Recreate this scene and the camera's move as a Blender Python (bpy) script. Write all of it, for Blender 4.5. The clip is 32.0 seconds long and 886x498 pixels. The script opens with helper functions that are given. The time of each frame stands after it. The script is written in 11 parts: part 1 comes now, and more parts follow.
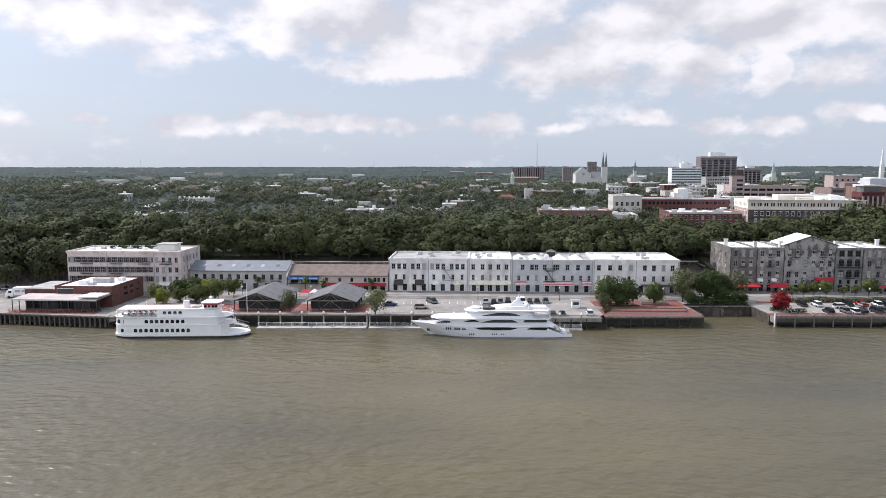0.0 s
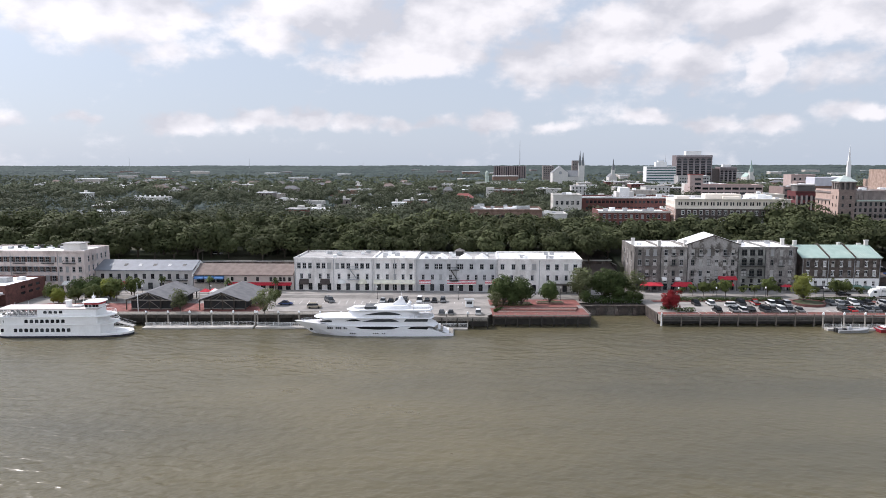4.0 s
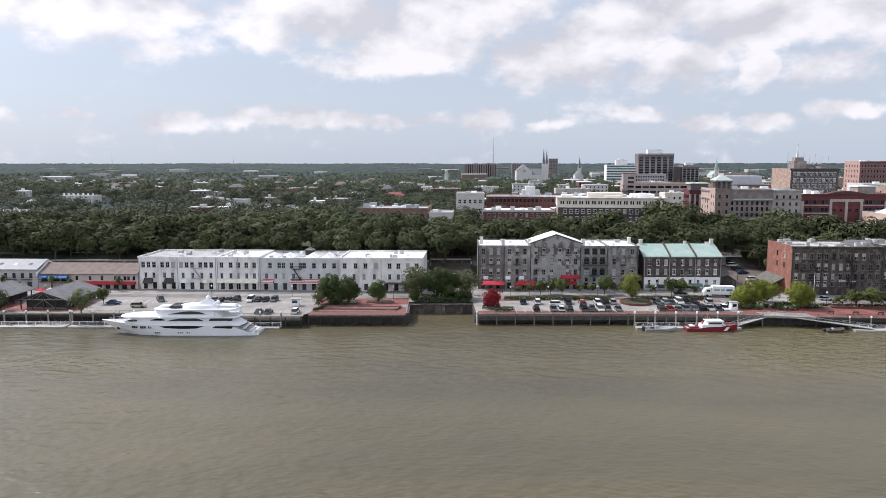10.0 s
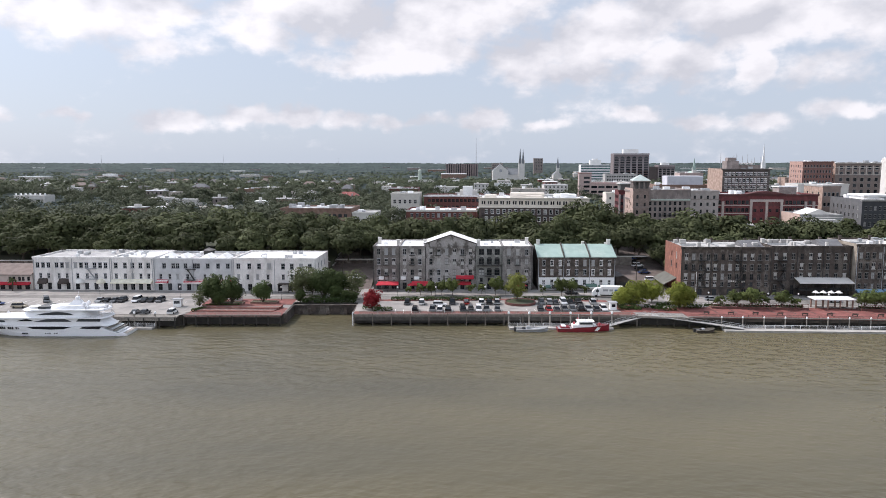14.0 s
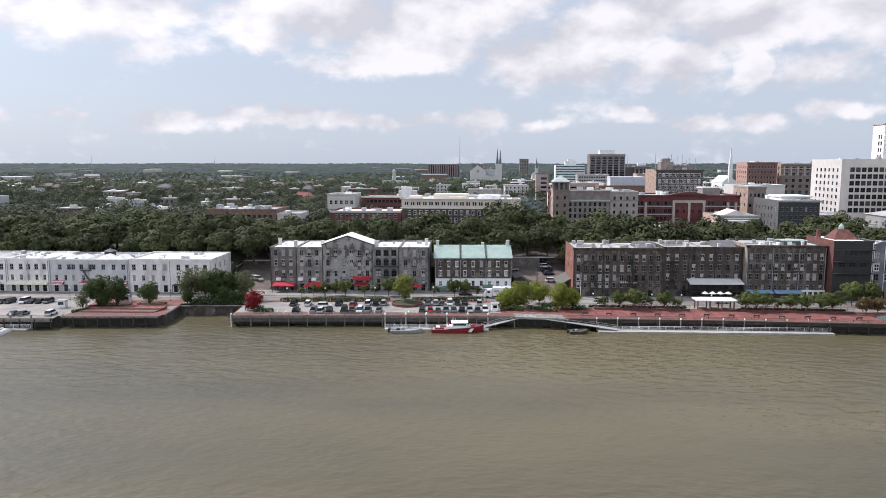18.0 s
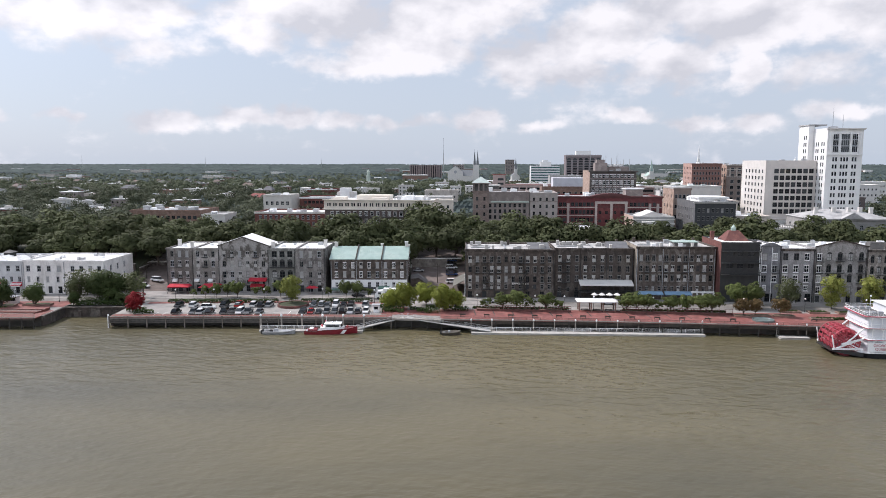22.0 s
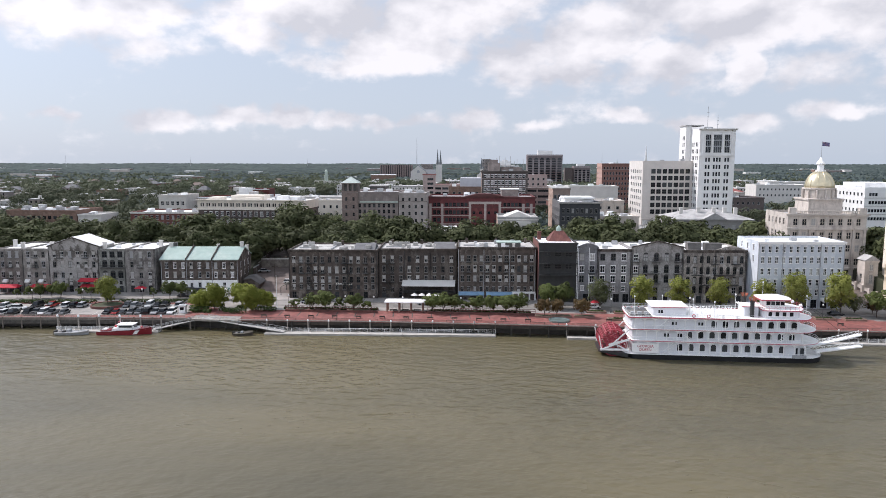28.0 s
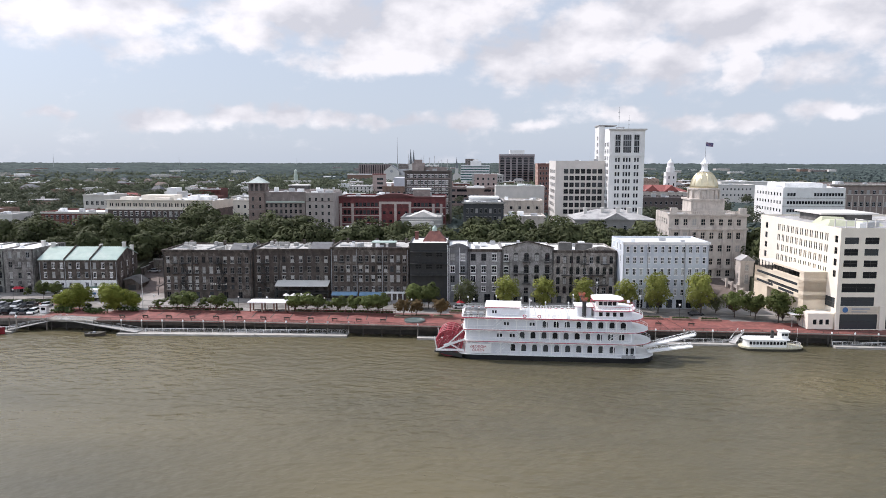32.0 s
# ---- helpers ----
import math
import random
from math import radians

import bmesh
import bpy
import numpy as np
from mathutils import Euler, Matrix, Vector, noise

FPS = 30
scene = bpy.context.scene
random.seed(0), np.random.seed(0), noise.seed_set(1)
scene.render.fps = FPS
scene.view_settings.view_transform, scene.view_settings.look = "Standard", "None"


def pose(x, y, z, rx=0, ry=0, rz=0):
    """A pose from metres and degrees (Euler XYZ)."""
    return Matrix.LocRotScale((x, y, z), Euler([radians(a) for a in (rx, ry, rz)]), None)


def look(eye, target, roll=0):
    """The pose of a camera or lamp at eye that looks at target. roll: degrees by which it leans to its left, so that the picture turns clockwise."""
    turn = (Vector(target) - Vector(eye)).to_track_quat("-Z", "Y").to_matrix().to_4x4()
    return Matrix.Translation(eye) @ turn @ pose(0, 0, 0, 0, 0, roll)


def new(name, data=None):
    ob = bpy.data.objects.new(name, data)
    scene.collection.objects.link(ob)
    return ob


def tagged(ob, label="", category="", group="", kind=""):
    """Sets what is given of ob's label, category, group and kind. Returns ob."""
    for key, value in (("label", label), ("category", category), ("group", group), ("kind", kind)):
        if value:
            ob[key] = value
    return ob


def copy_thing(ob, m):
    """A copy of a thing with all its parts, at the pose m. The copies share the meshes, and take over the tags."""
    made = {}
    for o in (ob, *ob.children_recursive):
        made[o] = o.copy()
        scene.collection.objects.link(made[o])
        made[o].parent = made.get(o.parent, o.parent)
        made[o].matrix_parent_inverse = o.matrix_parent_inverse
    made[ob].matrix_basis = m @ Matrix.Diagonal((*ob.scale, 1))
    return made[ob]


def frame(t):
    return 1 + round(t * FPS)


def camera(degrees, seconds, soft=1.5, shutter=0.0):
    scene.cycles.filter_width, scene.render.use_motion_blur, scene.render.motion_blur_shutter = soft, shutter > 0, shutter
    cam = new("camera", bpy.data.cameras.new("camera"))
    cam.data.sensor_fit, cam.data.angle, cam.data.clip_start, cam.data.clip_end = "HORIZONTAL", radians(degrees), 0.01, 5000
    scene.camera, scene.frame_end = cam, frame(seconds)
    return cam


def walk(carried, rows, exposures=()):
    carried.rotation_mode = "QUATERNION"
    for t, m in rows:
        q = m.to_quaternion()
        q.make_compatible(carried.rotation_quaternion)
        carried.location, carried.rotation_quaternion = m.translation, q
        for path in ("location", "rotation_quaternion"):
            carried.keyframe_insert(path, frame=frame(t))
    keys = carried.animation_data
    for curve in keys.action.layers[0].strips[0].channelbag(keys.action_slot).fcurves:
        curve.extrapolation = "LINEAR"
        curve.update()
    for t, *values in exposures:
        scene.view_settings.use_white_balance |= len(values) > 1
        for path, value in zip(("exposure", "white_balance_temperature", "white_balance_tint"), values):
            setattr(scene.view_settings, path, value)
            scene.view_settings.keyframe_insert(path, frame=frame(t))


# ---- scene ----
cam = camera(64.0, 32.0, soft=0.5)
# seconds, eye x y z, pitch, roll, yaw
PATH = [
    (0.0, 0.00, -0.00, 50.00, -6.82, 0.08, 0.000),
    (1.0, 7.75, -0.08, 50.05, -6.85, 0.08, -0.093),
    (2.0, 16.06, -0.17, 50.11, -6.88, 0.07, -0.188),
    (3.0, 24.51, -0.27, 50.16, -6.91, 0.07, -0.280),
    (3.5, 28.80, -0.32, 50.19, -6.92, 0.07, -0.324),
    (5.5, 47.11, -0.56, 50.31, -6.98, 0.06, -0.502),
    (6.0, 51.67, -0.62, 50.35, -7.00, 0.05, -0.543),
    (7.0, 60.79, -0.76, 50.41, -7.03, 0.05, -0.622),
    (8.0, 69.92, -0.90, 50.47, -7.06, 0.04, -0.696),
    (9.0, 79.19, -1.05, 50.53, -7.09, 0.04, -0.768),
    (10.0, 88.50, -1.21, 50.59, -7.10, 0.03, -0.835),
    (11.0, 97.86, -1.38, 50.65, -7.11, 0.03, -0.900),
    (12.0, 107.26, -1.55, 50.72, -7.12, 0.02, -0.961),
    (13.0, 116.66, -1.73, 50.78, -7.13, 0.01, -1.019),
    (14.0, 126.03, -1.93, 50.84, -7.13, 0.01, -1.074),
    (14.5, 130.62, -2.02, 50.87, -7.12, 0.01, -1.101),
    (16.5, 149.26, -2.43, 51.00, -7.11, -0.01, -1.202),
    (17.0, 153.88, -2.54, 51.03, -7.10, -0.01, -1.226),
    (18.0, 163.01, -2.75, 51.09, -7.10, -0.01, -1.272),
    (19.0, 172.07, -2.97, 51.15, -7.09, -0.02, -1.317),
    (20.0, 181.34, -3.21, 51.21, -7.08, -0.03, -1.362),
    (21.0, 190.74, -3.45, 51.27, -7.07, -0.03, -1.407),
    (22.0, 200.32, -3.71, 51.34, -7.05, -0.04, -1.453),
    (23.0, 209.96, -3.98, 51.40, -7.04, -0.04, -1.499),
    (24.0, 219.78, -4.26, 51.47, -7.05, -0.05, -1.546),
    (25.0, 229.82, -4.55, 51.54, -7.06, -0.05, -1.596),
    (25.5, 234.96, -4.71, 51.57, -7.07, -0.06, -1.622),
    (27.5, 255.82, -5.36, 51.71, -7.08, -0.07, -1.730),
    (28.0, 261.08, -5.53, 51.74, -7.09, -0.07, -1.759),
    (29.0, 271.73, -5.88, 51.82, -7.10, -0.08, -1.820),
    (30.0, 282.46, -6.24, 51.89, -7.11, -0.09, -1.884),
    (31.0, 293.26, -6.62, 51.96, -7.12, -0.09, -1.953),
    (32.0, 304.08, -7.01, 52.03, -7.13, -0.10, -2.025),
]
walk(cam, [(t, pose(x, y, z, 90 + pitch, roll, yaw)) for t, x, y, z, pitch, roll, yaw in PATH],
     exposures=((0.0, .115, 6410, 16), (32.0, .115, 6410, 16)))

# ---- world and sun ----
SUN_DIR = Vector((-0.62, 0.34, 0.78)).normalized()


def link(nt, a, b):
    nt.links.new(a, b)


def sky_dir(az, el):
    a, e = radians(az), radians(el)
    return (math.sin(a) * math.cos(e), math.cos(a) * math.cos(e), math.sin(e))


# cloud masses: azimuth, elevation, half width, half height (degrees), weight
CLOUDS = [
    (-25, 11.0, 9.0, 3.2, .95), (-34, 11.0, 7.0, 3.0, .6), (-20, 8.2, 5.5, 1.4, .55), (-8.8, 11.2, 6.2, 2.6, 1.15), (-12.5, 9.4, 3.6, 1.6, .9),
    (-1.0, 8.6, 6.4, 2.0, 1.1), (3.4, 11.2, 6.0, 3.0, 1.2), (-5.5, 7.4, 6.0, 1.0, .75), (7.8, 8.0, 4.0, 2.4, .85),
    (13.5, 9.2, 4.6, 2.6, 1.1), (12.2, 7.0, 3.6, 1.2, .95), (18.6, 11.4, 5.2, 2.2, 1.0), (18.4, 7.2, 4.6, 1.8, .9), (24.0, 10.6, 6.0, 3.0, 1.05),
    (24.6, 6.6, 1.7, 1.4, 1.05), (28.5, 6.6, 3.6, 1.8, .75), (31.0, 10.0, 6.5, 3.2, .8), (36, 6.5, 5.0, 2.2, .7),
    (-26.4, 3.5, 2.2, .6, .66), (-20.0, 3.2, 2.8, .9, .84), (-14.4, 3.3, 2.6, 1.0, .88), (-10.4, 3.3, 2.4, 1.0, .9), (-6.6, 3.1, 2.4, .8, .82), (-3.2, 3.0, 2.4, .8, .78), (.4, 3.0, 2.2, .7, .74), (4.0, 3.2, 2.6, .9, .86),
    (9.4, 3.0, 2.2, .6, .6), (15.8, 3.6, 2.6, .85, .84), (20.5, 3.2, 2.6, .7, .7), (-32, 3.1, 3.0, .8, .72), (30, 3.4, 3.0, .8, .74), (25, 3.0, 2.2, .7, .66), (38, 3.3, 3.0, .8, .7),
    (0, 24, 30, 9, .9), (-48, 16, 12, 6, .8), (48, 16, 12, 6, .8),
]


def make_world():
    w = bpy.data.worlds.new("sky")
    scene.world = w
    w.use_nodes = True
    nt = w.node_tree
    nt.nodes.clear()
    out = nt.nodes.new("ShaderNodeOutputWorld")
    bg = nt.nodes.new("ShaderNodeBackground")
    bg.inputs["Strength"].default_value = 0.095
    sky = nt.nodes.new("ShaderNodeTexSky")
    sky.sky_type = 'NISHITA'
    sky.sun_disc = False
    sky.sun_elevation = math.asin(SUN_DIR.z)
    sky.sun_rotation = math.atan2(SUN_DIR.x, SUN_DIR.y)
    sky.air_density, sky.dust_density, sky.ozone_density = 1.0, 1.6, 1.2
    tc = nt.nodes.new("ShaderNodeTexCoord")
    # ragged cloud edges: the lookup direction wavers at two scales
    warped = tc.outputs["Generated"]
    for sc, amt in ((5, .05), (18, .04), (60, .016)):
        nz = nt.nodes.new("ShaderNodeTexNoise")
        nz.inputs["Scale"].default_value, nz.inputs["Detail"].default_value = sc, 3
        link(nt, tc.outputs["Generated"], nz.inputs["Vector"])
        ctr = nt.nodes.new("ShaderNodeVectorMath")
        ctr.operation = 'SUBTRACT'
        ctr.inputs[1].default_value = (.5, .5, .5)
        link(nt, nz.outputs["Color"], ctr.inputs[0])
        mad = nt.nodes.new("ShaderNodeVectorMath")
        mad.operation = 'MULTIPLY_ADD'
        mad.inputs[1].default_value = (amt, amt, amt * .75)
        link(nt, ctr.outputs[0], mad.inputs[0])
        link(nt, warped, mad.inputs[2])
        warped = mad.outputs[0]
    best = None
    for az, el, ra, re, wt in CLOUDS:
        c = sky_dir(az, el)
        sub = nt.nodes.new("ShaderNodeVectorMath")
        sub.operation = 'SUBTRACT'
        sub.inputs[1].default_value = (c[0], 0, c[2])
        link(nt, warped, sub.inputs[0])
        mul = nt.nodes.new("ShaderNodeVectorMath")
        mul.operation = 'MULTIPLY'
        mul.inputs[1].default_value = (1 / radians(ra) / math.cos(radians(az)), 0, 1 / radians(re))
        link(nt, sub.outputs[0], mul.inputs[0])
        ln = nt.nodes.new("ShaderNodeVectorMath")
        ln.operation = 'LENGTH'
        link(nt, mul.outputs[0], ln.inputs[0])
        mr = nt.nodes.new("ShaderNodeMapRange")
        mr.interpolation_type = 'SMOOTHSTEP'
        mr.inputs["From Min"].default_value, mr.inputs["From Max"].default_value = 1.5, 0.0
        mr.inputs["To Min"].default_value, mr.inputs["To Max"].default_value = 0.0, wt
        link(nt, ln.outputs["Value"], mr.inputs["Value"])
        if best is None:
            best = mr.outputs[0]
        else:
            mx = nt.nodes.new("ShaderNodeMath")
            mx.operation = 'MAXIMUM'
            link(nt, best, mx.inputs[0])
            link(nt, mr.outputs[0], mx.inputs[1])
            best = mx.outputs[0]

    def noise_at(shift, scale, detail, rough):
        mp = nt.nodes.new("ShaderNodeMapping")
        mp.inputs["Location"].default_value = shift
        mp.inputs["Scale"].default_value = (1, 1, 1.7)
        link(nt, tc.outputs["Generated"], mp.inputs["Vector"])
        n = nt.nodes.new("ShaderNodeTexNoise")
        n.inputs["Scale"].default_value, n.inputs["Detail"].default_value = scale, detail
        n.inputs["Roughness"].default_value = rough
        link(nt, mp.outputs[0], n.inputs["Vector"])
        return n.outputs["Fac"]

    def math2(op, a, b):
        m = nt.nodes.new("ShaderNodeMath")
        m.operation = op
        for i, s in enumerate((a, b)):
            if isinstance(s, (int, float)):
                m.inputs[i].default_value = s
            else:
                link(nt, s, m.inputs[i])
        return m.outputs[0]

    n1 = noise_at((0, 0, 0), 7.5, 8, .52)
    dens = math2('ADD', math2('MULTIPLY', best, .95), math2('MULTIPLY', math2('SUBTRACT', n1, .5), 1.5))
    n3 = noise_at((.3, 0, .2), 34, 6, .55)
    dens = math2('ADD', dens, math2('MULTIPLY', math2('SUBTRACT', n3, .5), .9))
    cov = nt.nodes.new("ShaderNodeMapRange")
    cov.interpolation_type = 'SMOOTHSTEP'
    cov.inputs["From Min"].default_value, cov.inputs["From Max"].default_value = .04, .62
    link(nt, dens, cov.inputs["Value"])
    n2 = noise_at((.016, 0, -.038), 7.5, 6, .48)
    relief = math2('SUBTRACT', n1, n2)
    shade = nt.nodes.new("ShaderNodeMapRange")
    shade.inputs["From Min"].default_value, shade.inputs["From Max"].default_value = -.10, .10
    link(nt, relief, shade.inputs["Value"])
    ccol = nt.nodes.new("ShaderNodeMix")
    ccol.data_type = 'RGBA'
    ccol.inputs["A"].default_value = (6.5, 6.75, 7.2, 1)
    ccol.inputs["B"].default_value = (9.7, 9.75, 9.9, 1)
    link(nt, shade.outputs[0], ccol.inputs["Factor"])
    # pale summer haze over the clear sky
    hz = nt.nodes.new("ShaderNodeMix")
    hz.data_type = 'RGBA'
    hz.inputs["Factor"].default_value = .8
    hz.inputs["B"].default_value = (6.25, 7.25, 8.35, 1)
    link(nt, sky.outputs[0], hz.inputs["A"])
    mix = nt.nodes.new("ShaderNodeMix")
    mix.data_type = 'RGBA'
    link(nt, cov.outputs[0], mix.inputs["Factor"])
    link(nt, hz.outputs["Result"], mix.inputs["A"])
    link(nt, ccol.outputs["Result"], mix.inputs["B"])
    # brighter haze round the sun
    dt = nt.nodes.new("ShaderNodeVectorMath")
    dt.operation = 'DOT_PRODUCT'
    dt.inputs[1].default_value = SUN_DIR
    link(nt, tc.outputs["Generated"], dt.inputs[0])
    glow = math2('ADD', math2('MULTIPLY', math2('POWER', math2('MAXIMUM', dt.outputs["Value"], 0.0), 6.0), 1.5), .95)
    # sky behind the view is raised, an added fill for the shaded fronts
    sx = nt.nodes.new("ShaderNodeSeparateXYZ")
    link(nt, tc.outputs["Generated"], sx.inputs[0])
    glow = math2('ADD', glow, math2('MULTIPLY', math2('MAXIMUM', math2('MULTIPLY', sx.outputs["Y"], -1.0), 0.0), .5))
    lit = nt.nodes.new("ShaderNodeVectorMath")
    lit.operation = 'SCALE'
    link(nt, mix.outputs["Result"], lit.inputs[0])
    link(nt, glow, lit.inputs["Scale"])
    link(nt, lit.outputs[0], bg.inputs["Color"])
    link(nt, bg.outputs[0], out.inputs[0])


make_world()
sun = new("sun", bpy.data.lights.new("sun", 'SUN'))
sun.data.energy, sun.data.angle, sun.data.color = 3.9, radians(.53), (1.0, .955, .905)
sun.matrix_basis = look((0, 0, 200), Vector((0, 0, 200)) - SUN_DIR)

# ---- materials ----
MATS = {}


def mat(name, c1, c2=None, scale=.6, rough=.8, bump=0.0, metal=0.0, c3=None, streak=0.0, fine=6.0, vary=0.0, spec=.5, detail=5, grain=.16, edge=(.5, .66)):
    """A worn surface: two colours by broad noise, c3 in stains, streaks down the wall, grain in the relief."""
    if name in MATS:
        return MATS[name]
    m = bpy.data.materials.new(name)
    m.use_nodes = True
    nt = m.node_tree
    b = nt.nodes["Principled BSDF"]
    b.inputs["Roughness"].default_value, b.inputs["Metallic"].default_value = rough, metal
    b.inputs["Specular IOR Level"].default_value = spec
    tc = nt.nodes.new("ShaderNodeTexCoord")
    n = nt.nodes.new("ShaderNodeTexNoise")
    n.inputs["Scale"].default_value, n.inputs["Detail"].default_value = scale, detail
    link(nt, tc.outputs["Object"], n.inputs["Vector"])
    rmp = nt.nodes.new("ShaderNodeMapRange")
    rmp.inputs["From Min"].default_value, rmp.inputs["From Max"].default_value = .39, .61
    link(nt, n.outputs["Fac"], rmp.inputs["Value"])
    mx = nt.nodes.new("ShaderNodeMix")
    mx.data_type = 'RGBA'
    mx.inputs["A"].default_value = (*c1, 1)
    mx.inputs["B"].default_value = (*(c2 or [v * .82 for v in c1]), 1)
    link(nt, rmp.outputs[0], mx.inputs["Factor"])
    col = mx.outputs["Result"]
    n2 = nt.nodes.new("ShaderNodeTexNoise")
    n2.inputs["Scale"].default_value, n2.inputs["Detail"].default_value = fine, 3
    link(nt, tc.outputs["Object"], n2.inputs["Vector"])
    if c3:
        mp = nt.nodes.new("ShaderNodeMapping")
        mp.inputs["Scale"].default_value = (1, 1, 1 - .85 * streak)
        link(nt, tc.outputs["Object"], mp.inputs["Vector"])
        n3 = nt.nodes.new("ShaderNodeTexNoise")
        n3.inputs["Scale"].default_value, n3.inputs["Detail"].default_value = scale * .7, 6
        n3.inputs["Roughness"].default_value = .65
        link(nt, mp.outputs[0], n3.inputs["Vector"])
        r3 = nt.nodes.new("ShaderNodeMapRange")
        r3.inputs["From Min"].default_value, r3.inputs["From Max"].default_value = edge
        link(nt, n3.outputs["Fac"], r3.inputs["Value"])
        m3 = nt.nodes.new("ShaderNodeMix")
        m3.data_type = 'RGBA'
        m3.inputs["B"].default_value = (*c3, 1)
        link(nt, r3.outputs[0], m3.inputs["Factor"])
        link(nt, col, m3.inputs["A"])
        col = m3.outputs["Result"]
    hs = nt.nodes.new("ShaderNodeHueSaturation")
    vm = nt.nodes.new("ShaderNodeMapRange")
    vm.inputs["To Min"].default_value, vm.inputs["To Max"].default_value = 1 - grain, 1 + grain
    link(nt, n2.outputs["Fac"], vm.inputs["Value"])
    val = vm.outputs[0]
    if vary:
        oi = nt.nodes.new("ShaderNodeObjectInfo")
        vr = nt.nodes.new("ShaderNodeMapRange")
        vr.inputs["To Min"].default_value, vr.inputs["To Max"].default_value = 1 - vary, 1 + vary
        link(nt, oi.outputs["Random"], vr.inputs["Value"])
        mm = nt.nodes.new("ShaderNodeMath")
        mm.operation = 'MULTIPLY'
        link(nt, val, mm.inputs[0])
        link(nt, vr.outputs[0], mm.inputs[1])
        val = mm.outputs[0]
    link(nt, val, hs.inputs["Value"])
    link(nt, col, hs.inputs["Color"])
    link(nt, hs.outputs[0], b.inputs["Base Color"])
    if bump:
        bp = nt.nodes.new("ShaderNodeBump")
        bp.inputs["Strength"].default_value, bp.inputs["Distance"].default_value = bump, .05
        link(nt, n2.outputs["Fac"], bp.inputs["Height"])
        link(nt, bp.outputs[0], b.inputs["Normal"])
    MATS[name] = m
    return m


def leaf_mat(name, c1, c2):
    m = bpy.data.materials.new(name)
    m.use_nodes = True
    nt = m.node_tree
    b = nt.nodes["Principled BSDF"]
    b.inputs["Roughness"].default_value = .75
    b.inputs["Specular IOR Level"].default_value = .15
    ge = nt.nodes.new("ShaderNodeNewGeometry")
    oi = nt.nodes.new("ShaderNodeObjectInfo")
    mx = nt.nodes.new("ShaderNodeMix")
    mx.data_type = 'RGBA'
    mx.inputs["A"].default_value, mx.inputs["B"].default_value = (*c1, 1), (*c2, 1)
    link(nt, ge.outputs["Random Per Island"], mx.inputs["Factor"])
    hs = nt.nodes.new("ShaderNodeHueSaturation")
    vr = nt.nodes.new("ShaderNodeMapRange")
    vr.inputs["To Min"].default_value, vr.inputs["To Max"].default_value = .72, 1.25
    link(nt, oi.outputs["Random"], vr.inputs["Value"])
    link(nt, vr.outputs[0], hs.inputs["Value"])
    link(nt, mx.outputs["Result"], hs.inputs["Color"])
    tc = nt.nodes.new("ShaderNodeTexCoord")
    n = nt.nodes.new("ShaderNodeTexNoise")
    n.inputs["Scale"].default_value, n.inputs["Detail"].default_value = .11, 4
    link(nt, tc.outputs["Object"], n.inputs["Vector"])
    hv = nt.nodes.new("ShaderNodeMapRange")
    hv.inputs["To Min"].default_value, hv.inputs["To Max"].default_value = .4, 1.6
    link(nt, n.outputs["Fac"], hv.inputs["Value"])
    h2 = nt.nodes.new("ShaderNodeHueSaturation")
    link(nt, hv.outputs[0], h2.inputs["Value"])
    link(nt, hs.outputs[0], h2.inputs["Color"])
    link(nt, h2.outputs[0], b.inputs["Base Color"])
    tr = nt.nodes.new("ShaderNodeBsdfTranslucent")
    link(nt, h2.outputs[0], tr.inputs["Color"])
    ms = nt.nodes.new("ShaderNodeMixShader")
    ms.inputs[0].default_value = .18
    link(nt, b.outputs[0], ms.inputs[1])
    link(nt, tr.outputs[0], ms.inputs[2])
    link(nt, ms.outputs[0], nt.nodes["Material Output"].inputs[0])
    MATS[name] = m
    return m


def glass_mat(name, dark, light, share):
    """Window glass over dim rooms; some panes have pale blinds behind them."""
    m = bpy.data.materials.new(name)
    m.use_nodes = True
    nt = m.node_tree
    b = nt.nodes["Principled BSDF"]
    b.inputs["Roughness"].default_value = .07
    b.inputs["Specular IOR Level"].default_value = .3
    oi = nt.nodes.new("ShaderNodeObjectInfo")
    gt = nt.nodes.new("ShaderNodeMath")
    gt.operation = 'GREATER_THAN'
    gt.inputs[1].default_value = 1 - share
    link(nt, oi.outputs["Random"], gt.inputs[0])
    mx = nt.nodes.new("ShaderNodeMix")
    mx.data_type = 'RGBA'
    mx.inputs["A"].default_value, mx.inputs["B"].default_value = (*dark, 1), (*light, 1)
    link(nt, gt.outputs[0], mx.inputs["Factor"])
    link(nt, mx.outputs["Result"], b.inputs["Base Color"])
    MATS[name] = m
    return m


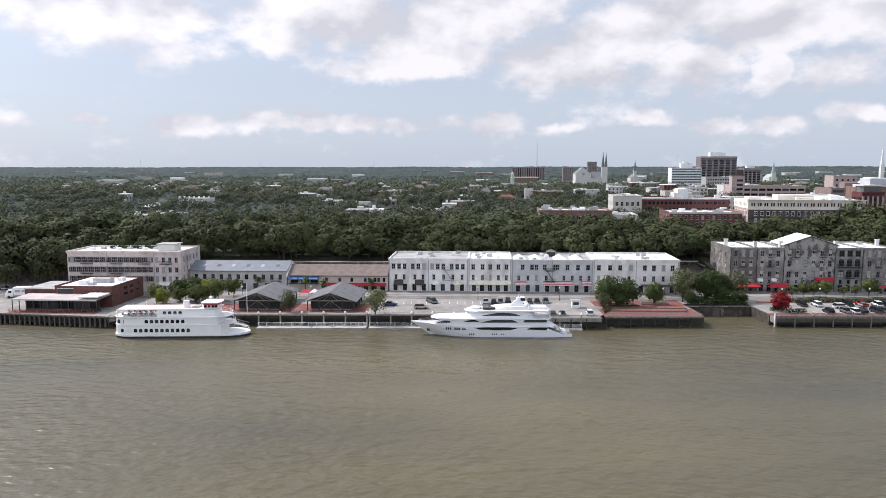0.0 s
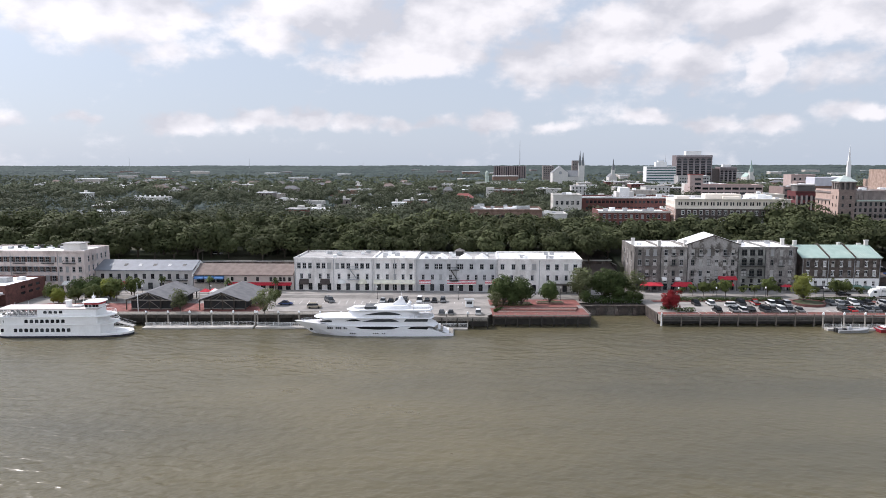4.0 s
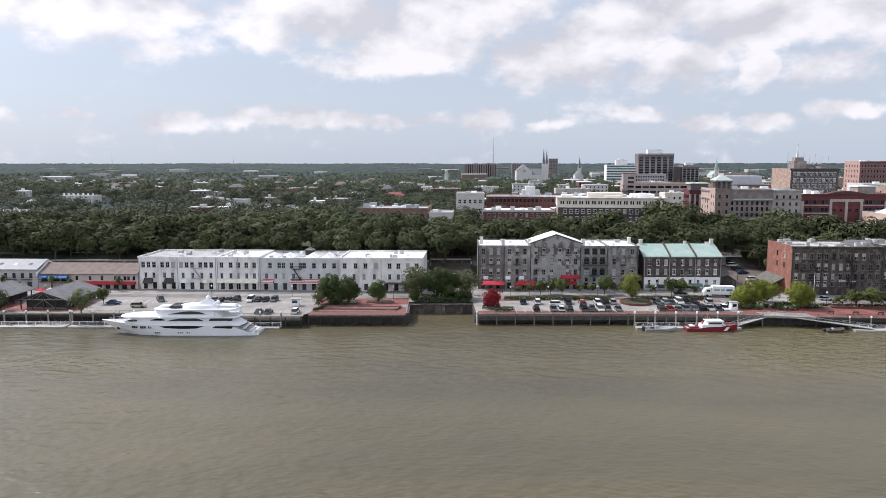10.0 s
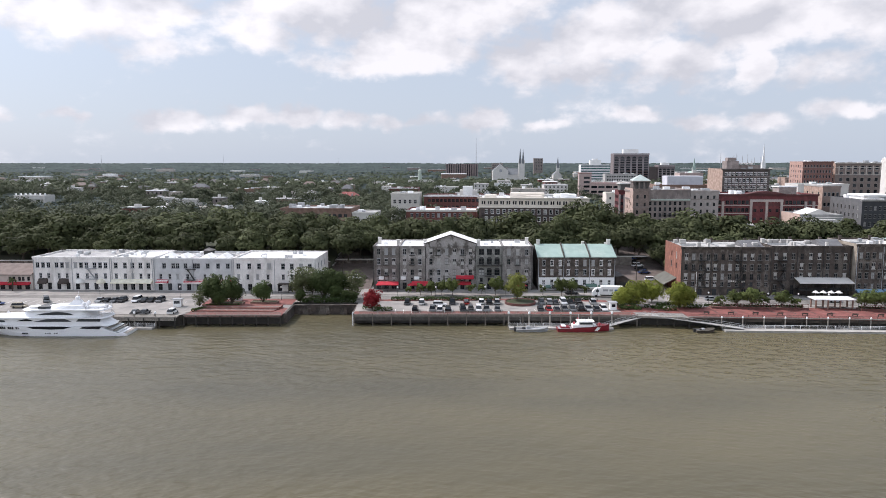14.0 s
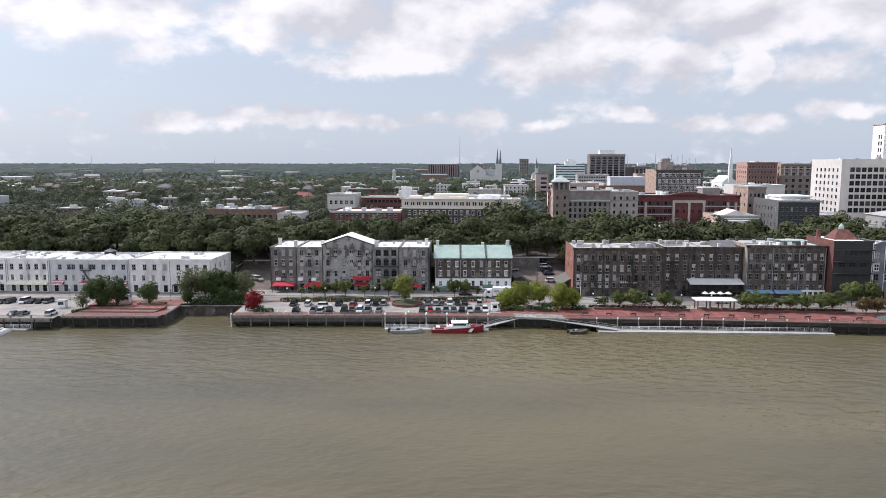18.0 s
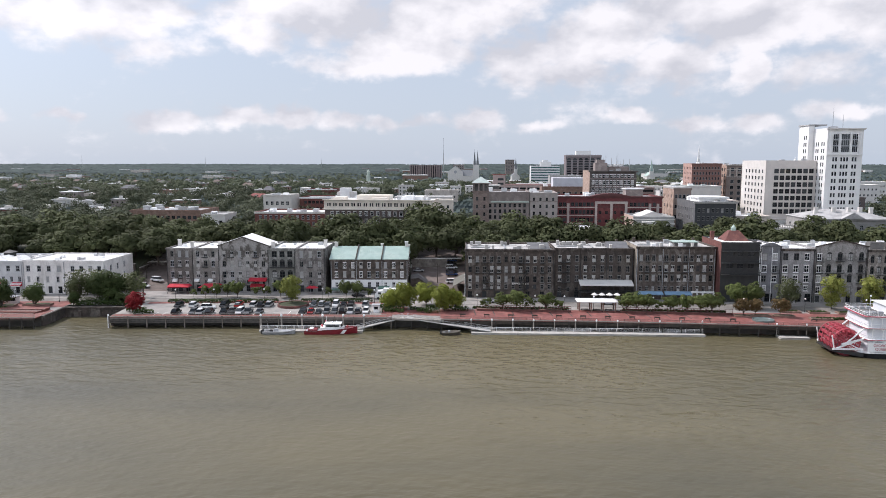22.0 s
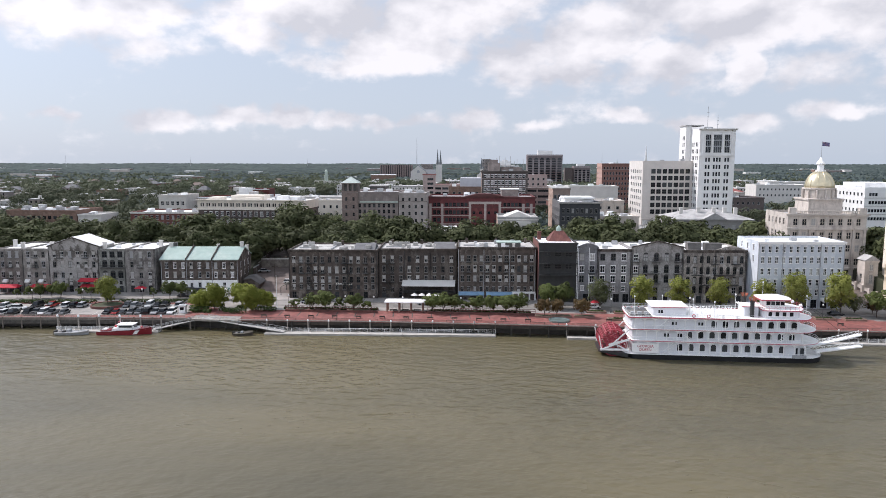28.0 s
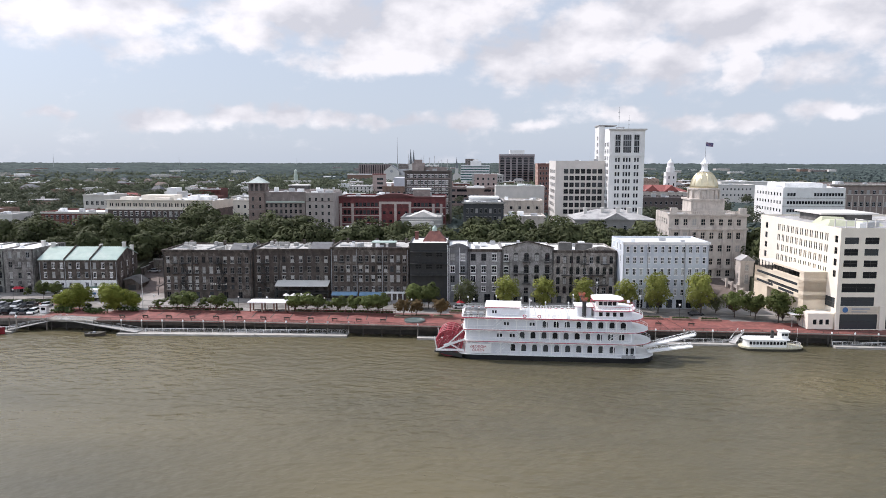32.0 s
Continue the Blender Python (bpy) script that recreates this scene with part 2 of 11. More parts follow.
def water_mat():
    m = bpy.data.materials.new("river_water")
    m.use_nodes = True
    nt = m.node_tree
    b = nt.nodes["Principled BSDF"]
    b.inputs["IOR"].default_value = 1.33
    tc = nt.nodes.new("ShaderNodeTexCoord")
    mp0 = nt.nodes.new("ShaderNodeMapping")
    mp0.inputs["Scale"].default_value = (.35, 1, 1)
    mp0.inputs["Rotation"].default_value = (0, 0, radians(-12))
    link(nt, tc.outputs["Object"], mp0.inputs["Vector"])
    n0 = nt.nodes.new("ShaderNodeTexNoise")
    n0.inputs["Scale"].default_value, n0.inputs["Detail"].default_value = .022, 6
    link(nt, mp0.outputs[0], n0.inputs["Vector"])
    mx = nt.nodes.new("ShaderNodeMix")
    mx.data_type = 'RGBA'
    mx.inputs["A"].default_value, mx.inputs["B"].default_value = (.114, .096, .051, 1), (.070, .064, .041, 1)
    cr = nt.nodes.new("ShaderNodeMapRange")
    cr.inputs["From Min"].default_value, cr.inputs["From Max"].default_value = .34, .66
    link(nt, n0.outputs["Fac"], cr.inputs["Value"])
    link(nt, cr.outputs[0], mx.inputs["Factor"])
    link(nt, mx.outputs["Result"], b.inputs["Base Color"])
    rr = nt.nodes.new("ShaderNodeMapRange")
    rr.inputs["From Min"].default_value, rr.inputs["From Max"].default_value = .35, .65
    rr.inputs["To Min"].default_value, rr.inputs["To Max"].default_value = .26, .35
    link(nt, n0.outputs["Fac"], rr.inputs["Value"])
    link(nt, rr.outputs[0], b.inputs["Roughness"])
    mp = nt.nodes.new("ShaderNodeMapping")
    mp.inputs["Scale"].default_value = (.62, 1.05, 1)
    mp.inputs["Rotation"].default_value = (0, 0, radians(34))
    link(nt, tc.outputs["Object"], mp.inputs["Vector"])
    hs = None
    for sc, wt, dt in ((.045, .40, 1), (.16, .30, 1), (.40, .54, 1), (.95, .17, 1)):
        n = nt.nodes.new("ShaderNodeTexNoise")
        n.inputs["Scale"].default_value, n.inputs["Detail"].default_value = sc, dt
        n.inputs["Distortion"].default_value = .15
        link(nt, mp.outputs[0], n.inputs["Vector"])
        mu = nt.nodes.new("ShaderNodeMath")
        mu.operation = 'MULTIPLY_ADD'
        mu.inputs[1].default_value = wt
        link(nt, n.outputs["Fac"], mu.inputs[0])
        if hs is not None:
            link(nt, hs, mu.inputs[2])
        hs = mu.outputs[0]
    bp = nt.nodes.new("ShaderNodeBump")
    bp.inputs["Strength"].default_value, bp.inputs["Distance"].default_value = 1.0, 1.0
    # calmer and rougher lanes
    nl = nt.nodes.new("ShaderNodeTexNoise")
    nl.inputs["Scale"].default_value, nl.inputs["Detail"].default_value = .013, 3
    link(nt, mp0.outputs[0], nl.inputs["Vector"])
    lr = nt.nodes.new("ShaderNodeMapRange")
    lr.inputs["From Min"].default_value, lr.inputs["From Max"].default_value = .38, .62
    lr.inputs["To Min"].default_value, lr.inputs["To Max"].default_value = .42, 1.3
    link(nt, nl.outputs["Fac"], lr.inputs["Value"])
    link(nt, lr.outputs[0], bp.inputs["Strength"])
    link(nt, hs, bp.inputs["Height"])
    link(nt, bp.outputs[0], b.inputs["Normal"])
    MATS["river_water"] = m
    return m


WATER = water_mat()
GLASS = glass_mat("window_glass", (.012, .015, .018), (.36, .36, .35), .2)
GLASS_D = glass_mat("dark_glass", (.010, .012, .015), (.05, .055, .06), .4)
WHITE_WALL = mat("white_painted_brick", (.80, .775, .75), (.70, .675, .65), .35, .85, .3, c3=(.52, .495, .47), streak=.85, fine=2.2, grain=.22)
GRAY_WALL = mat("gray_stucco_stone", (.25, .234, .216), (.165, .154, .142), .4, .9, .5, c3=(.4, .382, .36), streak=.3, fine=2.4, grain=.45, detail=9, edge=(.5, .6))
DARK_BRICK = mat("dark_weathered_brick", (.075, .059, .05), (.037, .03, .026), .5, .9, .5, c3=(.11, .096, .083), streak=.7, fine=2.4, grain=.6, detail=9, edge=(.53, .6))
STONE_MIX = mat("old_ballast_stone", (.106, .084, .071), (.05, .04, .034), .6, .9, .5, c3=(.165, .144, .125), streak=.6, fine=2.4, grain=.7, detail=9, edge=(.53, .6))
ORANGE_BRICK = mat("orange_brick", (.25, .105, .075), (.2, .085, .062), .8, .9, .4, c3=(.36, .165, .11), streak=.4)
DINER_BRICK = mat("purple_brown_brick", (.135, .056, .047), (.1, .044, .038), .8, .9, .4, c3=(.18, .075, .06), fine=2.5, grain=.4)
RED_BRICK = mat("red_brick", (.155, .06, .05), (.12, .048, .042), .8, .9, .4, c3=(.2, .082, .066))
CRIMSON = mat("red_facade", (.135, .033, .035), (.105, .028, .030), .5, .85, .3, c3=(.16, .05, .048))
BROWN_BRICK = mat("brown_brick", (.24, .15, .115), (.18, .115, .09), .6, .9, .4, c3=(.28, .19, .15))
TAN_STONE = mat("tan_masonry", (.265, .222, .205), (.2, .168, .155), .4, .9, .3, c3=(.33, .285, .265), fine=.8, grain=.4)
CREAM = mat("cream_stucco", (.73, .665, .575), (.66, .6, .525), .3, .8, .2)
BEIGE = mat("pale_pink_stucco", (.66, .57, .53), (.6, .515, .48), .4, .85, .3, c3=(.42, .35, .32), streak=.7)
LIMESTONE = mat("limestone", (.56, .505, .455), (.48, .435, .392), .5, .85, .3, c3=(.33, .29, .26), streak=.7, fine=2.0, grain=.2)
CONCRETE = mat("concrete", (.42, .41, .39), (.35, .34, .325), .3, .85, .3, c3=(.29, .28, .27))
PALE_WALL = mat("pale_concrete_wall", (.63, .605, .57), (.57, .55, .52), .3, .8, .2)
WHITE_TILE = mat("white_tower_wall", (.76, .755, .74), (.70, .695, .68), .3, .7, .1)
BLUE_WALL = mat("pale_blue_painted_brick", (.57, .605, .645), (.51, .545, .585), .4, .85, .2, c3=(.42, .465, .52), streak=.6)
SLATE_WALL = mat("slate_blue_wall", (.052, .055, .06), (.04, .043, .047), .5, .8, .2)
BLACK_WALL = mat("black_timber", (.035, .035, .034), (.025, .025, .025), .7, .7, .2)
GREEN_ROOF = mat("verdigris_metal_roof", (.33, .43, .385), (.28, .375, .335), .3, .5, .1, c3=(.38, .46, .41), streak=.2)
WHITE_ROOF = mat("white_roof_coating", (.83, .83, .82), (.74, .74, .73), .25, .7, .1, c3=(.6, .59, .57))
GRAY_ROOF = mat("gray_roof_membrane", (.42, .41, .40), (.33, .325, .32), .3, .85, .2, c3=(.25, .245, .24))
TAR_ROOF = mat("tar_and_gravel_roof", (.46, .45, .43), (.36, .352, .338), .25, .9, .3, c3=(.22, .215, .205), fine=1.2, grain=.4, edge=(.55, .6))
DARK_ROOF = mat("dark_roofing", (.12, .115, .11), (.09, .086, .083), .3, .9, .2, c3=(.2, .19, .18))
BROWN_ROOF = mat("brown_shingles", (.2, .155, .135), (.155, .12, .105), .5, .9, .4)
SHINGLE = mat("gray_shingles", (.15, .15, .155), (.115, .115, .12), .5, .9, .4)
METAL_ROOF = mat("blue_gray_metal_roof", (.17, .185, .21), (.145, .158, .18), .4, .55, .2)
TERRACOTTA = mat("terracotta_roof", (.25, .075, .065), (.2, .06, .052), .6, .85, .3)
PARKING = mat("worn_concrete_paving", (.30, .278, .255), (.24, .224, .207), .2, .9, .3, c3=(.19, .18, .17))
PLAZA = mat("red_brick_paving", (.215, .068, .056), (.155, .053, .045), .35, .85, .4, c3=(.25, .1, .085), fine=.9, grain=.45)
STREET_MAT = mat("worn_cobbles", (.2, .187, .17), (.15, .14, .128), .25, .9, .5, c3=(.12, .11, .1), fine=1.2, grain=.4)
RED_DECK = mat("red_stained_boards", (.21, .07, .055), (.155, .055, .045), .7, .8, .3)
WOOD_DARK = mat("dark_timber", (.075, .06, .048), (.05, .042, .035), .9, .9, .4)
WOOD_GRAY = mat("weathered_timber", (.3, .275, .24), (.23, .21, .185), .9, .9, .4)
PILE = mat("wet_piles_and_shaded_bank", (.045, .04, .033), (.028, .026, .022), .8, .6, .4)
WHITE_PAINT = mat("white_paint", (.85, .85, .84), (.80, .80, .79), .5, .4, .05)
GREY_PAINT = mat("gray_paint", (.36, .37, .38), (.3, .31, .32), .5, .5, .05)
RED_PAINT = mat("red_paint", (.46, .045, .06), (.4, .038, .05), .5, .45, .05)
RED_CLOTH = mat("red_canvas", (.48, .022, .04), (.4, .02, .034), .7, .85, .2)
BLUE_CLOTH = mat("blue_canvas", (.07, .17, .36), (.055, .14, .3), .7, .85, .2)
WHITE_CLOTH = mat("white_canvas", (.74, .73, .7), (.66, .65, .62), .7, .85, .2)
BLACK_CLOTH = mat("black_canvas", (.03, .03, .032), (.022, .022, .024), .7, .85, .2)
BLACK_METAL = mat("black_iron", (.03, .03, .03), (.022, .022, .022), 2, .5, .1)
STEEL = mat("galvanised_steel", (.45, .46, .47), (.38, .39, .4), 1, .4, .1, metal=.6)
RUBBER = mat("tyre_rubber", (.02, .02, .02), (.015, .015, .015), 5, .8)
GOLD = mat("gold_leaf", (.68, .60, .42), (.58, .51, .35), .5, .3, .05, metal=.7)
BARK = mat("bark", (.09, .07, .055), (.06, .048, .038), 3, .9, .6)
# lawn green kept dark, with the shade under the oaks in its colour
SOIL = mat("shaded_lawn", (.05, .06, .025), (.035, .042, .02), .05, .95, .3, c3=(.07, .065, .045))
HEDGE = leaf_mat("hedge_leaves", (.03, .05, .015), (.05, .075, .022))
OAK = leaf_mat("oak_leaves", (.064, .075, .034), (.088, .100, .045))
TOWN_OAK = leaf_mat("town_tree_leaves", (.070, .081, .050), (.093, .106, .064))
LIME = leaf_mat("lime_leaves", (.13, .155, .022), (.24, .26, .05))
MIDGREEN = leaf_mat("street_tree_leaves", (.064, .083, .024), (.115, .138, .045))
REDLEAF = leaf_mat("red_leaves", (.16, .012, .016), (.26, .025, .028))
RUST = leaf_mat("rusty_leaves", (.072, .055, .024), (.135, .085, .038))
PALM = leaf_mat("palm_fronds", (.055, .085, .025), (.1, .125, .045))

DULL_SASH = mat("dull_white_sash", (.44, .43, .41), (.34, .33, .315), .8, .6, .1)
WORN_SASH = mat("worn_gray_sash", (.2, .195, .185), (.14, .136, .13), .8, .7, .1)
RAMP_BRICK = mat("worn_brick_road", (.135, .105, .092), (.1, .08, .071), .25, .9, .5, c3=(.17, .14, .125), fine=1.2, grain=.45)

# ---- mesh tools ----


class Geo:
    """Collects vertices and faces of one part."""

    def __init__(self):
        self.v, self.f, self.mi = [], [], []

    def add(self, verts, faces):
        n = len(self.v)
        self.v += [tuple(p) for p in verts]
        self.f += [tuple(i + n for i in q) for q in faces]
        return self

    def box(self, x0, y0, z0, x1, y1, z1):
        return self.add([(x0, y0, z0), (x1, y0, z0), (x1, y1, z0), (x0, y1, z0), (x0, y0, z1), (x1, y0, z1), (x1, y1, z1), (x0, y1, z1)],
                        [(0, 3, 2, 1), (4, 5, 6, 7), (0, 1, 5, 4), (1, 2, 6, 5), (2, 3, 7, 6), (3, 0, 4, 7)])

    def bevel_box(self, x0, y0, z0, x1, y1, z1, b=.1):
        """A box with its upper edges cut back."""
        lo = [(x0, y0, z0), (x1, y0, z0), (x1, y1, z0), (x0, y1, z0)]
        mi = [(x0, y0, z1 - b), (x1, y0, z1 - b), (x1, y1, z1 - b), (x0, y1, z1 - b)]
        hi = [(x0 + b, y0 + b, z1), (x1 - b, y0 + b, z1), (x1 - b, y1 - b, z1), (x0 + b, y1 - b, z1)]
        return self.rings([lo, mi, hi])

    def rings(self, loops, closed=True, cap=True):
        n, k, o = len(loops[0]), len(loops), []
        for loop in loops:
            o += list(loop)
        f = []
        for a in range(k - 1):
            for i in range(n if closed else n - 1):
                j = (i + 1) % n
                f.append((a * n + i, a * n + j, (a + 1) * n + j, (a + 1) * n + i))
        if cap:
            f.append(tuple(reversed(range(n))))
            f.append(tuple(range((k - 1) * n, k * n)))
        return self.add(o, f)

    def prism(self, pts, z0, z1):
        return self.rings([[(x, y, z0) for x, y in pts], [(x, y, z1) for x, y in pts]])

    def tube(self, a, b, r0, r1=None, n=8, cap=True):
        a, b = Vector(a), Vector(b)
        r1 = r0 if r1 is None else r1
        d = (b - a).normalized()
        s = d.orthogonal().normalized()
        t = d.cross(s)
        ring = lambda c, r: [c + (s * math.cos(2 * math.pi * i / n) + t * math.sin(2 * math.pi * i / n)) * r for i in range(n)]
        return self.rings([ring(a, r0), ring(b, r1)], cap=cap)

    def bar(self, a, b, w, h=None):
        """A square bar from a to b."""
        h = h or w
        a, b = Vector(a), Vector(b)
        d = (b - a).normalized()
        s = d.cross(Vector((0, 0, 1)))
        s = (Vector((1, 0, 0)) if s.length < 1e-4 else s.normalized()) * (w / 2)
        t = s.cross(d).normalized() * (h / 2)
        return self.rings([[c + s + t, c - s + t, c - s - t, c + s - t] for c in (a, b)])

    def lathe(self, prof, n=16, c=(0, 0, 0)):
        return self.rings([[(c[0] + r * math.cos(2 * math.pi * i / n), c[1] + r * math.sin(2 * math.pi * i / n), c[2] + z) for i in range(n)] for r, z in prof])

    def torus(self, c, axis, big, small, n=24, k=6):
        loops = []
        axis = Vector(axis).normalized()
        s = axis.orthogonal().normalized()
        t = axis.cross(s)
        for i in range(n + 1):
            a = 2 * math.pi * i / n
            o = s * math.cos(a) + t * math.sin(a)
            loops.append([Vector(c) + o * (big + small * math.cos(2 * math.pi * j / k)) + axis * small * math.sin(2 * math.pi * j / k) for j in range(k)])
        return self.rings(loops, cap=False)

    def mesh(self, name, material, smooth=False):
        me = bpy.data.meshes.new(name)
        v, f = self.v, self.f
        if len(v) < 4000:
            seen, idx, v2 = {}, [], []
            for p in v:
                k = (round(p[0], 4), round(p[1], 4), round(p[2], 4))
                if k not in seen:
                    seen[k] = len(v2)
                    v2.append(p)
                idx.append(seen[k])
            v, f = v2, [tuple(idx[i] for i in q) for q in f]
            f = [q for q in (tuple(dict.fromkeys(q)) for q in f) if len(q) > 2]
        me.from_pydata(v, [], f)
        for m in material if isinstance(material, (list, tuple)) else [material]:
            me.materials.append(m)
        if self.mi:
            me.polygons.foreach_set("material_index", (self.mi + [0] * len(f))[:len(f)])
        if smooth:
            me.polygons.foreach_set("use_smooth", [True] * len(me.polygons))
        me.update()
        return me

    def obj(self, name, material, parent=None, label="", smooth=False, m=None):
        ob = new(name, self.mesh(name, material, smooth))
        if parent is not None:
            ob.parent = parent
        if m is not None:
            ob.matrix_basis = m
        return tagged(ob, label)


def thing(name, label, category, m=None, group="", kind=""):
    ob = new(name)
    ob.empty_display_size = .5
    if m is not None:
        ob.matrix_basis = m
    return tagged(ob, label, category, group, kind)


def child(name, me, parent, m, label=""):
    ob = new(name, me)
    ob.parent = parent
    ob.matrix_basis = m
    return tagged(ob, label)


# ---- windows and walls ----
SHARED = {}


def window_meshes(w, h, style, solid=False):
    """Frame and pane of one window; x along the wall, z up, -y outwards, centre of the sill at the origin."""
    key = (round(w, 2), round(h, 2), style, solid)
    if key in SHARED:
        return SHARED[key]
    g, fm = Geo(), {"white": WHITE_PAINT, "dark": BLACK_METAL, "gray": GREY_PAINT, "sash": WHITE_PAINT, "arch": PALE_WALL, "plain": GREY_PAINT, "stone": LIMESTONE, "hood": WHITE_PAINT, "arch_dark": BLACK_METAL, "blind": DULL_SASH, "half": DULL_SASH, "worn": WORN_SASH}[style]
    b = .10 if style not in ("sash", "white") else .13
    us = [-w / 2, -w / 2 + b, w / 2 - b, w / 2] if (style == "plain" or w <= .9) else [-w / 2, -w / 2 + b, -.04, .04, w / 2 - b, w / 2]
    zs = [0, b, h - b, h] if style == "plain" else [0, b, h / 2 - .05, h / 2 + .05, h - b, h]
    y0, y1 = .10, .2
    for i, (u0, u1) in enumerate(zip(us, us[1:])):
        for j, (a0, a1) in enumerate(zip(zs, zs[1:])):
            if i % 2 and j % 2:
                g.add([(u0, y0, a0), (u1, y0, a0), (u1, y0, a1), (u0, y0, a1), (u0, y1, a0), (u1, y1, a0), (u1, y1, a1), (u0, y1, a1)],
                      [(0, 4, 7, 3), (1, 2, 6, 5), (0, 1, 5, 4), (3, 7, 6, 2)])
            else:
                g.add([(u0, y0, a0), (u1, y0, a0), (u1, y0, a1), (u0, y0, a1)], [(0, 1, 2, 3)])
    if style == "arch":
        n = 8
        arc = [(w / 2 * math.cos(math.pi * i / n), w * .38 * math.sin(math.pi * i / n)) for i in range(n + 1)]
        g.rings([[(x * k, -.06 if k > 1 else y0, h + z * (k if k > 1 else 0)) for x, z in arc] for k in (1.0, 1.2)], closed=False, cap=False)
    if style == "blind":
        g.box(-w / 2 + b, .12, h * .5, w / 2 - b, .17, h - b)
    if style == "half":
        g.box(-w / 2 + b, .12, b, w / 2 - b, .17, h * .46)
    if style in ("gray", "blind", "half", "sash", "worn"):
        g.box(-w / 2 - .1, -.05, h, w / 2 + .1, y0, h + .2)
    if style in ("gray", "stone", "hood", "sash", "blind", "half", "worn"):
        g.box(-w / 2 - .12, -.1, -.16, w / 2 + .12, y0, 0)
    if style == "hood":
        g.box(-w / 2 - .16, -.14, h, w / 2 + .16, y0, h + .26)
    p = Geo().box(-w / 2 + .02, .16, .02, w / 2 - .02, .26, h - .02)
    if solid or style in ("dark", "plain", "arch_dark"):
        if style == "arch_dark":
            arc = [(w / 2 * math.cos(math.pi * i / 8), h - .01 + w * .4 * math.sin(math.pi * i / 8)) for i in range(9)]
            g.rings([[(x, yy, c) for x, c in arc] for yy in (-.02, .1)])
        g.mi = [0] * len(g.f)
        g.box(-w / 2 + .02, .16, .02, w / 2 - .02, .26, h - .02)
        g.mi += [1] * 6
        SHARED[key] = (g.mesh("window", [fm, GLASS_D if style in ("dark", "plain") else GLASS]), None)
        return SHARED[key]
    SHARED[key] = (g.mesh("window", fm), p.mesh("pane", GLASS_D if style in ("dark", "plain") else GLASS))
    return SHARED[key]


def grid(xs, zs, w, h):
    return [(x, z, w, h) for z in zs for x in xs]


def even(a, b, n):
    return [a + (b - a) * (i + .5) / n for i in range(n)]


def wall_face(g, o, ux, nrm, w, h, rects, deep=.3):
    """One wall with openings cut through; o its lower left corner, ux along, nrm outwards; rects: centre, sill, width, height."""
    o, ux, nrm = Vector(o), Vector(ux), Vector(nrm)
    cut = sorted((max(x - a / 2, .01), z, min(x + a / 2, w - .01), z + b) for x, z, a, b in rects)
    us = sorted({0, w, *[c[0] for c in cut], *[c[2] for c in cut]})
    zs = sorted({0, h, *[c[1] for c in cut], *[c[3] for c in cut]})
    at = lambda u, z, d=0: o + ux * u + Vector((0, 0, z)) - nrm * d
    flip = ux.cross(Vector((0, 0, 1))).dot(nrm) < 0
    put = lambda q: g.add(list(reversed(q)) if flip else q, [(0, 1, 2, 3)])
    for z0, z1 in zip(zs, zs[1:]):
        run = None
        zm = (z0 + z1) / 2
        row = [c for c in cut if c[1] < zm < c[3]]
        for u0, u1 in zip(us, us[1:]):
            um = (u0 + u1) / 2
            if any(c[0] < um < c[2] for c in row):
                if run is not None:
                    put([at(run, z0), at(u0, z0), at(u0, z1), at(run, z1)])
                run = None
            elif run is None:
                run = u0
        if run is not None:
            put([at(run, z0), at(w, z0), at(w, z1), at(run, z1)])
    for u0, z0, u1, z1 in cut:
        put([at(u0, z0), at(u0, z0, deep), at(u0, z1, deep), at(u0, z1)])
        put([at(u1, z0, deep), at(u1, z0), at(u1, z1), at(u1, z1, deep)])
        put([at(u0, z0), at(u1, z0), at(u1, z0, deep), at(u0, z0, deep)])
        put([at(u0, z1, deep), at(u1, z1, deep), at(u1, z1), at(u0, z1)])


FOOT = []


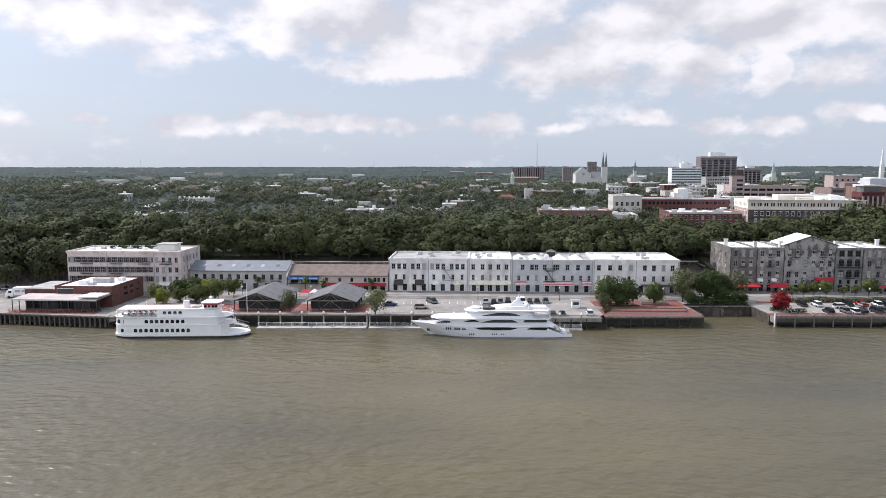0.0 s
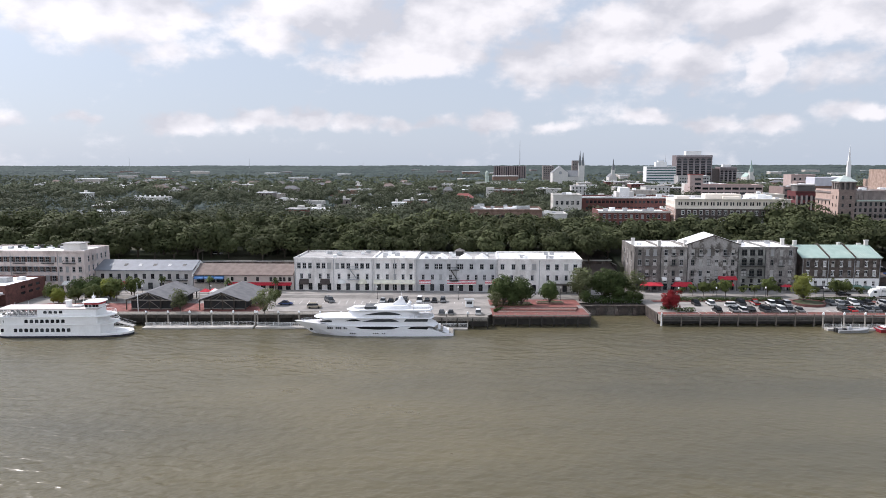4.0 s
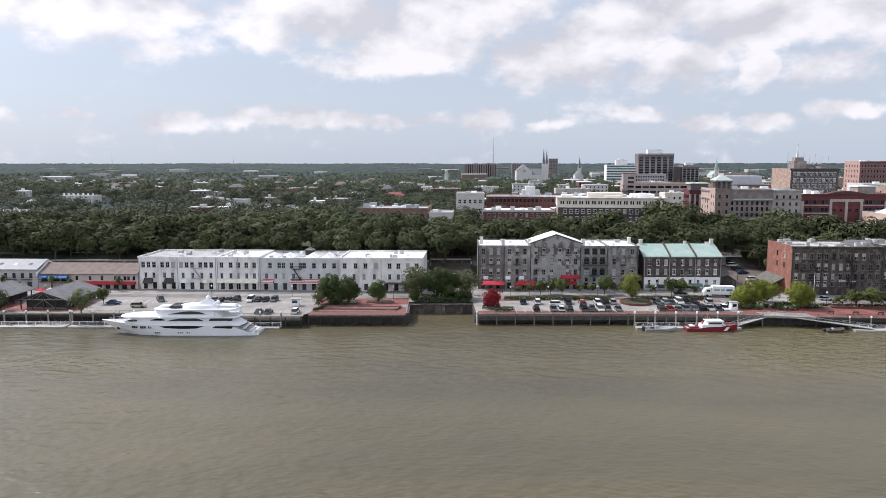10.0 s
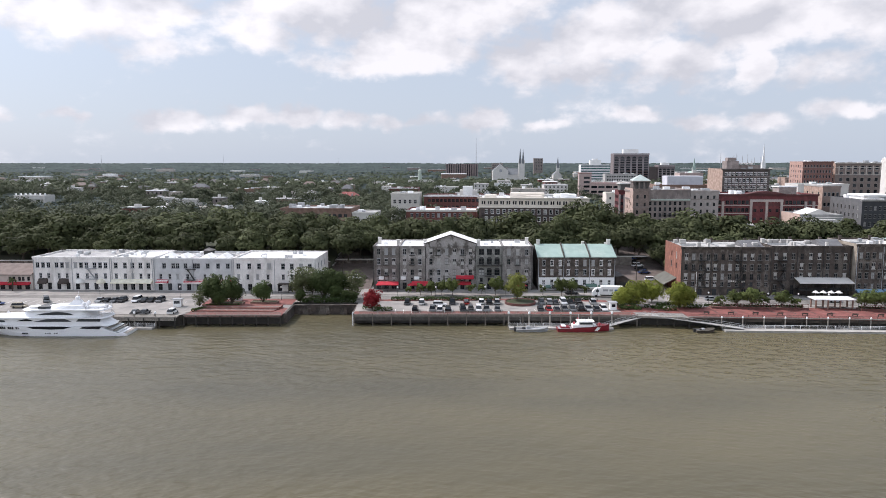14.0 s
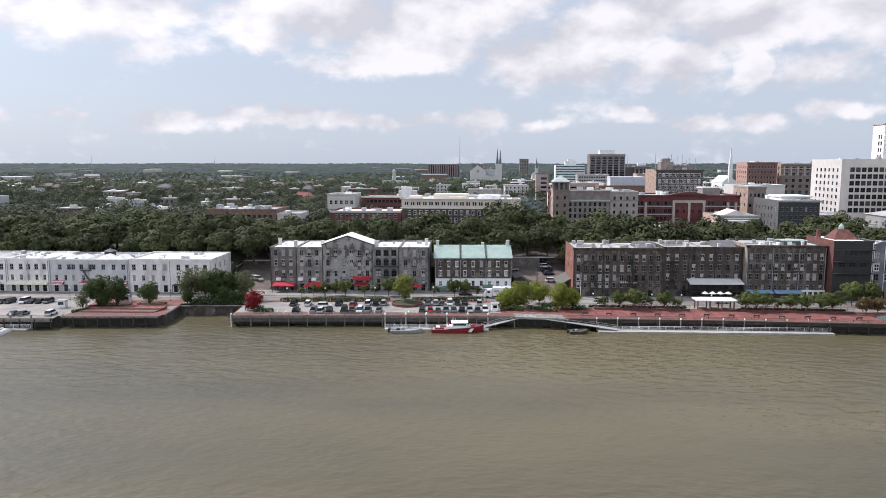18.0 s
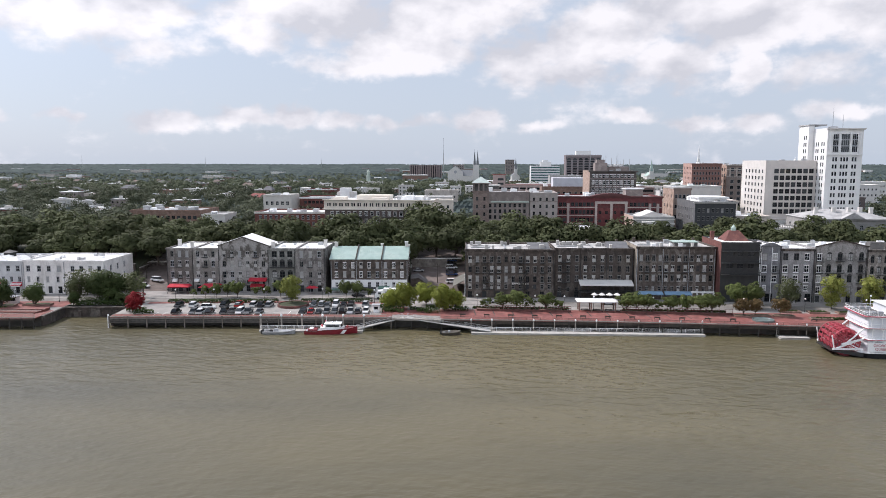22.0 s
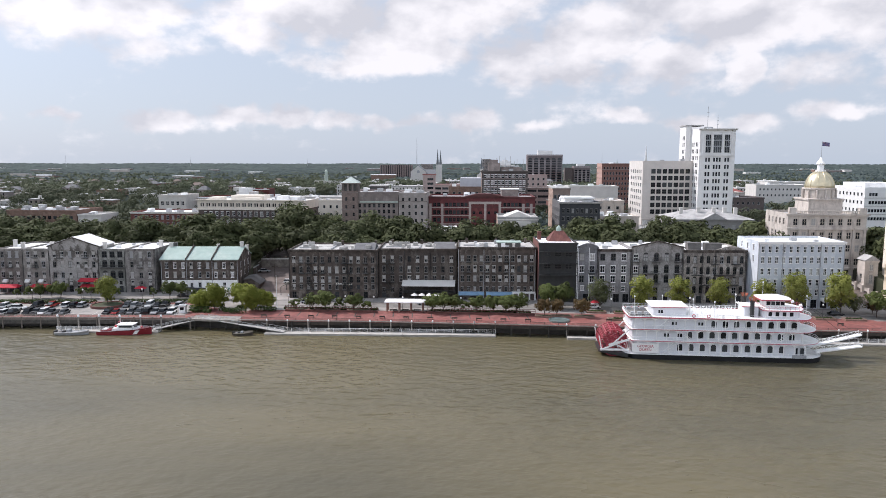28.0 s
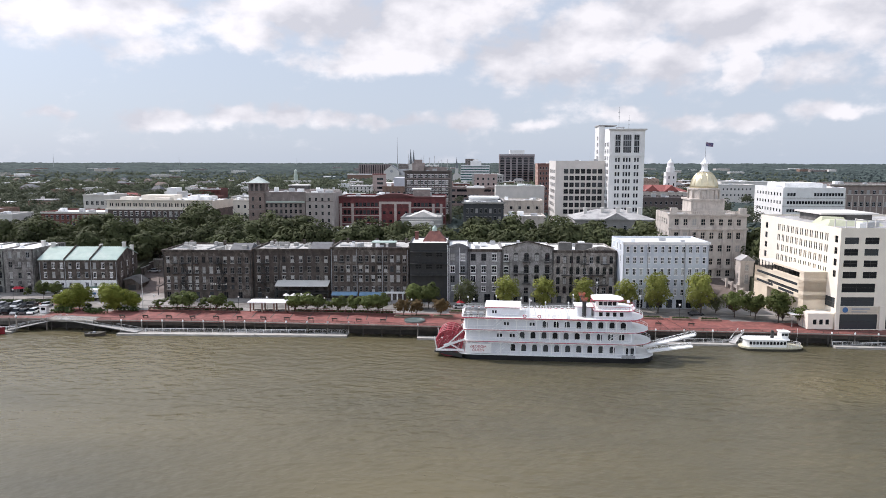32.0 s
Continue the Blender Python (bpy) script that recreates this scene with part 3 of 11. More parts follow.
def building(name, label, x, y, z, rot, w, d, h, wall, front=(), left=(), right=(), style="white", roof=None, parapet=.7, cornice=.35,
             left_wall=None, cat="building", trim=None, back=False, top=None):
    """A block with its own origin at the front left corner; window rects as (centre, sill, width, height)."""
    m = pose(x, y, z, 0, 0, rot)
    b = thing(name, label, cat, m)
    FOOT.append((x, y, rot, w, d))
    g = Geo()
    wall_face(g, (0, 0, 0), (1, 0, 0), (0, -1, 0), w, h, front)
    wall_face(g, (w, 0, 0), (0, 1, 0), (1, 0, 0), d, h, right)
    wall_face(g, (w, d, 0), (-1, 0, 0), (0, 1, 0), w, h, ())
    gl = Geo() if left_wall else g
    wall_face(gl, (0, d, 0), (0, -1, 0), (-1, 0, 0), d, h, [(d - u, a, ww, hh) for u, a, ww, hh in left])
    if parapet:
        t = .35
        g.add([(0, 0, h), (w, 0, h), (w, d, h), (0, d, h), (t, t, h), (w - t, t, h), (w - t, d - t, h), (t, d - t, h),
               (t, t, h - parapet), (w - t, t, h - parapet), (w - t, d - t, h - parapet), (t, d - t, h - parapet)],
              [(0, 1, 5, 4), (1, 2, 6, 5), (2, 3, 7, 6), (3, 0, 4, 7), (4, 5, 9, 8), (5, 6, 10, 9), (6, 7, 11, 10), (7, 4, 8, 11)])
    g.obj("wall", wall, b)
    if left_wall:
        gl.obj("side_wall", left_wall, b)
    if roof:
        r = h - (parapet or 0)
        Geo().box(.34, .34, r - .25, w - .34, d - .34, r + .004).obj("roof", roof, b)
    if cornice:
        k = cornice
        cg = Geo()
        cg.box(-k, -k, h - .55, w + k, -.002, h - .05).box(-k * .6, -k * .6, h - .95, w + k * .6, -.002, h - .55)
        cg.obj("cornice", trim or wall, b)
    for face, rects in (("f", front), ("l", left), ("r", right)):
        for u, a, ww, hh in rects:
            if y > 300 and z + a + hh < 20.0 or y > 640 and ww < 1.7:
                continue
            fm, pm = window_meshes(ww, hh, "dark" if a < .5 and y < 300 else style(u, a) if callable(style) else style if isinstance(style, str) else style[(int(u * 5.3) + int(a * 2.7)) % len(style)], y > 300)
            pm_m = {"f": pose(u, 0, a), "l": pose(0, u, a, 0, 0, -90), "r": pose(w, u, a, 0, 0, 90)}[face]
            o = child("window", fm, b, pm_m)
            if pm:
                child("pane", pm, o, Matrix.Identity(4))
    return b


def roof_units(b, spots, z, material=None):
    """Air conditioners and hatches on a flat roof: x, y, size x, y, z."""
    for i, (x, y, a, c, h) in enumerate(spots):
        g = Geo().bevel_box(x, y, z, x + a, y + c, z + h, .08)
        g.box(x + a * .2, y - .04, z + h * .25, x + a * .8, y, z + h * .8)
        g.obj("roof_unit", material or (STEEL if i % 3 else WHITE_PAINT), b)


def chimney(b, x, y, z, h, w=1.2, d=.9, material=None):
    g = Geo().box(x, y, z, x + w, y + d, z + h).box(x - .1, y - .1, z + h, x + w + .1, y + d + .1, z + h + .25)
    g.obj("chimney", material or STONE_MIX, b)


def drainpipe(b, x, z0, z1, material=None):
    Geo().tube((x, -.15, z0), (x, -.15, z1), .11, n=6).obj("drainpipe", material or GREY_PAINT, b)


def rail_plate(g, at, length, z0, h, gap=.36, bar=.045):
    """A pierced rail in one piece: at(u, z) gives its places."""
    n = max(2, int(length / gap))
    us = []
    for i in range(n + 1):
        c = length * i / n
        us += [max(0, c - bar / 2), min(length, c + bar / 2)]
    zs = [z0, z0 + h - .09, z0 + h]
    for i, (u0, u1) in enumerate(zip(us, us[1:])):
        for j in (0, 1):
            if j == 1 or i % 2 == 0:
                g.add([at(u0, zs[j]), at(u1, zs[j]), at(u1, zs[j + 1]), at(u0, zs[j + 1])], [(0, 1, 2, 3)])


def balcony(b, x, z, w, material=None, deep=1.1):
    g = Geo().box(x - w / 2, -deep, z - .14, x + w / 2, -.002, z)
    rail_plate(g, lambda u, q: (x - w / 2 + u, -deep, q), w, z, 1.0)
    rail_plate(g, lambda u, q: (x - w / 2, -deep + u, q), deep - .002, z, 1.0)
    rail_plate(g, lambda u, q: (x + w / 2, -deep + u, q), deep - .002, z, 1.0)
    g.obj("balcony", material or BLACK_METAL, b)


def fire_escape(b, x, zs, w=3.2, material=None):
    """Iron landings joined by slanting ladders."""
    for i, z in enumerate(zs):
        balcony(b, x, z, w, material, .95)
        if i + 1 < len(zs):
            s = 1 if i % 2 else -1
            g = Geo()
            a, c = Vector((x - s * w * .35, -.75, z)), Vector((x + s * w * .35, -.75, zs[i + 1]))
            g.bar(a, c, .08, .22)
            g.bar(a + Vector((0, .5, 0)), c + Vector((0, .5, 0)), .08, .22)
            for k in range(10):
                p = a.lerp(c, (k + .5) / 10)
                g.box(p.x - .12, p.y, p.z - .02, p.x + .12, p.y + .5, p.z + .02)
            g.obj("ladder", material or BLACK_METAL, b)


def awning(b, x0, x1, z, deep, drop, material, stripes=None, name="awning"):
    """A sloping canvas awning with a valance and side cheeks; stripes run along it."""
    n = 5 if stripes else 1
    g = Geo()
    for i in range(n):
        a, c = i / n, (i + 1) / n
        g.add([(x0, -.02 - a * deep, z - a * drop), (x1, -.02 - a * deep, z - a * drop), (x1, -.02 - c * deep, z - c * drop), (x0, -.02 - c * deep, z - c * drop)], [(0, 3, 2, 1)])
        g.mi.append(i % 2)
    deep += .02
    g.add([(x0, -deep, z - drop), (x1, -deep, z - drop), (x1, -deep, z - drop - .35), (x0, -deep, z - drop - .35)], [(0, 3, 2, 1)])
    g.mi.append(n % 2)
    for u in (x0, x1):
        g.add([(u, -.02, z), (u, -deep, z - drop), (u, -deep, z - drop - .35), (u, -.02, z - drop - .1)], [(0, 1, 2, 3)])
        g.mi.append(0)
    return g.obj(name, [material, stripes] if stripes else material, b)


# ---- trees ----


def leaves(rng, centres, radii, per, size, hearts=None):
    """Many small leaf clumps scattered on the shells of the given balls; corners and the crown's own normals."""
    c = np.repeat(np.asarray(centres, float), per, axis=0)
    r = np.repeat(np.asarray(radii, float), per)[:, None]
    d = rng.normal(size=c.shape)
    d /= np.linalg.norm(d, axis=1)[:, None]
    d[:, 2] = np.where(d[:, 2] < -.5, -d[:, 2], d[:, 2])
    p = c + d * r * rng.uniform(.86, 1.04, (len(c), 1))
    nrm = d + rng.normal(size=d.shape) * .26 + np.array((0, 0, .25))
    nrm /= np.linalg.norm(nrm, axis=1)[:, None]
    s = np.cross(nrm, rng.normal(size=d.shape))
    s /= np.linalg.norm(s, axis=1)[:, None]
    t = np.cross(nrm, s)
    k = size * rng.uniform(.6, 1.35, (len(c), 1))
    q = np.stack([p - s * k - t * k * .6, p + s * k * .9 - t * k * .5, p + s * k * .8 + t * k * .7, p - s * k * .7 + t * k * .6], 1)
    out = d * .9 + nrm * .34
    if hearts is not None:
        h = p - np.repeat(np.asarray(hearts, float), per, axis=0)
        out = out + h / np.linalg.norm(h, axis=1)[:, None] * .8
    out /= np.linalg.norm(out, axis=1)[:, None]
    return q.reshape(-1, 3), np.repeat(out, 4, axis=0)


def leaf_mesh(name, made, material):
    pts, out = made
    me = bpy.data.meshes.new(name)
    n = len(pts) // 4
    me.from_pydata(pts.tolist(), [], np.arange(n * 4).reshape(n, 4).tolist())
    me.materials.append(material)
    me.update()
    me.polygons.foreach_set("use_smooth", [True] * n)
    me.normals_split_custom_set_from_vertices(out.tolist())
    return me


def tree_template(name, label, height, radius, material, seed, lumps=22, per=46, leaf=.42, trunk=.28, flat=.75, group="", low=.35):
    """A tapered trunk, limbs, and a crown of leaf clumps with gaps."""
    rng = np.random.default_rng(seed)
    t = thing(name, label, "tree", pose(0, 0, -500), group)
    g = Geo()
    fork = height * low
    g.tube((0, 0, -.3), (.1, .05, fork), trunk, trunk * .7, 7)
    cs, rs = [], []
    mid = height - radius * flat
    for i in range(lumps):
        d = rng.normal(size=3)
        d /= np.linalg.norm(d)
        k = rng.uniform(.3, .92)
        cs.append((d[0] * radius * k, d[1] * radius * k, mid + d[2] * radius * flat * k))
        rs.append(radius * rng.uniform(.2, .38))
    for c in cs[::3]:
        e = Vector(c)
        g.tube((.1, .05, fork - .1), e.lerp(Vector((0, 0, fork)), .25), trunk * .45, trunk * .12, 5)
    g.obj("trunk", BARK, t)
    child("crown", leaf_mesh("crown", leaves(rng, cs, rs, per, leaf, [(0, 0, mid - radius * .2)] * len(cs)), material), t, Matrix.Identity(4))
    return t


def drop_template(t):
    for o in (*t.children_recursive, t):
        bpy.data.objects.remove(o)

# ---- ground, river and quays ----
Z0, ZB, GROUND = 3.3, 3.5, 12.0
STREET = [(-700, 262), (-20, 252), (85, 247), (105, 246), (164, 247), (214, 238), (301, 229), (350, 221), (400, 212), (424, 205), (900, 150)]
QUAY = [(-900, 232), (-200, 222), (-140, 220), (-104, 214.5), (-98, 217.5), (18, 216.5), (20, 211.8), (48, 211.2), (50, 213.8), (80.2, 213.4), (80.4, 231), (101.9, 230),
        (102.1, 214.2), (150, 213.4), (190, 211), (205, 208.5), (252, 204.5), (281, 201), (300, 198.5), (314, 196.6), (370, 190.6), (394, 188.2), (407, 186.6), (431, 183), (600, 160), (1400, 60)]


def along(line, x):
    return float(np.interp(x, [p[0] for p in line], [p[1] for p in line]))


def ground_z(y):
    """The plain falls gently away inland."""
    return GROUND - 12.0 * min(1.0, max(0.0, (y - 700) / 1000))


RAMPS = [(87.5, 104.2, 258, 304), (194.6, 221.6, 252, 321), (399.8, 423.0, 228, 275)]


def ramp_z(x, y):
    """Height of the ground between street and bluff where a ramp climbs."""
    for a, b, y0, y1 in RAMPS:
        if a <= x <= b:
            return Z0 + .2 + (GROUND - Z0 - .2) * min(1, max(0, (y - y0) / (y1 - y0)))
    return None


def make_ground():
    g = Geo()
    xs = sorted({q[0] for q in QUAY} | {-5000, 5500} | set(range(-600, 900, 60)) | {x for a, b, _, _ in RAMPS for x in (a - .1, a, b, b + .1)})
    paved = []
    rows = []
    for x in xs:
        yq = along(QUAY, x)
        yb = along(STREET, x) + 27
        r = [q for q in RAMPS if q[0] <= x <= q[1]]
        paved.append(bool(r))
        if r:
            y0, y1 = r[0][2:]
            rows.append([(x, yq + 3.2, -3), (x, yq + 3.2, Z0), (x, y0, Z0 + .2), (x, (y0 + y1) / 2, (Z0 + .2 + GROUND) / 2), (x, y1, GROUND), (x, 700, GROUND), (x * 1.2, 1700, 0), (x * 1.5, 4950, 0)])
            continue
        rows.append([(x, yq + 3.2, -3), (x, yq + 3.2, Z0), (x, yb, Z0 + .2), (x, yb + .6, 9.6), (x, yb + 14, GROUND), (x, 700, GROUND), (x * 1.2, 1700, 0), (x * 1.5, 4950, 0)])
    g.rings(rows, closed=False, cap=False)
    k = len(rows[0]) - 1
    # bank face under the decks takes the dark pile colour, as painted shade
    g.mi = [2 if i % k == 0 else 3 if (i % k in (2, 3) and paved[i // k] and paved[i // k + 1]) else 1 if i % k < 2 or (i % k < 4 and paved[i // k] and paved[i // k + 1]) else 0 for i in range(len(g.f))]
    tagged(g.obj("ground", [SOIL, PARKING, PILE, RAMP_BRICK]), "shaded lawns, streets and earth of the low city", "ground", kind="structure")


make_ground()
w = Geo().add([(-6000, -4900, 0), (6500, -4900, 0), (6500, 420, 0), (-6000, 420, 0)], [(0, 1, 2, 3)]).obj("water", WATER)
tagged(w, "wide muddy brown river with small wind ripples", "river", kind="structure")


def strip(name, label, mat_, xs, y0, y1, z, thick=.12, cat="pavement"):
    """A paved slab between two lines over the ground."""
    g = Geo()
    loops = [[(x, y0(x), z - thick), (x, y1(x), z - thick), (x, y1(x), z), (x, y0(x), z)] for x in xs]
    g.rings(loops)
    return tagged(g.obj(name, mat_), label, cat, kind="structure")


sy = lambda off: (lambda x: along(STREET, x) + off)
qy = lambda off: (lambda x: along(QUAY, x) + off)
strip("road", "narrow cobbled river street with pale worn paving", STREET_MAT, [-600, -200, -20, 85, 105, 164, 214, 301, 350, 400, 424], sy(-8), sy(8), Z0 + .1, cat="road")
strip("pavement", "pale concrete walk along the houses", PARKING, [-600, -20, 85, 164, 214, 301, 350, 400, 424], sy(0), sy(14), Z0 + .2)
strip("plaza", "red brick riverside plaza", PLAZA, [205, 230, 260, 283, 300, 350, 394, 424, 440, 470], qy(1.5), lambda x: max(along(STREET, x) - (13 if x < 301 else 8.2), along(QUAY, x) + 6), Z0 + .06)
strip("plaza", "dark red brick paving round the market pavilions", PLAZA, [-100, -70, -45, -24], qy(4), sy(-10), Z0 + .05)
strip("plaza", "red brick paving below the bright plaza trees", PLAZA, [186.4, 195, 204.9], qy(5.4), sy(-10), Z0 + .05)
strip("plaza", "red brick walk between the car park and the street", PLAZA, [106, 130, 160, 186], sy(-10.9), sy(-8.1), Z0 + .08)
strip("car_park", "pale worn car park beside the river", PARKING, [104, 130, 160, 186], qy(5), sy(-11), Z0 + .05)
strip("car_park", "grey worn car park behind the yacht berth", PARKING, [-22, 0, 25, 48], qy(5), sy(-10), Z0 + .05)

# ---- the row of old warehouses along the river street ----
def white_row():
    rot = -3.6
    x, y = -20.0, 259.0
    specs = [("long white painted brick warehouse with arched street doors", 29.3, 12), ("bright white shop house with a pale awning", 15.8, 5),
             ("pale grey rendered warehouse with striped awnings", 29.5, 9), ("white painted warehouse with paired upper windows", 30.6, 8)]
    c, s = math.cos(radians(rot)), math.sin(radians(rot))
    for k, (label, w, n) in enumerate(specs):
        h = 12.3 if k != 2 else 12.0
        if n == 12:
            up = [1.7 + g * 7.15 + i * 2.05 for g in range(4) for i in range(3)]
            mid = [2.6, 5.6, 9.6, 12.6, 16.6, 20.2, 23.6, 27]
        elif k == 1:
            up = mid = [1.8, 5.2, 8, 11, 13.9]
        elif k == 2:
            up = [4, 7.4, 9, 12, 15.2, 16.6, 20.2, 24, 27.6]
            mid = [2.6, 6, 9, 12.6, 19, 22, 25, 28]
        else:
            up = [2, 6, 9.6, 13.4, 18.4, 21.6, 25, 28.2]
            mid = [2, 5.4, 9, 12.8, 18.4, 21.6, 25, 28]
        doors = even(.6, w - .6, max(4, len(mid)))
        b = building("warehouse", label, x, y, ZB, rot, w - .02, 21, h, WHITE_WALL if k != 2 else mat("pale_gray_render", (.52, .525, .53), (.45, .455, .46), .4, .85, .3, c3=(.6, .6, .6), streak=.6),
                     front=grid(up, [8.2], 1.4, 1.9) + grid(mid, [4.3], 1.05, 1.8) + grid(doors, [.15], 1.5, 2.5),
                     right=grid([4, 9, 14], [8.2, 4.3], 1.2, 1.8) if k == 3 else (), style="gray", roof=WHITE_ROOF if k in (1, 3) else GRAY_ROOF, parapet=.6, cornice=.2)
        rng = random.Random(k)
        roof_units(b, [(rng.uniform(2, w - 3), rng.uniform(3, 17), rng.uniform(.9, 1.8), 1.1, rng.uniform(.7, 1.3)) for _ in range(8)], h - .6)
        for u in (0.3, w * .5, w - .4):
            drainpipe(b, u, 0, h - .6)
        if k == 0:
            for u in (3.6, 11.4):
                awning(b, u - 1.7, u + 1.7, 4.3, 1.5, 1.6, mat("brown_canvas", (.06, .045, .04), (.045, .035, .03), .7, .85, .2))
            for u in (17.6, 25.4):
                g = Geo().lathe([(1.7, 0), (1.6, .6), (1.1, 1.2), (.4, 1.55), (.05, 1.6)], 12, (u, -.3, 2.7))
                g.obj("dome_awning", WHITE_CLOTH if u < 20 else mat("cream_canvas", (.78, .74, .6)), b)
        if k == 0:
            fire_escape(b, 22, [4.2, 8.1], 4.2, GREY_PAINT)
        if k == 2:
            fire_escape(b, 14, [4.1, 8.0], 3.6)
        if k == 1:
            awning(b, .3, w - .3, 4.2, 1.8, 1.1, mat("cream_canvas", (.78, .74, .6), (.7, .66, .54), .7, .85, .2))
        if k == 2:
            for a, e in ((1.2, 5.4), (11.4, 22), (25.2, 29)):
                awning(b, a, e, 4.1, 1.7, 1.0, RED_CLOTH, WHITE_CLOTH)
            # hipped lights on the roof
            for u in (3, 9, 18, 24):
                Geo().rings([[(u - 2.4, 3, h - .6), (u + 2.4, 3, h - .6), (u + 2.4, 12, h - .6), (u - 2.4, 12, h - .6)],
                             [(u - .1, 5, h + .9), (u + .1, 5, h + .9), (u + .1, 10, h + .9), (u - .1, 10, h + .9)]]).obj("roof_hip", WHITE_ROOF, b)
            g = Geo().box(14, 13, h - .6, 17, 16, h + 1.2)
            g.obj("roof_lantern", BLACK_WALL, b)
            Geo().rings([[(13.6, 12.6, h + 1.2), (17.4, 12.6, h + 1.2), (17.4, 16.4, h + 1.2), (13.6, 16.4, h + 1.2)], [(15.4, 14.4, h + 2.2), (15.6, 14.4, h + 2.2), (15.6, 14.6, h + 2.2), (15.4, 14.6, h + 2.2)]]).obj("lantern_roof", DARK_ROOF, b)
        if k == 3:
            g = Geo().box(17, -3, 3.0, 29, 0, 3.2)
            for u in (17.2, 21, 25, 28.8):
                g.box(u - .08, -2.9, 0, u + .08, -2.75, 3)
            g.obj("porch", WOOD_DARK, b)
        x, y = x + w * c, y + w * s


def gray_house():
    rot, d, h = -2.6, 22, 16.2
    rows = [12.9, 9.3, 5.3, 2.9]
    plaster = mat("patchy_plaster", (.36, .345, .33), (.29, .277, .262), .35, .9, .5, c3=(.115, .105, .095), streak=.3, fine=2.2, grain=.4, detail=9, edge=(.5, .57))
    units = [("dark grey brick warehouse house with red cafe awnings", 0, 9.5, 3, mat("dark_gray_brick", (.17, .155, .142), (.11, .1, .092), .4, .9, .5, c3=(.27, .25, .235), streak=.5, fine=2.4, grain=.5, detail=9, edge=(.52, .6))),
             ("grey stone warehouse house with small balconies", 9.5, 19.2, 3, GRAY_WALL),
             ("wide gabled warehouse house with patchy pale plaster", 19.2, 37.8, 6, plaster),
             ("grey green warehouse house with arched loft doors", 37.8, 47.6, 3, mat("greenish_gray_stone", (.2, .2, .183), (.15, .152, .14), .4, .9, .5, c3=(.31, .31, .29), streak=.4, fine=2.4, grain=.5, detail=9, edge=(.5, .6))),
             ("mottled grey warehouse house at the row's end", 47.6, 58.6, 3, mat("mottled_gray_stone", (.27, .255, .24), (.17, .16, .15), .5, .9, .5, c3=(.11, .1, .094), streak=.4, fine=2.4, grain=.6, detail=9, edge=(.52, .6)))]
    c, s = math.cos(radians(rot)), math.sin(radians(rot))
    houses = []
    for k, (label, x0, x1, n, wall) in enumerate(units):
        w = x1 - x0 - .02
        xs = even(.6, w - .6, n)

        def pick(u, a, k=k):
            if k == 3:
                return "arch_dark" if a > 4 else "dark"
            return ("gray", "half", "worn", "gray", "blind", "worn", "half")[(int(u * 5.3) + int(a * 2.7) + k) % 7]
        front = grid(xs, rows[:3], 1.25 if k != 3 else 1.9, 2.1) + grid(xs, [rows[3]], 1.0, 1.4) + grid(xs, [.1], 1.5, 2.3)
        houses.append(building("warehouse", label, 105.2 + x0 * c, 257.4 + x0 * s, ZB, rot, w, d, h, wall, front=front, left=grid([5, 11, 17], [12, 8.5], 1.1, 1.8) if k == 0 else (), style=pick, roof=WHITE_ROOF, parapet=.5, cornice=.25))
    b0, b1, b2, b3, b4 = houses
    g = Geo()
    g.add([(0, -.25, h - .2), (18.6, -.25, h - .2), (18.6, -.25, h + .9), (9.3, -.25, h + 4.0), (0, -.25, h + .9),
           (0, 12, h - .2), (18.6, 12, h - .2), (18.6, 12, h + .9), (9.3, 12, h + 4.0), (0, 12, h + .9)],
          [(0, 1, 2, 3, 4), (9, 8, 7, 6, 5), (0, 4, 9, 5), (1, 6, 7, 2)])
    g.obj("gable", plaster, b2)
    eave = ((-.4, .75), (9.3, 4.0), (19.0, .75), (19.0, 1.05), (9.3, 4.35), (-.4, 1.05))
    Geo().rings([[(u, yy, h + z) for u, z in eave] for yy in (-.1, 12)]).obj("gable_roof", WHITE_ROOF, b2)
    Geo().rings([[(u, yy, h + z - .12) for u, z in eave] for yy in (-.55, -.11)]).obj("gable_trim", DARK_BRICK, b2)
    for b, u in ((b0, .1), (b1, .1), (b2, .1), (b2, 18.3), (b3, 9.5), (b4, 10.7)):
        drainpipe(b, u, 0, h, BLACK_METAL)
    for b, u, yy in ((b0, 8.6, 1.0), (b1, 8.9, 2.5), (b3, .4, 2.5), (b4, 8.9, 9), (b0, .8, 9)):
        chimney(b, u, yy, h - .5, 2.4, material=PALE_WALL)
    for b, u, zz in ((b0, 4.8, 9.2), (b0, 4.8, 5.2), (b1, 4.8, 12.8), (b1, 4.8, 9.2), (b2, 4.6, 12.8), (b2, 13.8, 12.8), (b4, 5.4, 9.2)):
        balcony(b, u, zz, 2.2)
    balcony(b3, 4.9, 9.2, 8.8)
    balcony(b3, 4.9, 5.2, 3.4)
    roof_units(b0, [(3, 8, 1.4, 1.2, 1)], h - .5)
    roof_units(b1, [(2.5, 12, 1.2, 1, .8)], h - .5)
    roof_units(b3, [(3, 7, 1.6, 1.2, 1), (6, 14, 1, 1, .7)], h - .5)
    roof_units(b4, [(2.4, 6, 1.3, 1, .9), (5.4, 15, 2, 1.4, 1.1)], h - .5)
    awning(b2, 11.3, 17.8, 5.3, 2.0, .8, RED_CLOTH)
    awning(b2, 11.8, 16.8, 3.0, 1.8, .7, RED_CLOTH)
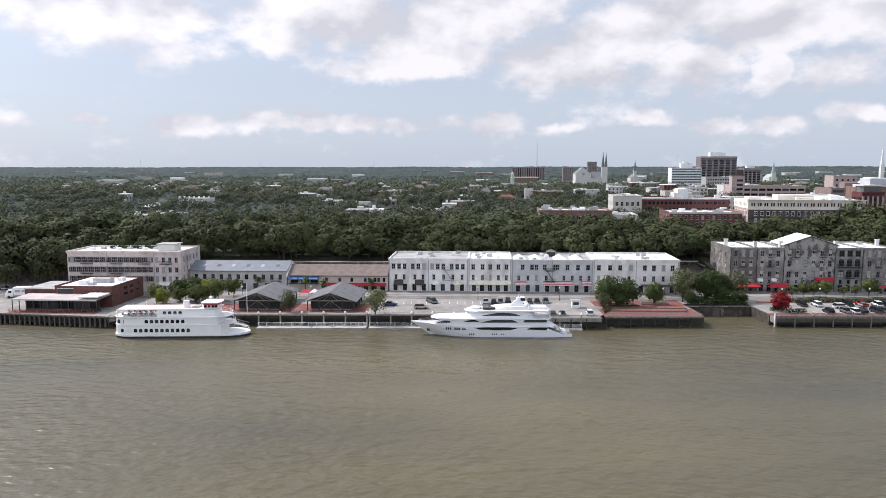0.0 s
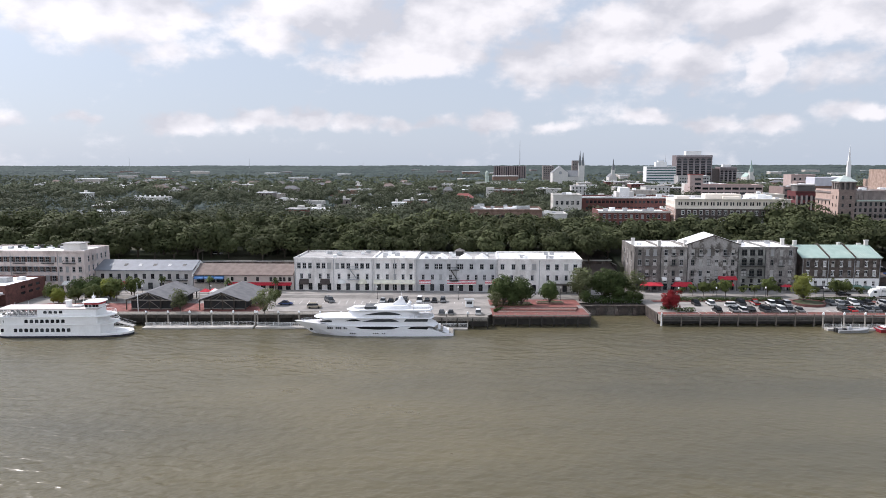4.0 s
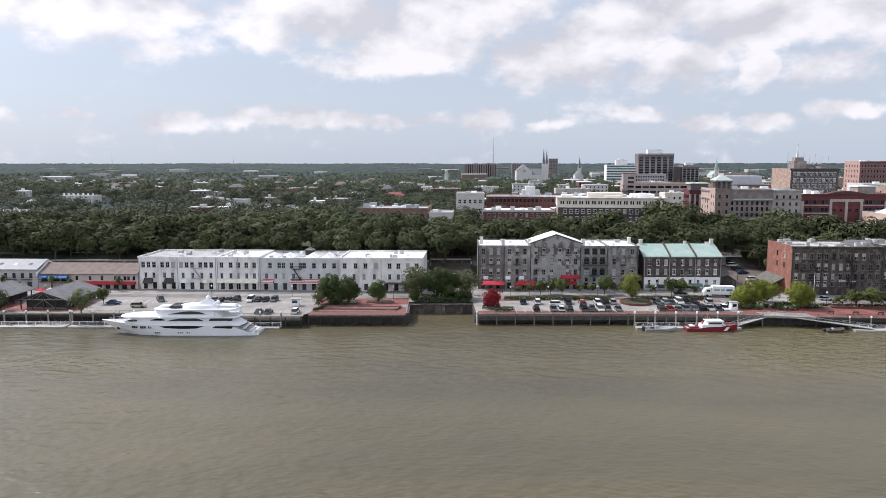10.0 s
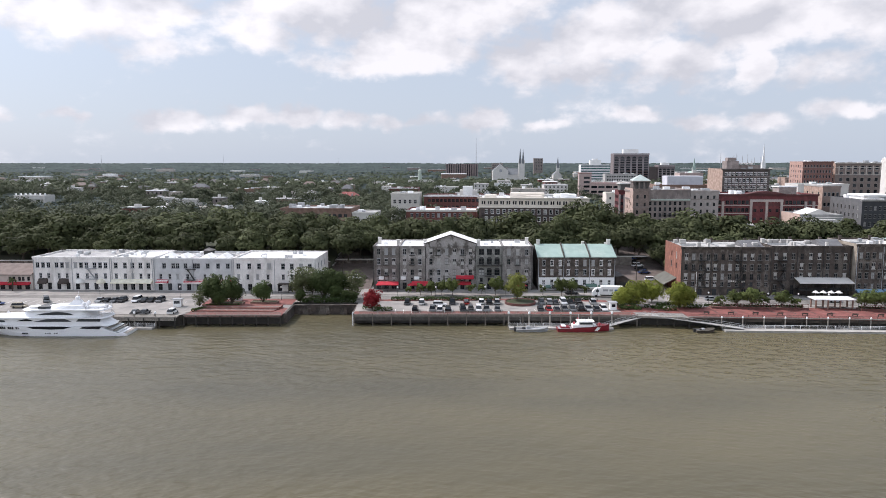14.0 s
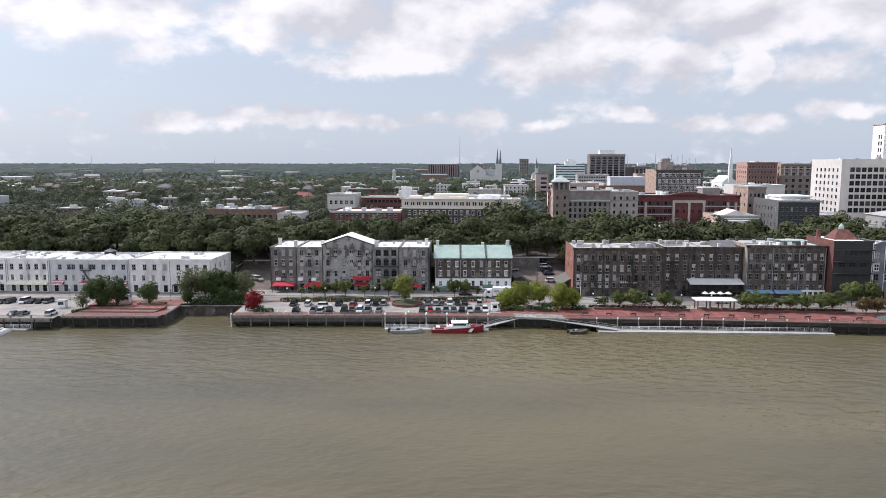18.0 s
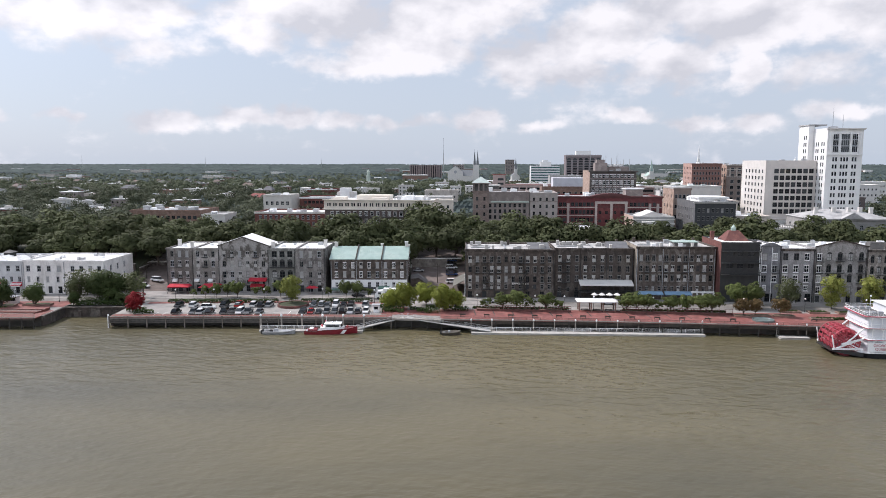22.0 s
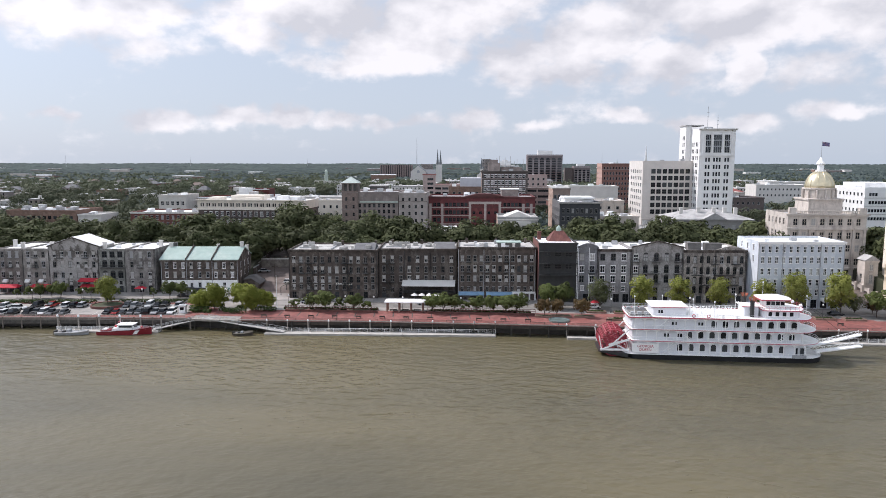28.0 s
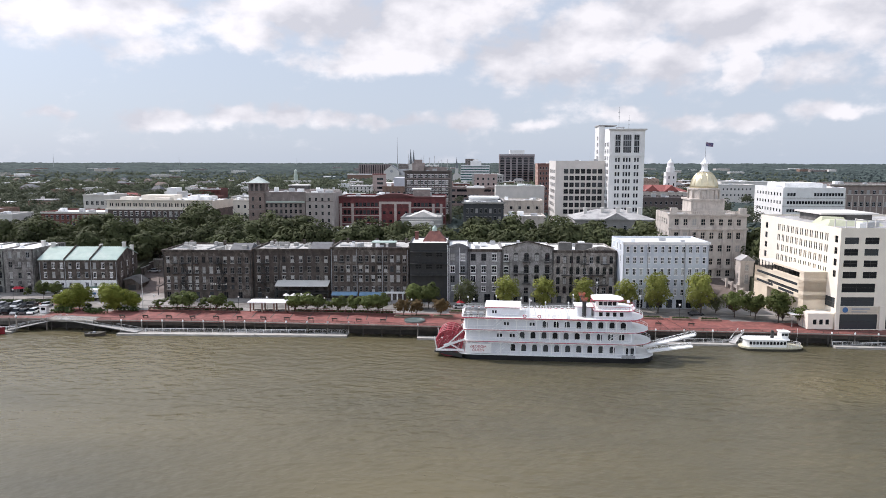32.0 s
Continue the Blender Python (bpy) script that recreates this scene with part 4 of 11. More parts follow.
    for b, u in ((b0, 2.9), (b1, 1.5), (b1, 6.5)):
        awning(b, u - .9, u + .9, 4.8, .9, .8, WHITE_CLOTH)


def green_house():
    rot, w, d, h = -1.5, 28.2, 18, 12.2
    xs = even(.6, w - .6, 9)
    b = building("warehouse", "brown stone house with green metal roof and whitewashed ground floor", 165.7, 254.4, ZB, rot, w, d, h, STONE_MIX,
                 front=grid(xs, [9.0, 5.6], 1.15, 2.0) + grid(xs, [1.9], 1.1, 1.8), right=grid([4, 9, 14], [9, 5.6], 1.1, 1.8), style=("gray", "sash", "half", "sash", "gray"), roof=None, parapet=0, cornice=.3)
    ga = Geo()
    wall_face(ga, (.1, -.05, 0), (1, 0, 0), (0, -1, 0), w - .2, 4.7, [(x - .1, 1.9, 1.1, 1.8) for x in xs], .05)
    ga.obj("whitewash", WHITE_PAINT, b)
    n = 3
    for i in range(n):
        a, e = w * i / n - (.4 if i == 0 else 0), w * (i + 1) / n + (.4 if i == n - 1 else 0)
        r = Geo()
        r.rings([[(a, -.5, h - .1), (a, 9, h + 3.6), (a, d + .4, h - .1), (a, d + .4, h + .15), (a, 9, h + 3.85), (a, -.5, h + .15)],
                 [(e - .05, -.5, h - .1), (e - .05, 9, h + 3.6), (e - .05, d + .4, h - .1), (e - .05, d + .4, h + .15), (e - .05, 9, h + 3.85), (e - .05, -.5, h + .15)]])
        ro = r.obj("roof", GREEN_ROOF, b)
        k = 12
        for j in range(k):
            u = a + (e - a) * (j + .5) / k
            Geo().bar((u, -.5, h + .2), (u, 9, h + 3.9), .07).obj("seam", GREEN_ROOF, ro)
        if i:
            Geo().rings([[(a - .2, -.6, h - .3), (a - .2, 9, h + 3.9), (a - .2, d + .4, h - .3), (a - .2, d + .4, h + .6), (a - .2, 9, h + 4.5), (a - .2, -.6, h + .6)],
                         [(a + .15, -.6, h - .3), (a + .15, 9, h + 3.9), (a + .15, d + .4, h - .3), (a + .15, d + .4, h + .6), (a + .15, 9, h + 4.5), (a + .15, -.6, h + .6)]]).obj("fire_wall", WOOD_DARK if i == 1 else DARK_BRICK, b)
    for s in (0, w):
        g = Geo().add([(s, 0, h), (s, d, h), (s, 9, h + 3.6), (s - .3, 0, h), (s - .3, d, h), (s - .3, 9, h + 3.6)], [(0, 1, 2), (3, 5, 4), (0, 2, 5, 3), (2, 1, 4, 5)])
        g.obj("gable", STONE_MIX, b)
    for a, e, m in ((.6, 4.6, mat("green_canvas", (.12, .2, .16), (.1, .17, .14), .7, .85, .2)), (7.5, 11, WHITE_CLOTH), (11.4, 16.4, BLACK_CLOTH), (16.8, 21.6, WHITE_CLOTH), (22.2, 25, mat("green_canvas", (.12, .2, .16))), (25.2, 27.8, WHITE_CLOTH)):
        awning(b, a, e, 1.9, 1.9, .6, m)
    chimney(b, w - 1.4, 8.4, h + 2.8, 2.6, material=PALE_WALL)
    chimney(b, w - 1.0, 14, h, 3.6, material=PALE_WALL)
    chimney(b, .3, 8.4, h + 2.8, 2.4, material=PALE_WALL)
    chimney(b, 17.6, 10, h + 2.2, 2.2, .9, .9, PALE_WALL)
    awning(b, 5, 12, 2.0, 1.7, .7, BLACK_CLOTH)
    awning(b, 17.5, 21.5, 2.4, 1.6, .7, mat("green_canvas", (.03, .12, .08), (.025, .1, .065), .7, .85))
    awning(b, .5, 3, 2.0, 1.4, .6, GREY_PAINT)
    for u in (.2, 9.4, 18.8, w - .2):
        drainpipe(b, u, 0, h)


def stone_row():
    rot = -3.4
    rows = [12.6, 9.0, 5.6, 3.2]
    segs = [("long dark stone cotton warehouse with an orange brick end wall", 214.4, 243.2, 31.4, 12, STONE_MIX, 17.3, ORANGE_BRICK),
            ("dark brick warehouse range with fire stairs", 245.9, 243.0, 27.8, 9, DARK_BRICK, 17.6, None),
            ("weathered brown brick warehouse range with small balconies", 273.8, 238.6, 27.2, 12, STONE_MIX, 18.6, mat("tan_side_stucco", (.36, .31, .25), (.26, .225, .185), .5, .9, .3, c3=(.16, .14, .115), streak=.7))]
    for k, (label, x, y, w, n, wall, h, side) in enumerate(segs):
        xs = even(.5, w - .5, n)
        front = grid(xs, [r + (h - 17.3) * .6 for r in rows[:3]], 1.2, 2.1) + grid(xs, [rows[3] - 1.2 if k else rows[3]], 1.1, 1.6) + grid(xs[::2], [.1], 1.5, 2.2)
        if k == 1:
            front = [r for r in front if r[1] > 5 or r[0] < 8]
        if k == 2:
            front = grid(xs, [r + .9 for r in rows[:3]], 1.2, 2.1) + grid(xs, [3.0], 1.0, 1.6)
        b = building("warehouse", label, x, y, ZB, rot, w - .03, 21, h, wall, front=front, left=grid([6, 12], [12.5, 8.8], 1.2, 2.0) if k == 0 else (), style=("worn", "half", "worn", "blind", "worn", "dark", "worn") if k != 1 else ("dark", "worn", "half", "worn", "blind", "dark", "worn"),
                     roof=TAR_ROOF, parapet=.6, cornice=.35, left_wall=side, trim=DARK_BRICK)
        for i in range(5):
            u = w * (i + .5) / 5
            chimney(b, u, 1.2 if i % 2 else 18, h - .6, 1.5, .8, .7, PALE_WALL if i % 2 else STONE_MIX)
        if k < 2:
            Geo().rings([[(w * .86 + a, 4, h - .6), (w * .86 + a, 9, h + 1.4), (w * .86 + a, 14, h - .6)] for a in (-4.5, 3)]).obj("roof_hip", SHINGLE, b)
        Geo().box(2, 8, h - .55, 9, 8.5, h - .1).box(14, 5, h - .55, 14.5, 15, h - .15).obj("roof_duct", STEEL, b)
        if k == 0:
            # worn wall lettering, unreadable
            for i in range(8):
                Geo().box(16.6 + i * .75, -.05, 4.7 + (i % 3) * .1, 17.1 + i * .75, -.01, 5.4).obj("sign_bar", PALE_WALL, b)
        rng = random.Random(40 + k)
        roof_units(b, [(rng.uniform(1, w - 4), rng.uniform(3, 17), rng.uniform(1, 2.6), rng.uniform(1, 1.8), rng.uniform(.8, 1.7)) for _ in range(11)], h - .6, CONCRETE if k < 2 else None)
        for i in range(4):
            drainpipe(b, .2 + (w - .6) * i / 3, 0, h - .8, BLACK_METAL if k < 2 else GREY_PAINT)
        for i, u in enumerate(xs):
            if i % 3 == 1 and k != 1:
                for r in (rows[0], rows[1]):
                    balcony(b, u, r + (h - 17.3) * .6 - .1, 2.0, deep=.9)
        for u in ((7.6, 20.6) if k == 0 else (4.0,) if k == 1 else ()):
            fire_escape(b, u, [3.0, 5.5, 8.9, 12.5])
        if k == 0:
            # lean-to against the end wall
            Geo().add([(-4.5, 5, 3.0), (0, 5, 5.5), (0, 21, 5.5), (-4.5, 21, 3.0), (-4.5, 5, 2.8), (0, 5, 5.3), (0, 21, 5.3), (-4.5, 21, 2.8)],
                      [(0, 1, 2, 3), (7, 6, 5, 4), (0, 4, 5, 1), (0, 3, 7, 4)]).obj("side_canopy", mat("olive_metal", (.12, .12, .1), (.09, .09, .075), .5, .7), b)
            for yy in (5.2, 13, 20.8):
                Geo().box(-4.5, yy - .1, 0, -4.3, yy + .1, 2.9).obj("post", BLACK_METAL, b)
        if k == 1:
            # open restaurant balcony with a pale roof
            g = Geo().add([(8.6, -4.6, 5.2), (w - .6, -4.6, 5.2), (w - .6, 0, 6.4), (8.6, 0, 6.4), (8.6, -4.6, 4.9), (w - .6, -4.6, 4.9), (w - .6, 0, 6.1), (8.6, 0, 6.1)],
                          [(3, 2, 1, 0), (4, 5, 6, 7), (0, 1, 5, 4), (1, 2, 6, 5), (0, 4, 7, 3)])
            g.obj("porch_roof", PALE_WALL, b)
            g = Geo().box(8.6, -4.4, 2.4, w - .6, 0, 2.6)
            g.box(8.6, -4.4, 3.4, w - .6, -4.3, 3.5)
            for i in range(9):
                u = 8.8 + (w - 9.6) * i / 8
                g.box(u - .08, -4.4, 0, u + .08, -4.24, 5.0)
            for i in range(60):
                u = 8.7 + (w - 9.4) * i / 59
                g.box(u - .02, -4.38, 2.6, u + .02, -4.32, 3.4)
            g.obj("porch_frame", BLACK_METAL, b)
        if k == 2:
            pale = mat("pale_blue_canvas", (.2, .33, .47), (.17, .29, .42), .7, .85, .2)
            awning(b, .3, 9.2, 2.9, 2.0, .7, pale)
            awning(b, 9.9, 19, 2.9, 2.0, .7, pale)
            g = Geo()
            for i in range(5):
                u = 19.3 + i * 1.9
                g.box(u - .25, -.6, 0, u + .25, -.05, 2.4)
            g.box(19, -.7, 2.4, 27, -.05, 3.0)
            g.obj("shop_front", WHITE_PAINT, b)
            Geo().box(14, 4, h - .6, 22, 9, h + 1.0).obj("roof_hut", DARK_ROOF, b)
            Geo().box(13.6, 3.6, h + 1.0, 22.4, 9.4, h + 1.25).obj("roof_hut_lid", GREEN_ROOF, b)


BROWN_STONE = mat("brown_gray_stone", (.25, .226, .202), (.15, .136, .122), .6, .9, .5, c3=(.36, .335, .305), streak=.4, fine=2.2, grain=.8, detail=9, edge=(.52, .59))


def right_row():
    rot = -3.2
    # black timber front
    b = building("warehouse", "black timber fronted restaurant with deep open galleries", 301.2, 233.4, ZB, rot, 13.2, 20, 20.6, BLACK_WALL,
                 front=grid([3, 6.6, 10.2], [15.8, 11.6], 2.2, 1.6) + [(6.6, .2, 9, 4.4)], style="dark", roof=WHITE_ROOF, parapet=.5, cornice=.2, left_wall=RED_BRICK)
    for zz in (17.4, 13.4, 9.4):
        g = Geo().box(.2, -1.6, zz, 13, 0, zz + .25).box(.2, -1.6, zz + 1.1, 13, -1.5, zz + 1.2)
        for i in range(28):
            u = .3 + 12.6 * i / 27
            g.box(u - .03, -1.58, zz + .25, u + .03, -1.52, zz + 1.1)
        g.obj("gallery", BLACK_WALL, b)
    Geo().rings([[(4, 8, 20), (12.5, 8, 20), (12.5, 16, 20), (4, 16, 20)], [(6.5, 11, 23.5), (10, 11, 23.5), (10, 13, 23.5), (6.5, 13, 23.5)]]).obj("hip_roof", RED_BRICK, b)
    Geo().lathe([(.9, 0), (.9, 1.0), (.75, 1.3), (.3, 1.9), (.05, 2.2)], 10, (8.2, 12, 23.4)).obj("cupola", GREEN_ROOF, b)
    chimney(b, 1.0, 14, 20, 2.8, 1.3, 1.0, RED_BRICK)
    drainpipe(b, 13.0, 0, 20, WHITE_PAINT)
    # slate fronted houses
    wall = mat("blue_gray_render", (.19, .19, .2), (.135, .135, .142), .5, .85, .4, c3=(.22, .22, .23), streak=.6, fine=2.2, grain=.5, edge=(.52, .6))
    paler = mat("weathered_gray_brick", (.27, .262, .262), (.2, .194, .194), .5, .85, .4, c3=(.3, .292, .288), streak=.6, fine=2.4, grain=.6, detail=9, edge=(.52, .6))
    stone = mat("pale_patched_stone", (.34, .33, .318), (.25, .242, .232), .4, .9, .5, c3=(.15, .143, .136), streak=.4, fine=2.4, grain=.5, detail=9, edge=(.52, .6))
    rows = [14.5, 10.4, 7.0]
    ba = building("warehouse", "narrow blue grey stucco house with an arched parapet", 314.4, 232.6, ZB, rot, 7.0, 20, 19.4, wall,
                  front=grid([1.5, 5.0], rows, 1.6, 2.3) + [(1.8, 4.2, 1.2, 1.6), (3.4, .2, 2.6, 2.8)], style=("gray", "worn", "sash"), roof=WHITE_ROOF, parapet=.5, cornice=.2)
    n = 10
    arc = [(.1 + 6.8 * j / n, 19.3 + 1.2 * math.sin(math.pi * j / n)) for j in range(n + 1)]
    Geo().rings([[(u, yy, 19.0) for u, z in arc] + [(u, yy, z) for u, z in reversed(arc)] for yy in (-.2, .5)]).obj("arched_parapet", wall, ba)
    for u in (.3, 3.9):
        drainpipe(ba, u, 0, 19, WHITE_PAINT)
    drainpipe(ba, 6.7, 0, 19, BLACK_METAL)
    balcony(ba, 5.0, 10.2, 2.6)
    b = building("warehouse", "grey brick house with pairs of white sash windows", 321.4, 232.2, ZB, rot, 11.3, 20, 18.6, paler,
                 front=grid([1.5, 5.1, 8.7], rows, 1.7, 2.4) + grid([2.2, 6.4, 9.6], [.2], 2.0, 2.8) + grid([1.5, 5.1, 8.7], [4.0], 1.4, 1.7), style=lambda u, a: "dark" if a > 14 and u < 6 else "sash", roof=WHITE_ROOF, parapet=.5, cornice=.25, trim=DARK_BRICK)
    for u in (.2, 11.0):
        drainpipe(b, u, 0, 18.4, BLACK_METAL)
    b2 = building("warehouse", "grey stone warehouse with a low pediment and iron balconies", 332.8, 231.4, ZB, rot, 17.3, 20, 18.8, stone,
                  front=grid([1.3, 4.6, 8.2, 11.7, 15.3], rows, 1.6, 2.3) + grid([1.3, 4.6, 8.2, 11.7, 15.3], [3.2, .2], 1.5, 2.2), style=lambda u, a: "sash" if u < 2 else "arch_dark" if a > 4 else "worn", roof=WHITE_ROOF, parapet=.5, cornice=.2)
    low = ((-.2, 18.6), (17.4, 18.6), (17.4, 19.2), (8.6, 21.2), (-.2, 19.2))
    Geo().rings([[(u, yy, z) for u, z in low] for yy in (-.3, .5)]).obj("pediment", stone, b2)
    Geo().rings([[(-.4, yy, 19.1), (8.6, yy, 21.15), (17.6, yy, 19.1), (17.6, yy, 19.45), (8.6, yy, 21.55), (-.4, yy, 19.45)] for yy in (-.7, -.32)]).obj("pediment_trim", DARK_BRICK, b2)
    for u, zz, ww in ((8.2, 14.3, 2.8), (15.3, 14.3, 2.6), (1.3, 14.3, 2.2), (6.4, 10.2, 6.0), (15.3, 10.2, 2.6), (1.3, 10.2, 2.2), (15.3, 6.8, 2.6), (8.2, 6.8, 2.8)):
        balcony(b2, u, zz, ww)
    for u in (.2, 17.0):
        drainpipe(b2, u, 0, 18.6, BLACK_METAL)
    b3 = building("warehouse", "brown brick warehouse with arched windows and iron balconies", 350.2, 230.2, ZB, rot, 21.0, 20, 18.4, BROWN_STONE,
                  front=grid(even(.4, 20.6, 9), [13.8, 10.0, 6.6, 3.4], 1.2, 2.2) + grid(even(.4, 20.6, 6), [.2], 1.6, 2.4), style=lambda u, a: "gray" if (int(u) + int(a)) % 5 == 0 else "arch_dark", roof=WHITE_ROOF, parapet=.5, cornice=.25, trim=DARK_BRICK)
    arc = [(10.6 + 10.2 * j / n, 18.3 + 1.4 * math.sin(math.pi * j / n)) for j in range(n + 1)]
    Geo().rings([[(u, yy, 18.0) for u, z in arc] + [(u, yy, z) for u, z in reversed(arc)] for yy in (-.2, .5)]).obj("arched_parapet", BROWN_STONE, b3)
    for u, zz, ww in ((4.6, 9.8, 4.0), (10.5, 13.6, 2.6), (13.6, 9.8, 7.0), (17.4, 13.6, 3.0), (6.9, 6.4, 3.0), (16, 6.4, 5.0)):
        balcony(b3, u, zz, ww)
    for u in (6.2, 10.6, 20.7):
        drainpipe(b3, u, 0, 18.2, BLACK_METAL)
    for bb, w in ((b, 11), (b2, 17), (b3, 18)):
        rng = random.Random(int(w))
        roof_units(bb, [(rng.uniform(1, w - 3), rng.uniform(3, 16), rng.uniform(1, 2.4), 1.3, rng.uniform(.8, 1.6)) for _ in range(7)], 18.3)
    roof_units(b3, [(2, 3, 4.6, 2.6, 2.6), (8, 3, 5.6, 2.6, 2.4)], 17.9, DARK_ROOF)
    # pale blue hotel
    xs = even(.4, 27.6, 12)
    b = building("hotel", "tall pale blue brick hotel with a white flat roof", 371.4, 221.4, ZB, rot, 28.0, 18, 22.2, BLUE_WALL,
                 front=grid(xs, [18.6, 15.0, 11.2, 7.6, 4.4], 1.0, 2.05) + grid(even(1, 27, 8), [.2], 2.0, 2.8), left=grid([4, 9, 14], [18.9, 15.2], 1.1, 2), style="hood", roof=WHITE_ROOF, parapet=.6, cornice=.35, trim=WHITE_PAINT)
    for u in (.1, 8.0, 20.2, 27.8):
        drainpipe(b, u, 0, 22)
    roof_units(b, [(3, 3, 1.5, 1.2, 1.2), (14, 8, 2, 1.6, 1), (20, 4, 1.2, 1, .8)], 21.6)
    awning(b, 21, 27.5, 3.6, 2, .8, WHITE_CLOTH)


def low_row():
    # slate roofed range and brown roofed range beside the pavilions
    b = building("shop_range", "low pale shop range with a blue grey metal roof", -95, 262.5, ZB, -3.0, 37, 14, 7.2, mat("pale_gray_wall", (.5, .49, .48), (.43, .42, .41), .4, .85, .2, c3=(.38, .37, .36), streak=.6),
                 front=grid(even(1, 36, 11), [3.9], 1.3, 1.9) + grid(even(1, 36, 8), [.1], 1.8, 2.4), right=(), style="dark", parapet=0, cornice=0)
    Geo().rings([[(a, -.6, 7.0), (a, 7, 9.9), (a, 14.6, 7.0), (a, 14.6, 7.25), (a, 7, 10.2), (a, -.6, 7.25)] for a in (-.4, 37.2)]).obj("roof", METAL_ROOF, b)
    for i in range(6):
        u = 4 + i * 5.6
        Geo().rings([[(u, 2.4, 8.25), (u + 1.4, 2.4, 8.25), (u + 1.4, 3.8, 8.9), (u, 3.8, 8.9)], [(u + .1, 2.4, 8.45), (u + 1.3, 2.4, 8.45), (u + 1.3, 3.8, 9.1), (u + .1, 3.8, 9.1)]]).obj("skylight", DARK_ROOF if i % 2 else GREY_PAINT, b)
    for u in (7.5, 14, 27, 33):
        balcony(b, u, 3.5, 4)
    Geo().add([(0, 0, 7.2), (0, 14, 7.2), (0, 7, 9.9)], [(0, 1, 2)]).obj("gable", GREY_PAINT, b)
    awning(b, 1, 12, 2.9, 1.8, .6, RED_CLOTH)
    b = building("shop_range", "low pale shop range with a brown shingle roof and red awnings", -57.8, 260.6, ZB, -3.0, 37.5, 14, 5.6, mat("warm_pale_wall", (.55, .5, .46), (.48, .44, .4), .4, .85, .2, c3=(.42, .38, .35), streak=.6),
                 front=grid([14.5, 19.5, 24, 29, 30.5, 32.6, 34, 36], [3.3], 1.0, 1.5) + grid([2.5, 6.5, 10], [2.8], 3.0, 2.0) + grid(even(12, 37, 8), [.1], 1.8, 2.3), style="dark", parapet=0, cornice=0)
    Geo().rings([[(a, -.7, 5.4), (a, 7, 8.6), (a, 14.7, 5.4), (a, 14.7, 5.7), (a, 7, 8.9), (a, -.7, 5.7)] for a in (0, 37.4)]).obj("roof", BROWN_ROOF, b)
    Geo().rings([[(a, -.9, 5.0), (a, 7, 9.2), (a, 14.9, 5.0), (a, 14.9, 6.0), (a, 7, 9.9), (a, -.9, 6.0)] for a in (-.3, .15)]).obj("fire_wall", WHITE_PAINT, b)
    for u in (.6, 4.4, 8.2):
        awning(b, u, u + 3.4, 5.4, 1.8, .9, BLUE_CLOTH)
        balcony(b, u + 1.7, 2.7, 3.3)
    awning(b, 13.5, 36.8, 2.9, 1.7, .6, RED_CLOTH)


def beige_hotel():
    b = building("hotel", "pale pink stucco hotel with brown shutters and iron balconies", -138.0, 258.0, ZB, -3.0, 42.5, 18, 15.2, BEIGE,
                 front=grid(even(.6, 32, 14), [11.0, 7.4, 4.0], 1.5, 1.9) + grid([33.6, 36, 38.4, 40.8], [11.0, 7.4, 4.0, .6], 1.2, 1.8), right=grid([3, 6, 9, 12, 15], [11, 7.4, 4], 1.1, 1.9), style="gray", roof=WHITE_ROOF, parapet=.6, cornice=.35)
    for u in even(.6, 32, 14):
        for z in (11.0, 7.4, 4.0):
            for s in (-1, 1):
                Geo().box(u + s * 1.02 - .24, -.08, z, u + s * 1.02 + .24, -.01, z + 1.9).obj("shutter", mat("brown_shutters", (.13, .075, .06), (.1, .06, .05), 1, .7, .1), b)
    for u, zz in ((7.5, 10.6), (18.5, 10.6), (29, 10.6), (37, 10.6), (7.5, 7), (18.5, 7)):
        balcony(b, u, zz, 4.4)
    Geo().box(32, 5, 14.6, 38.5, 10, 17.0).obj("penthouse", PALE_WALL, b)
    for i in range(8):
        Geo().box(10 + i * 2.6, 12 + (i % 2), 14.6, 11.9 + i * 2.6, 13.4 + (i % 2), 15.7).obj("roof_planter", HEDGE if i % 3 else BLACK_METAL, b)
    Geo().box(31.5, 4.5, 17.0, 39.0, 10.5, 17.35).obj("penthouse_roof", GRAY_ROOF, b)
    roof_units(b, [(4 + i * 3.4, 8 + (i % 3) * 2, 1.8, 1.2, .9) for i in range(8)], 14.6)
    awning(b, 34.5, 38.5, 4.0, 1.8, .9, WHITE_CLOTH)
    drainpipe(b, 15, 0, 15)
    drainpipe(b, 32.6, 0, 15)


white_row()
gray_house()
green_house()
stone_row()
right_row()
low_row()
beige_hotel()

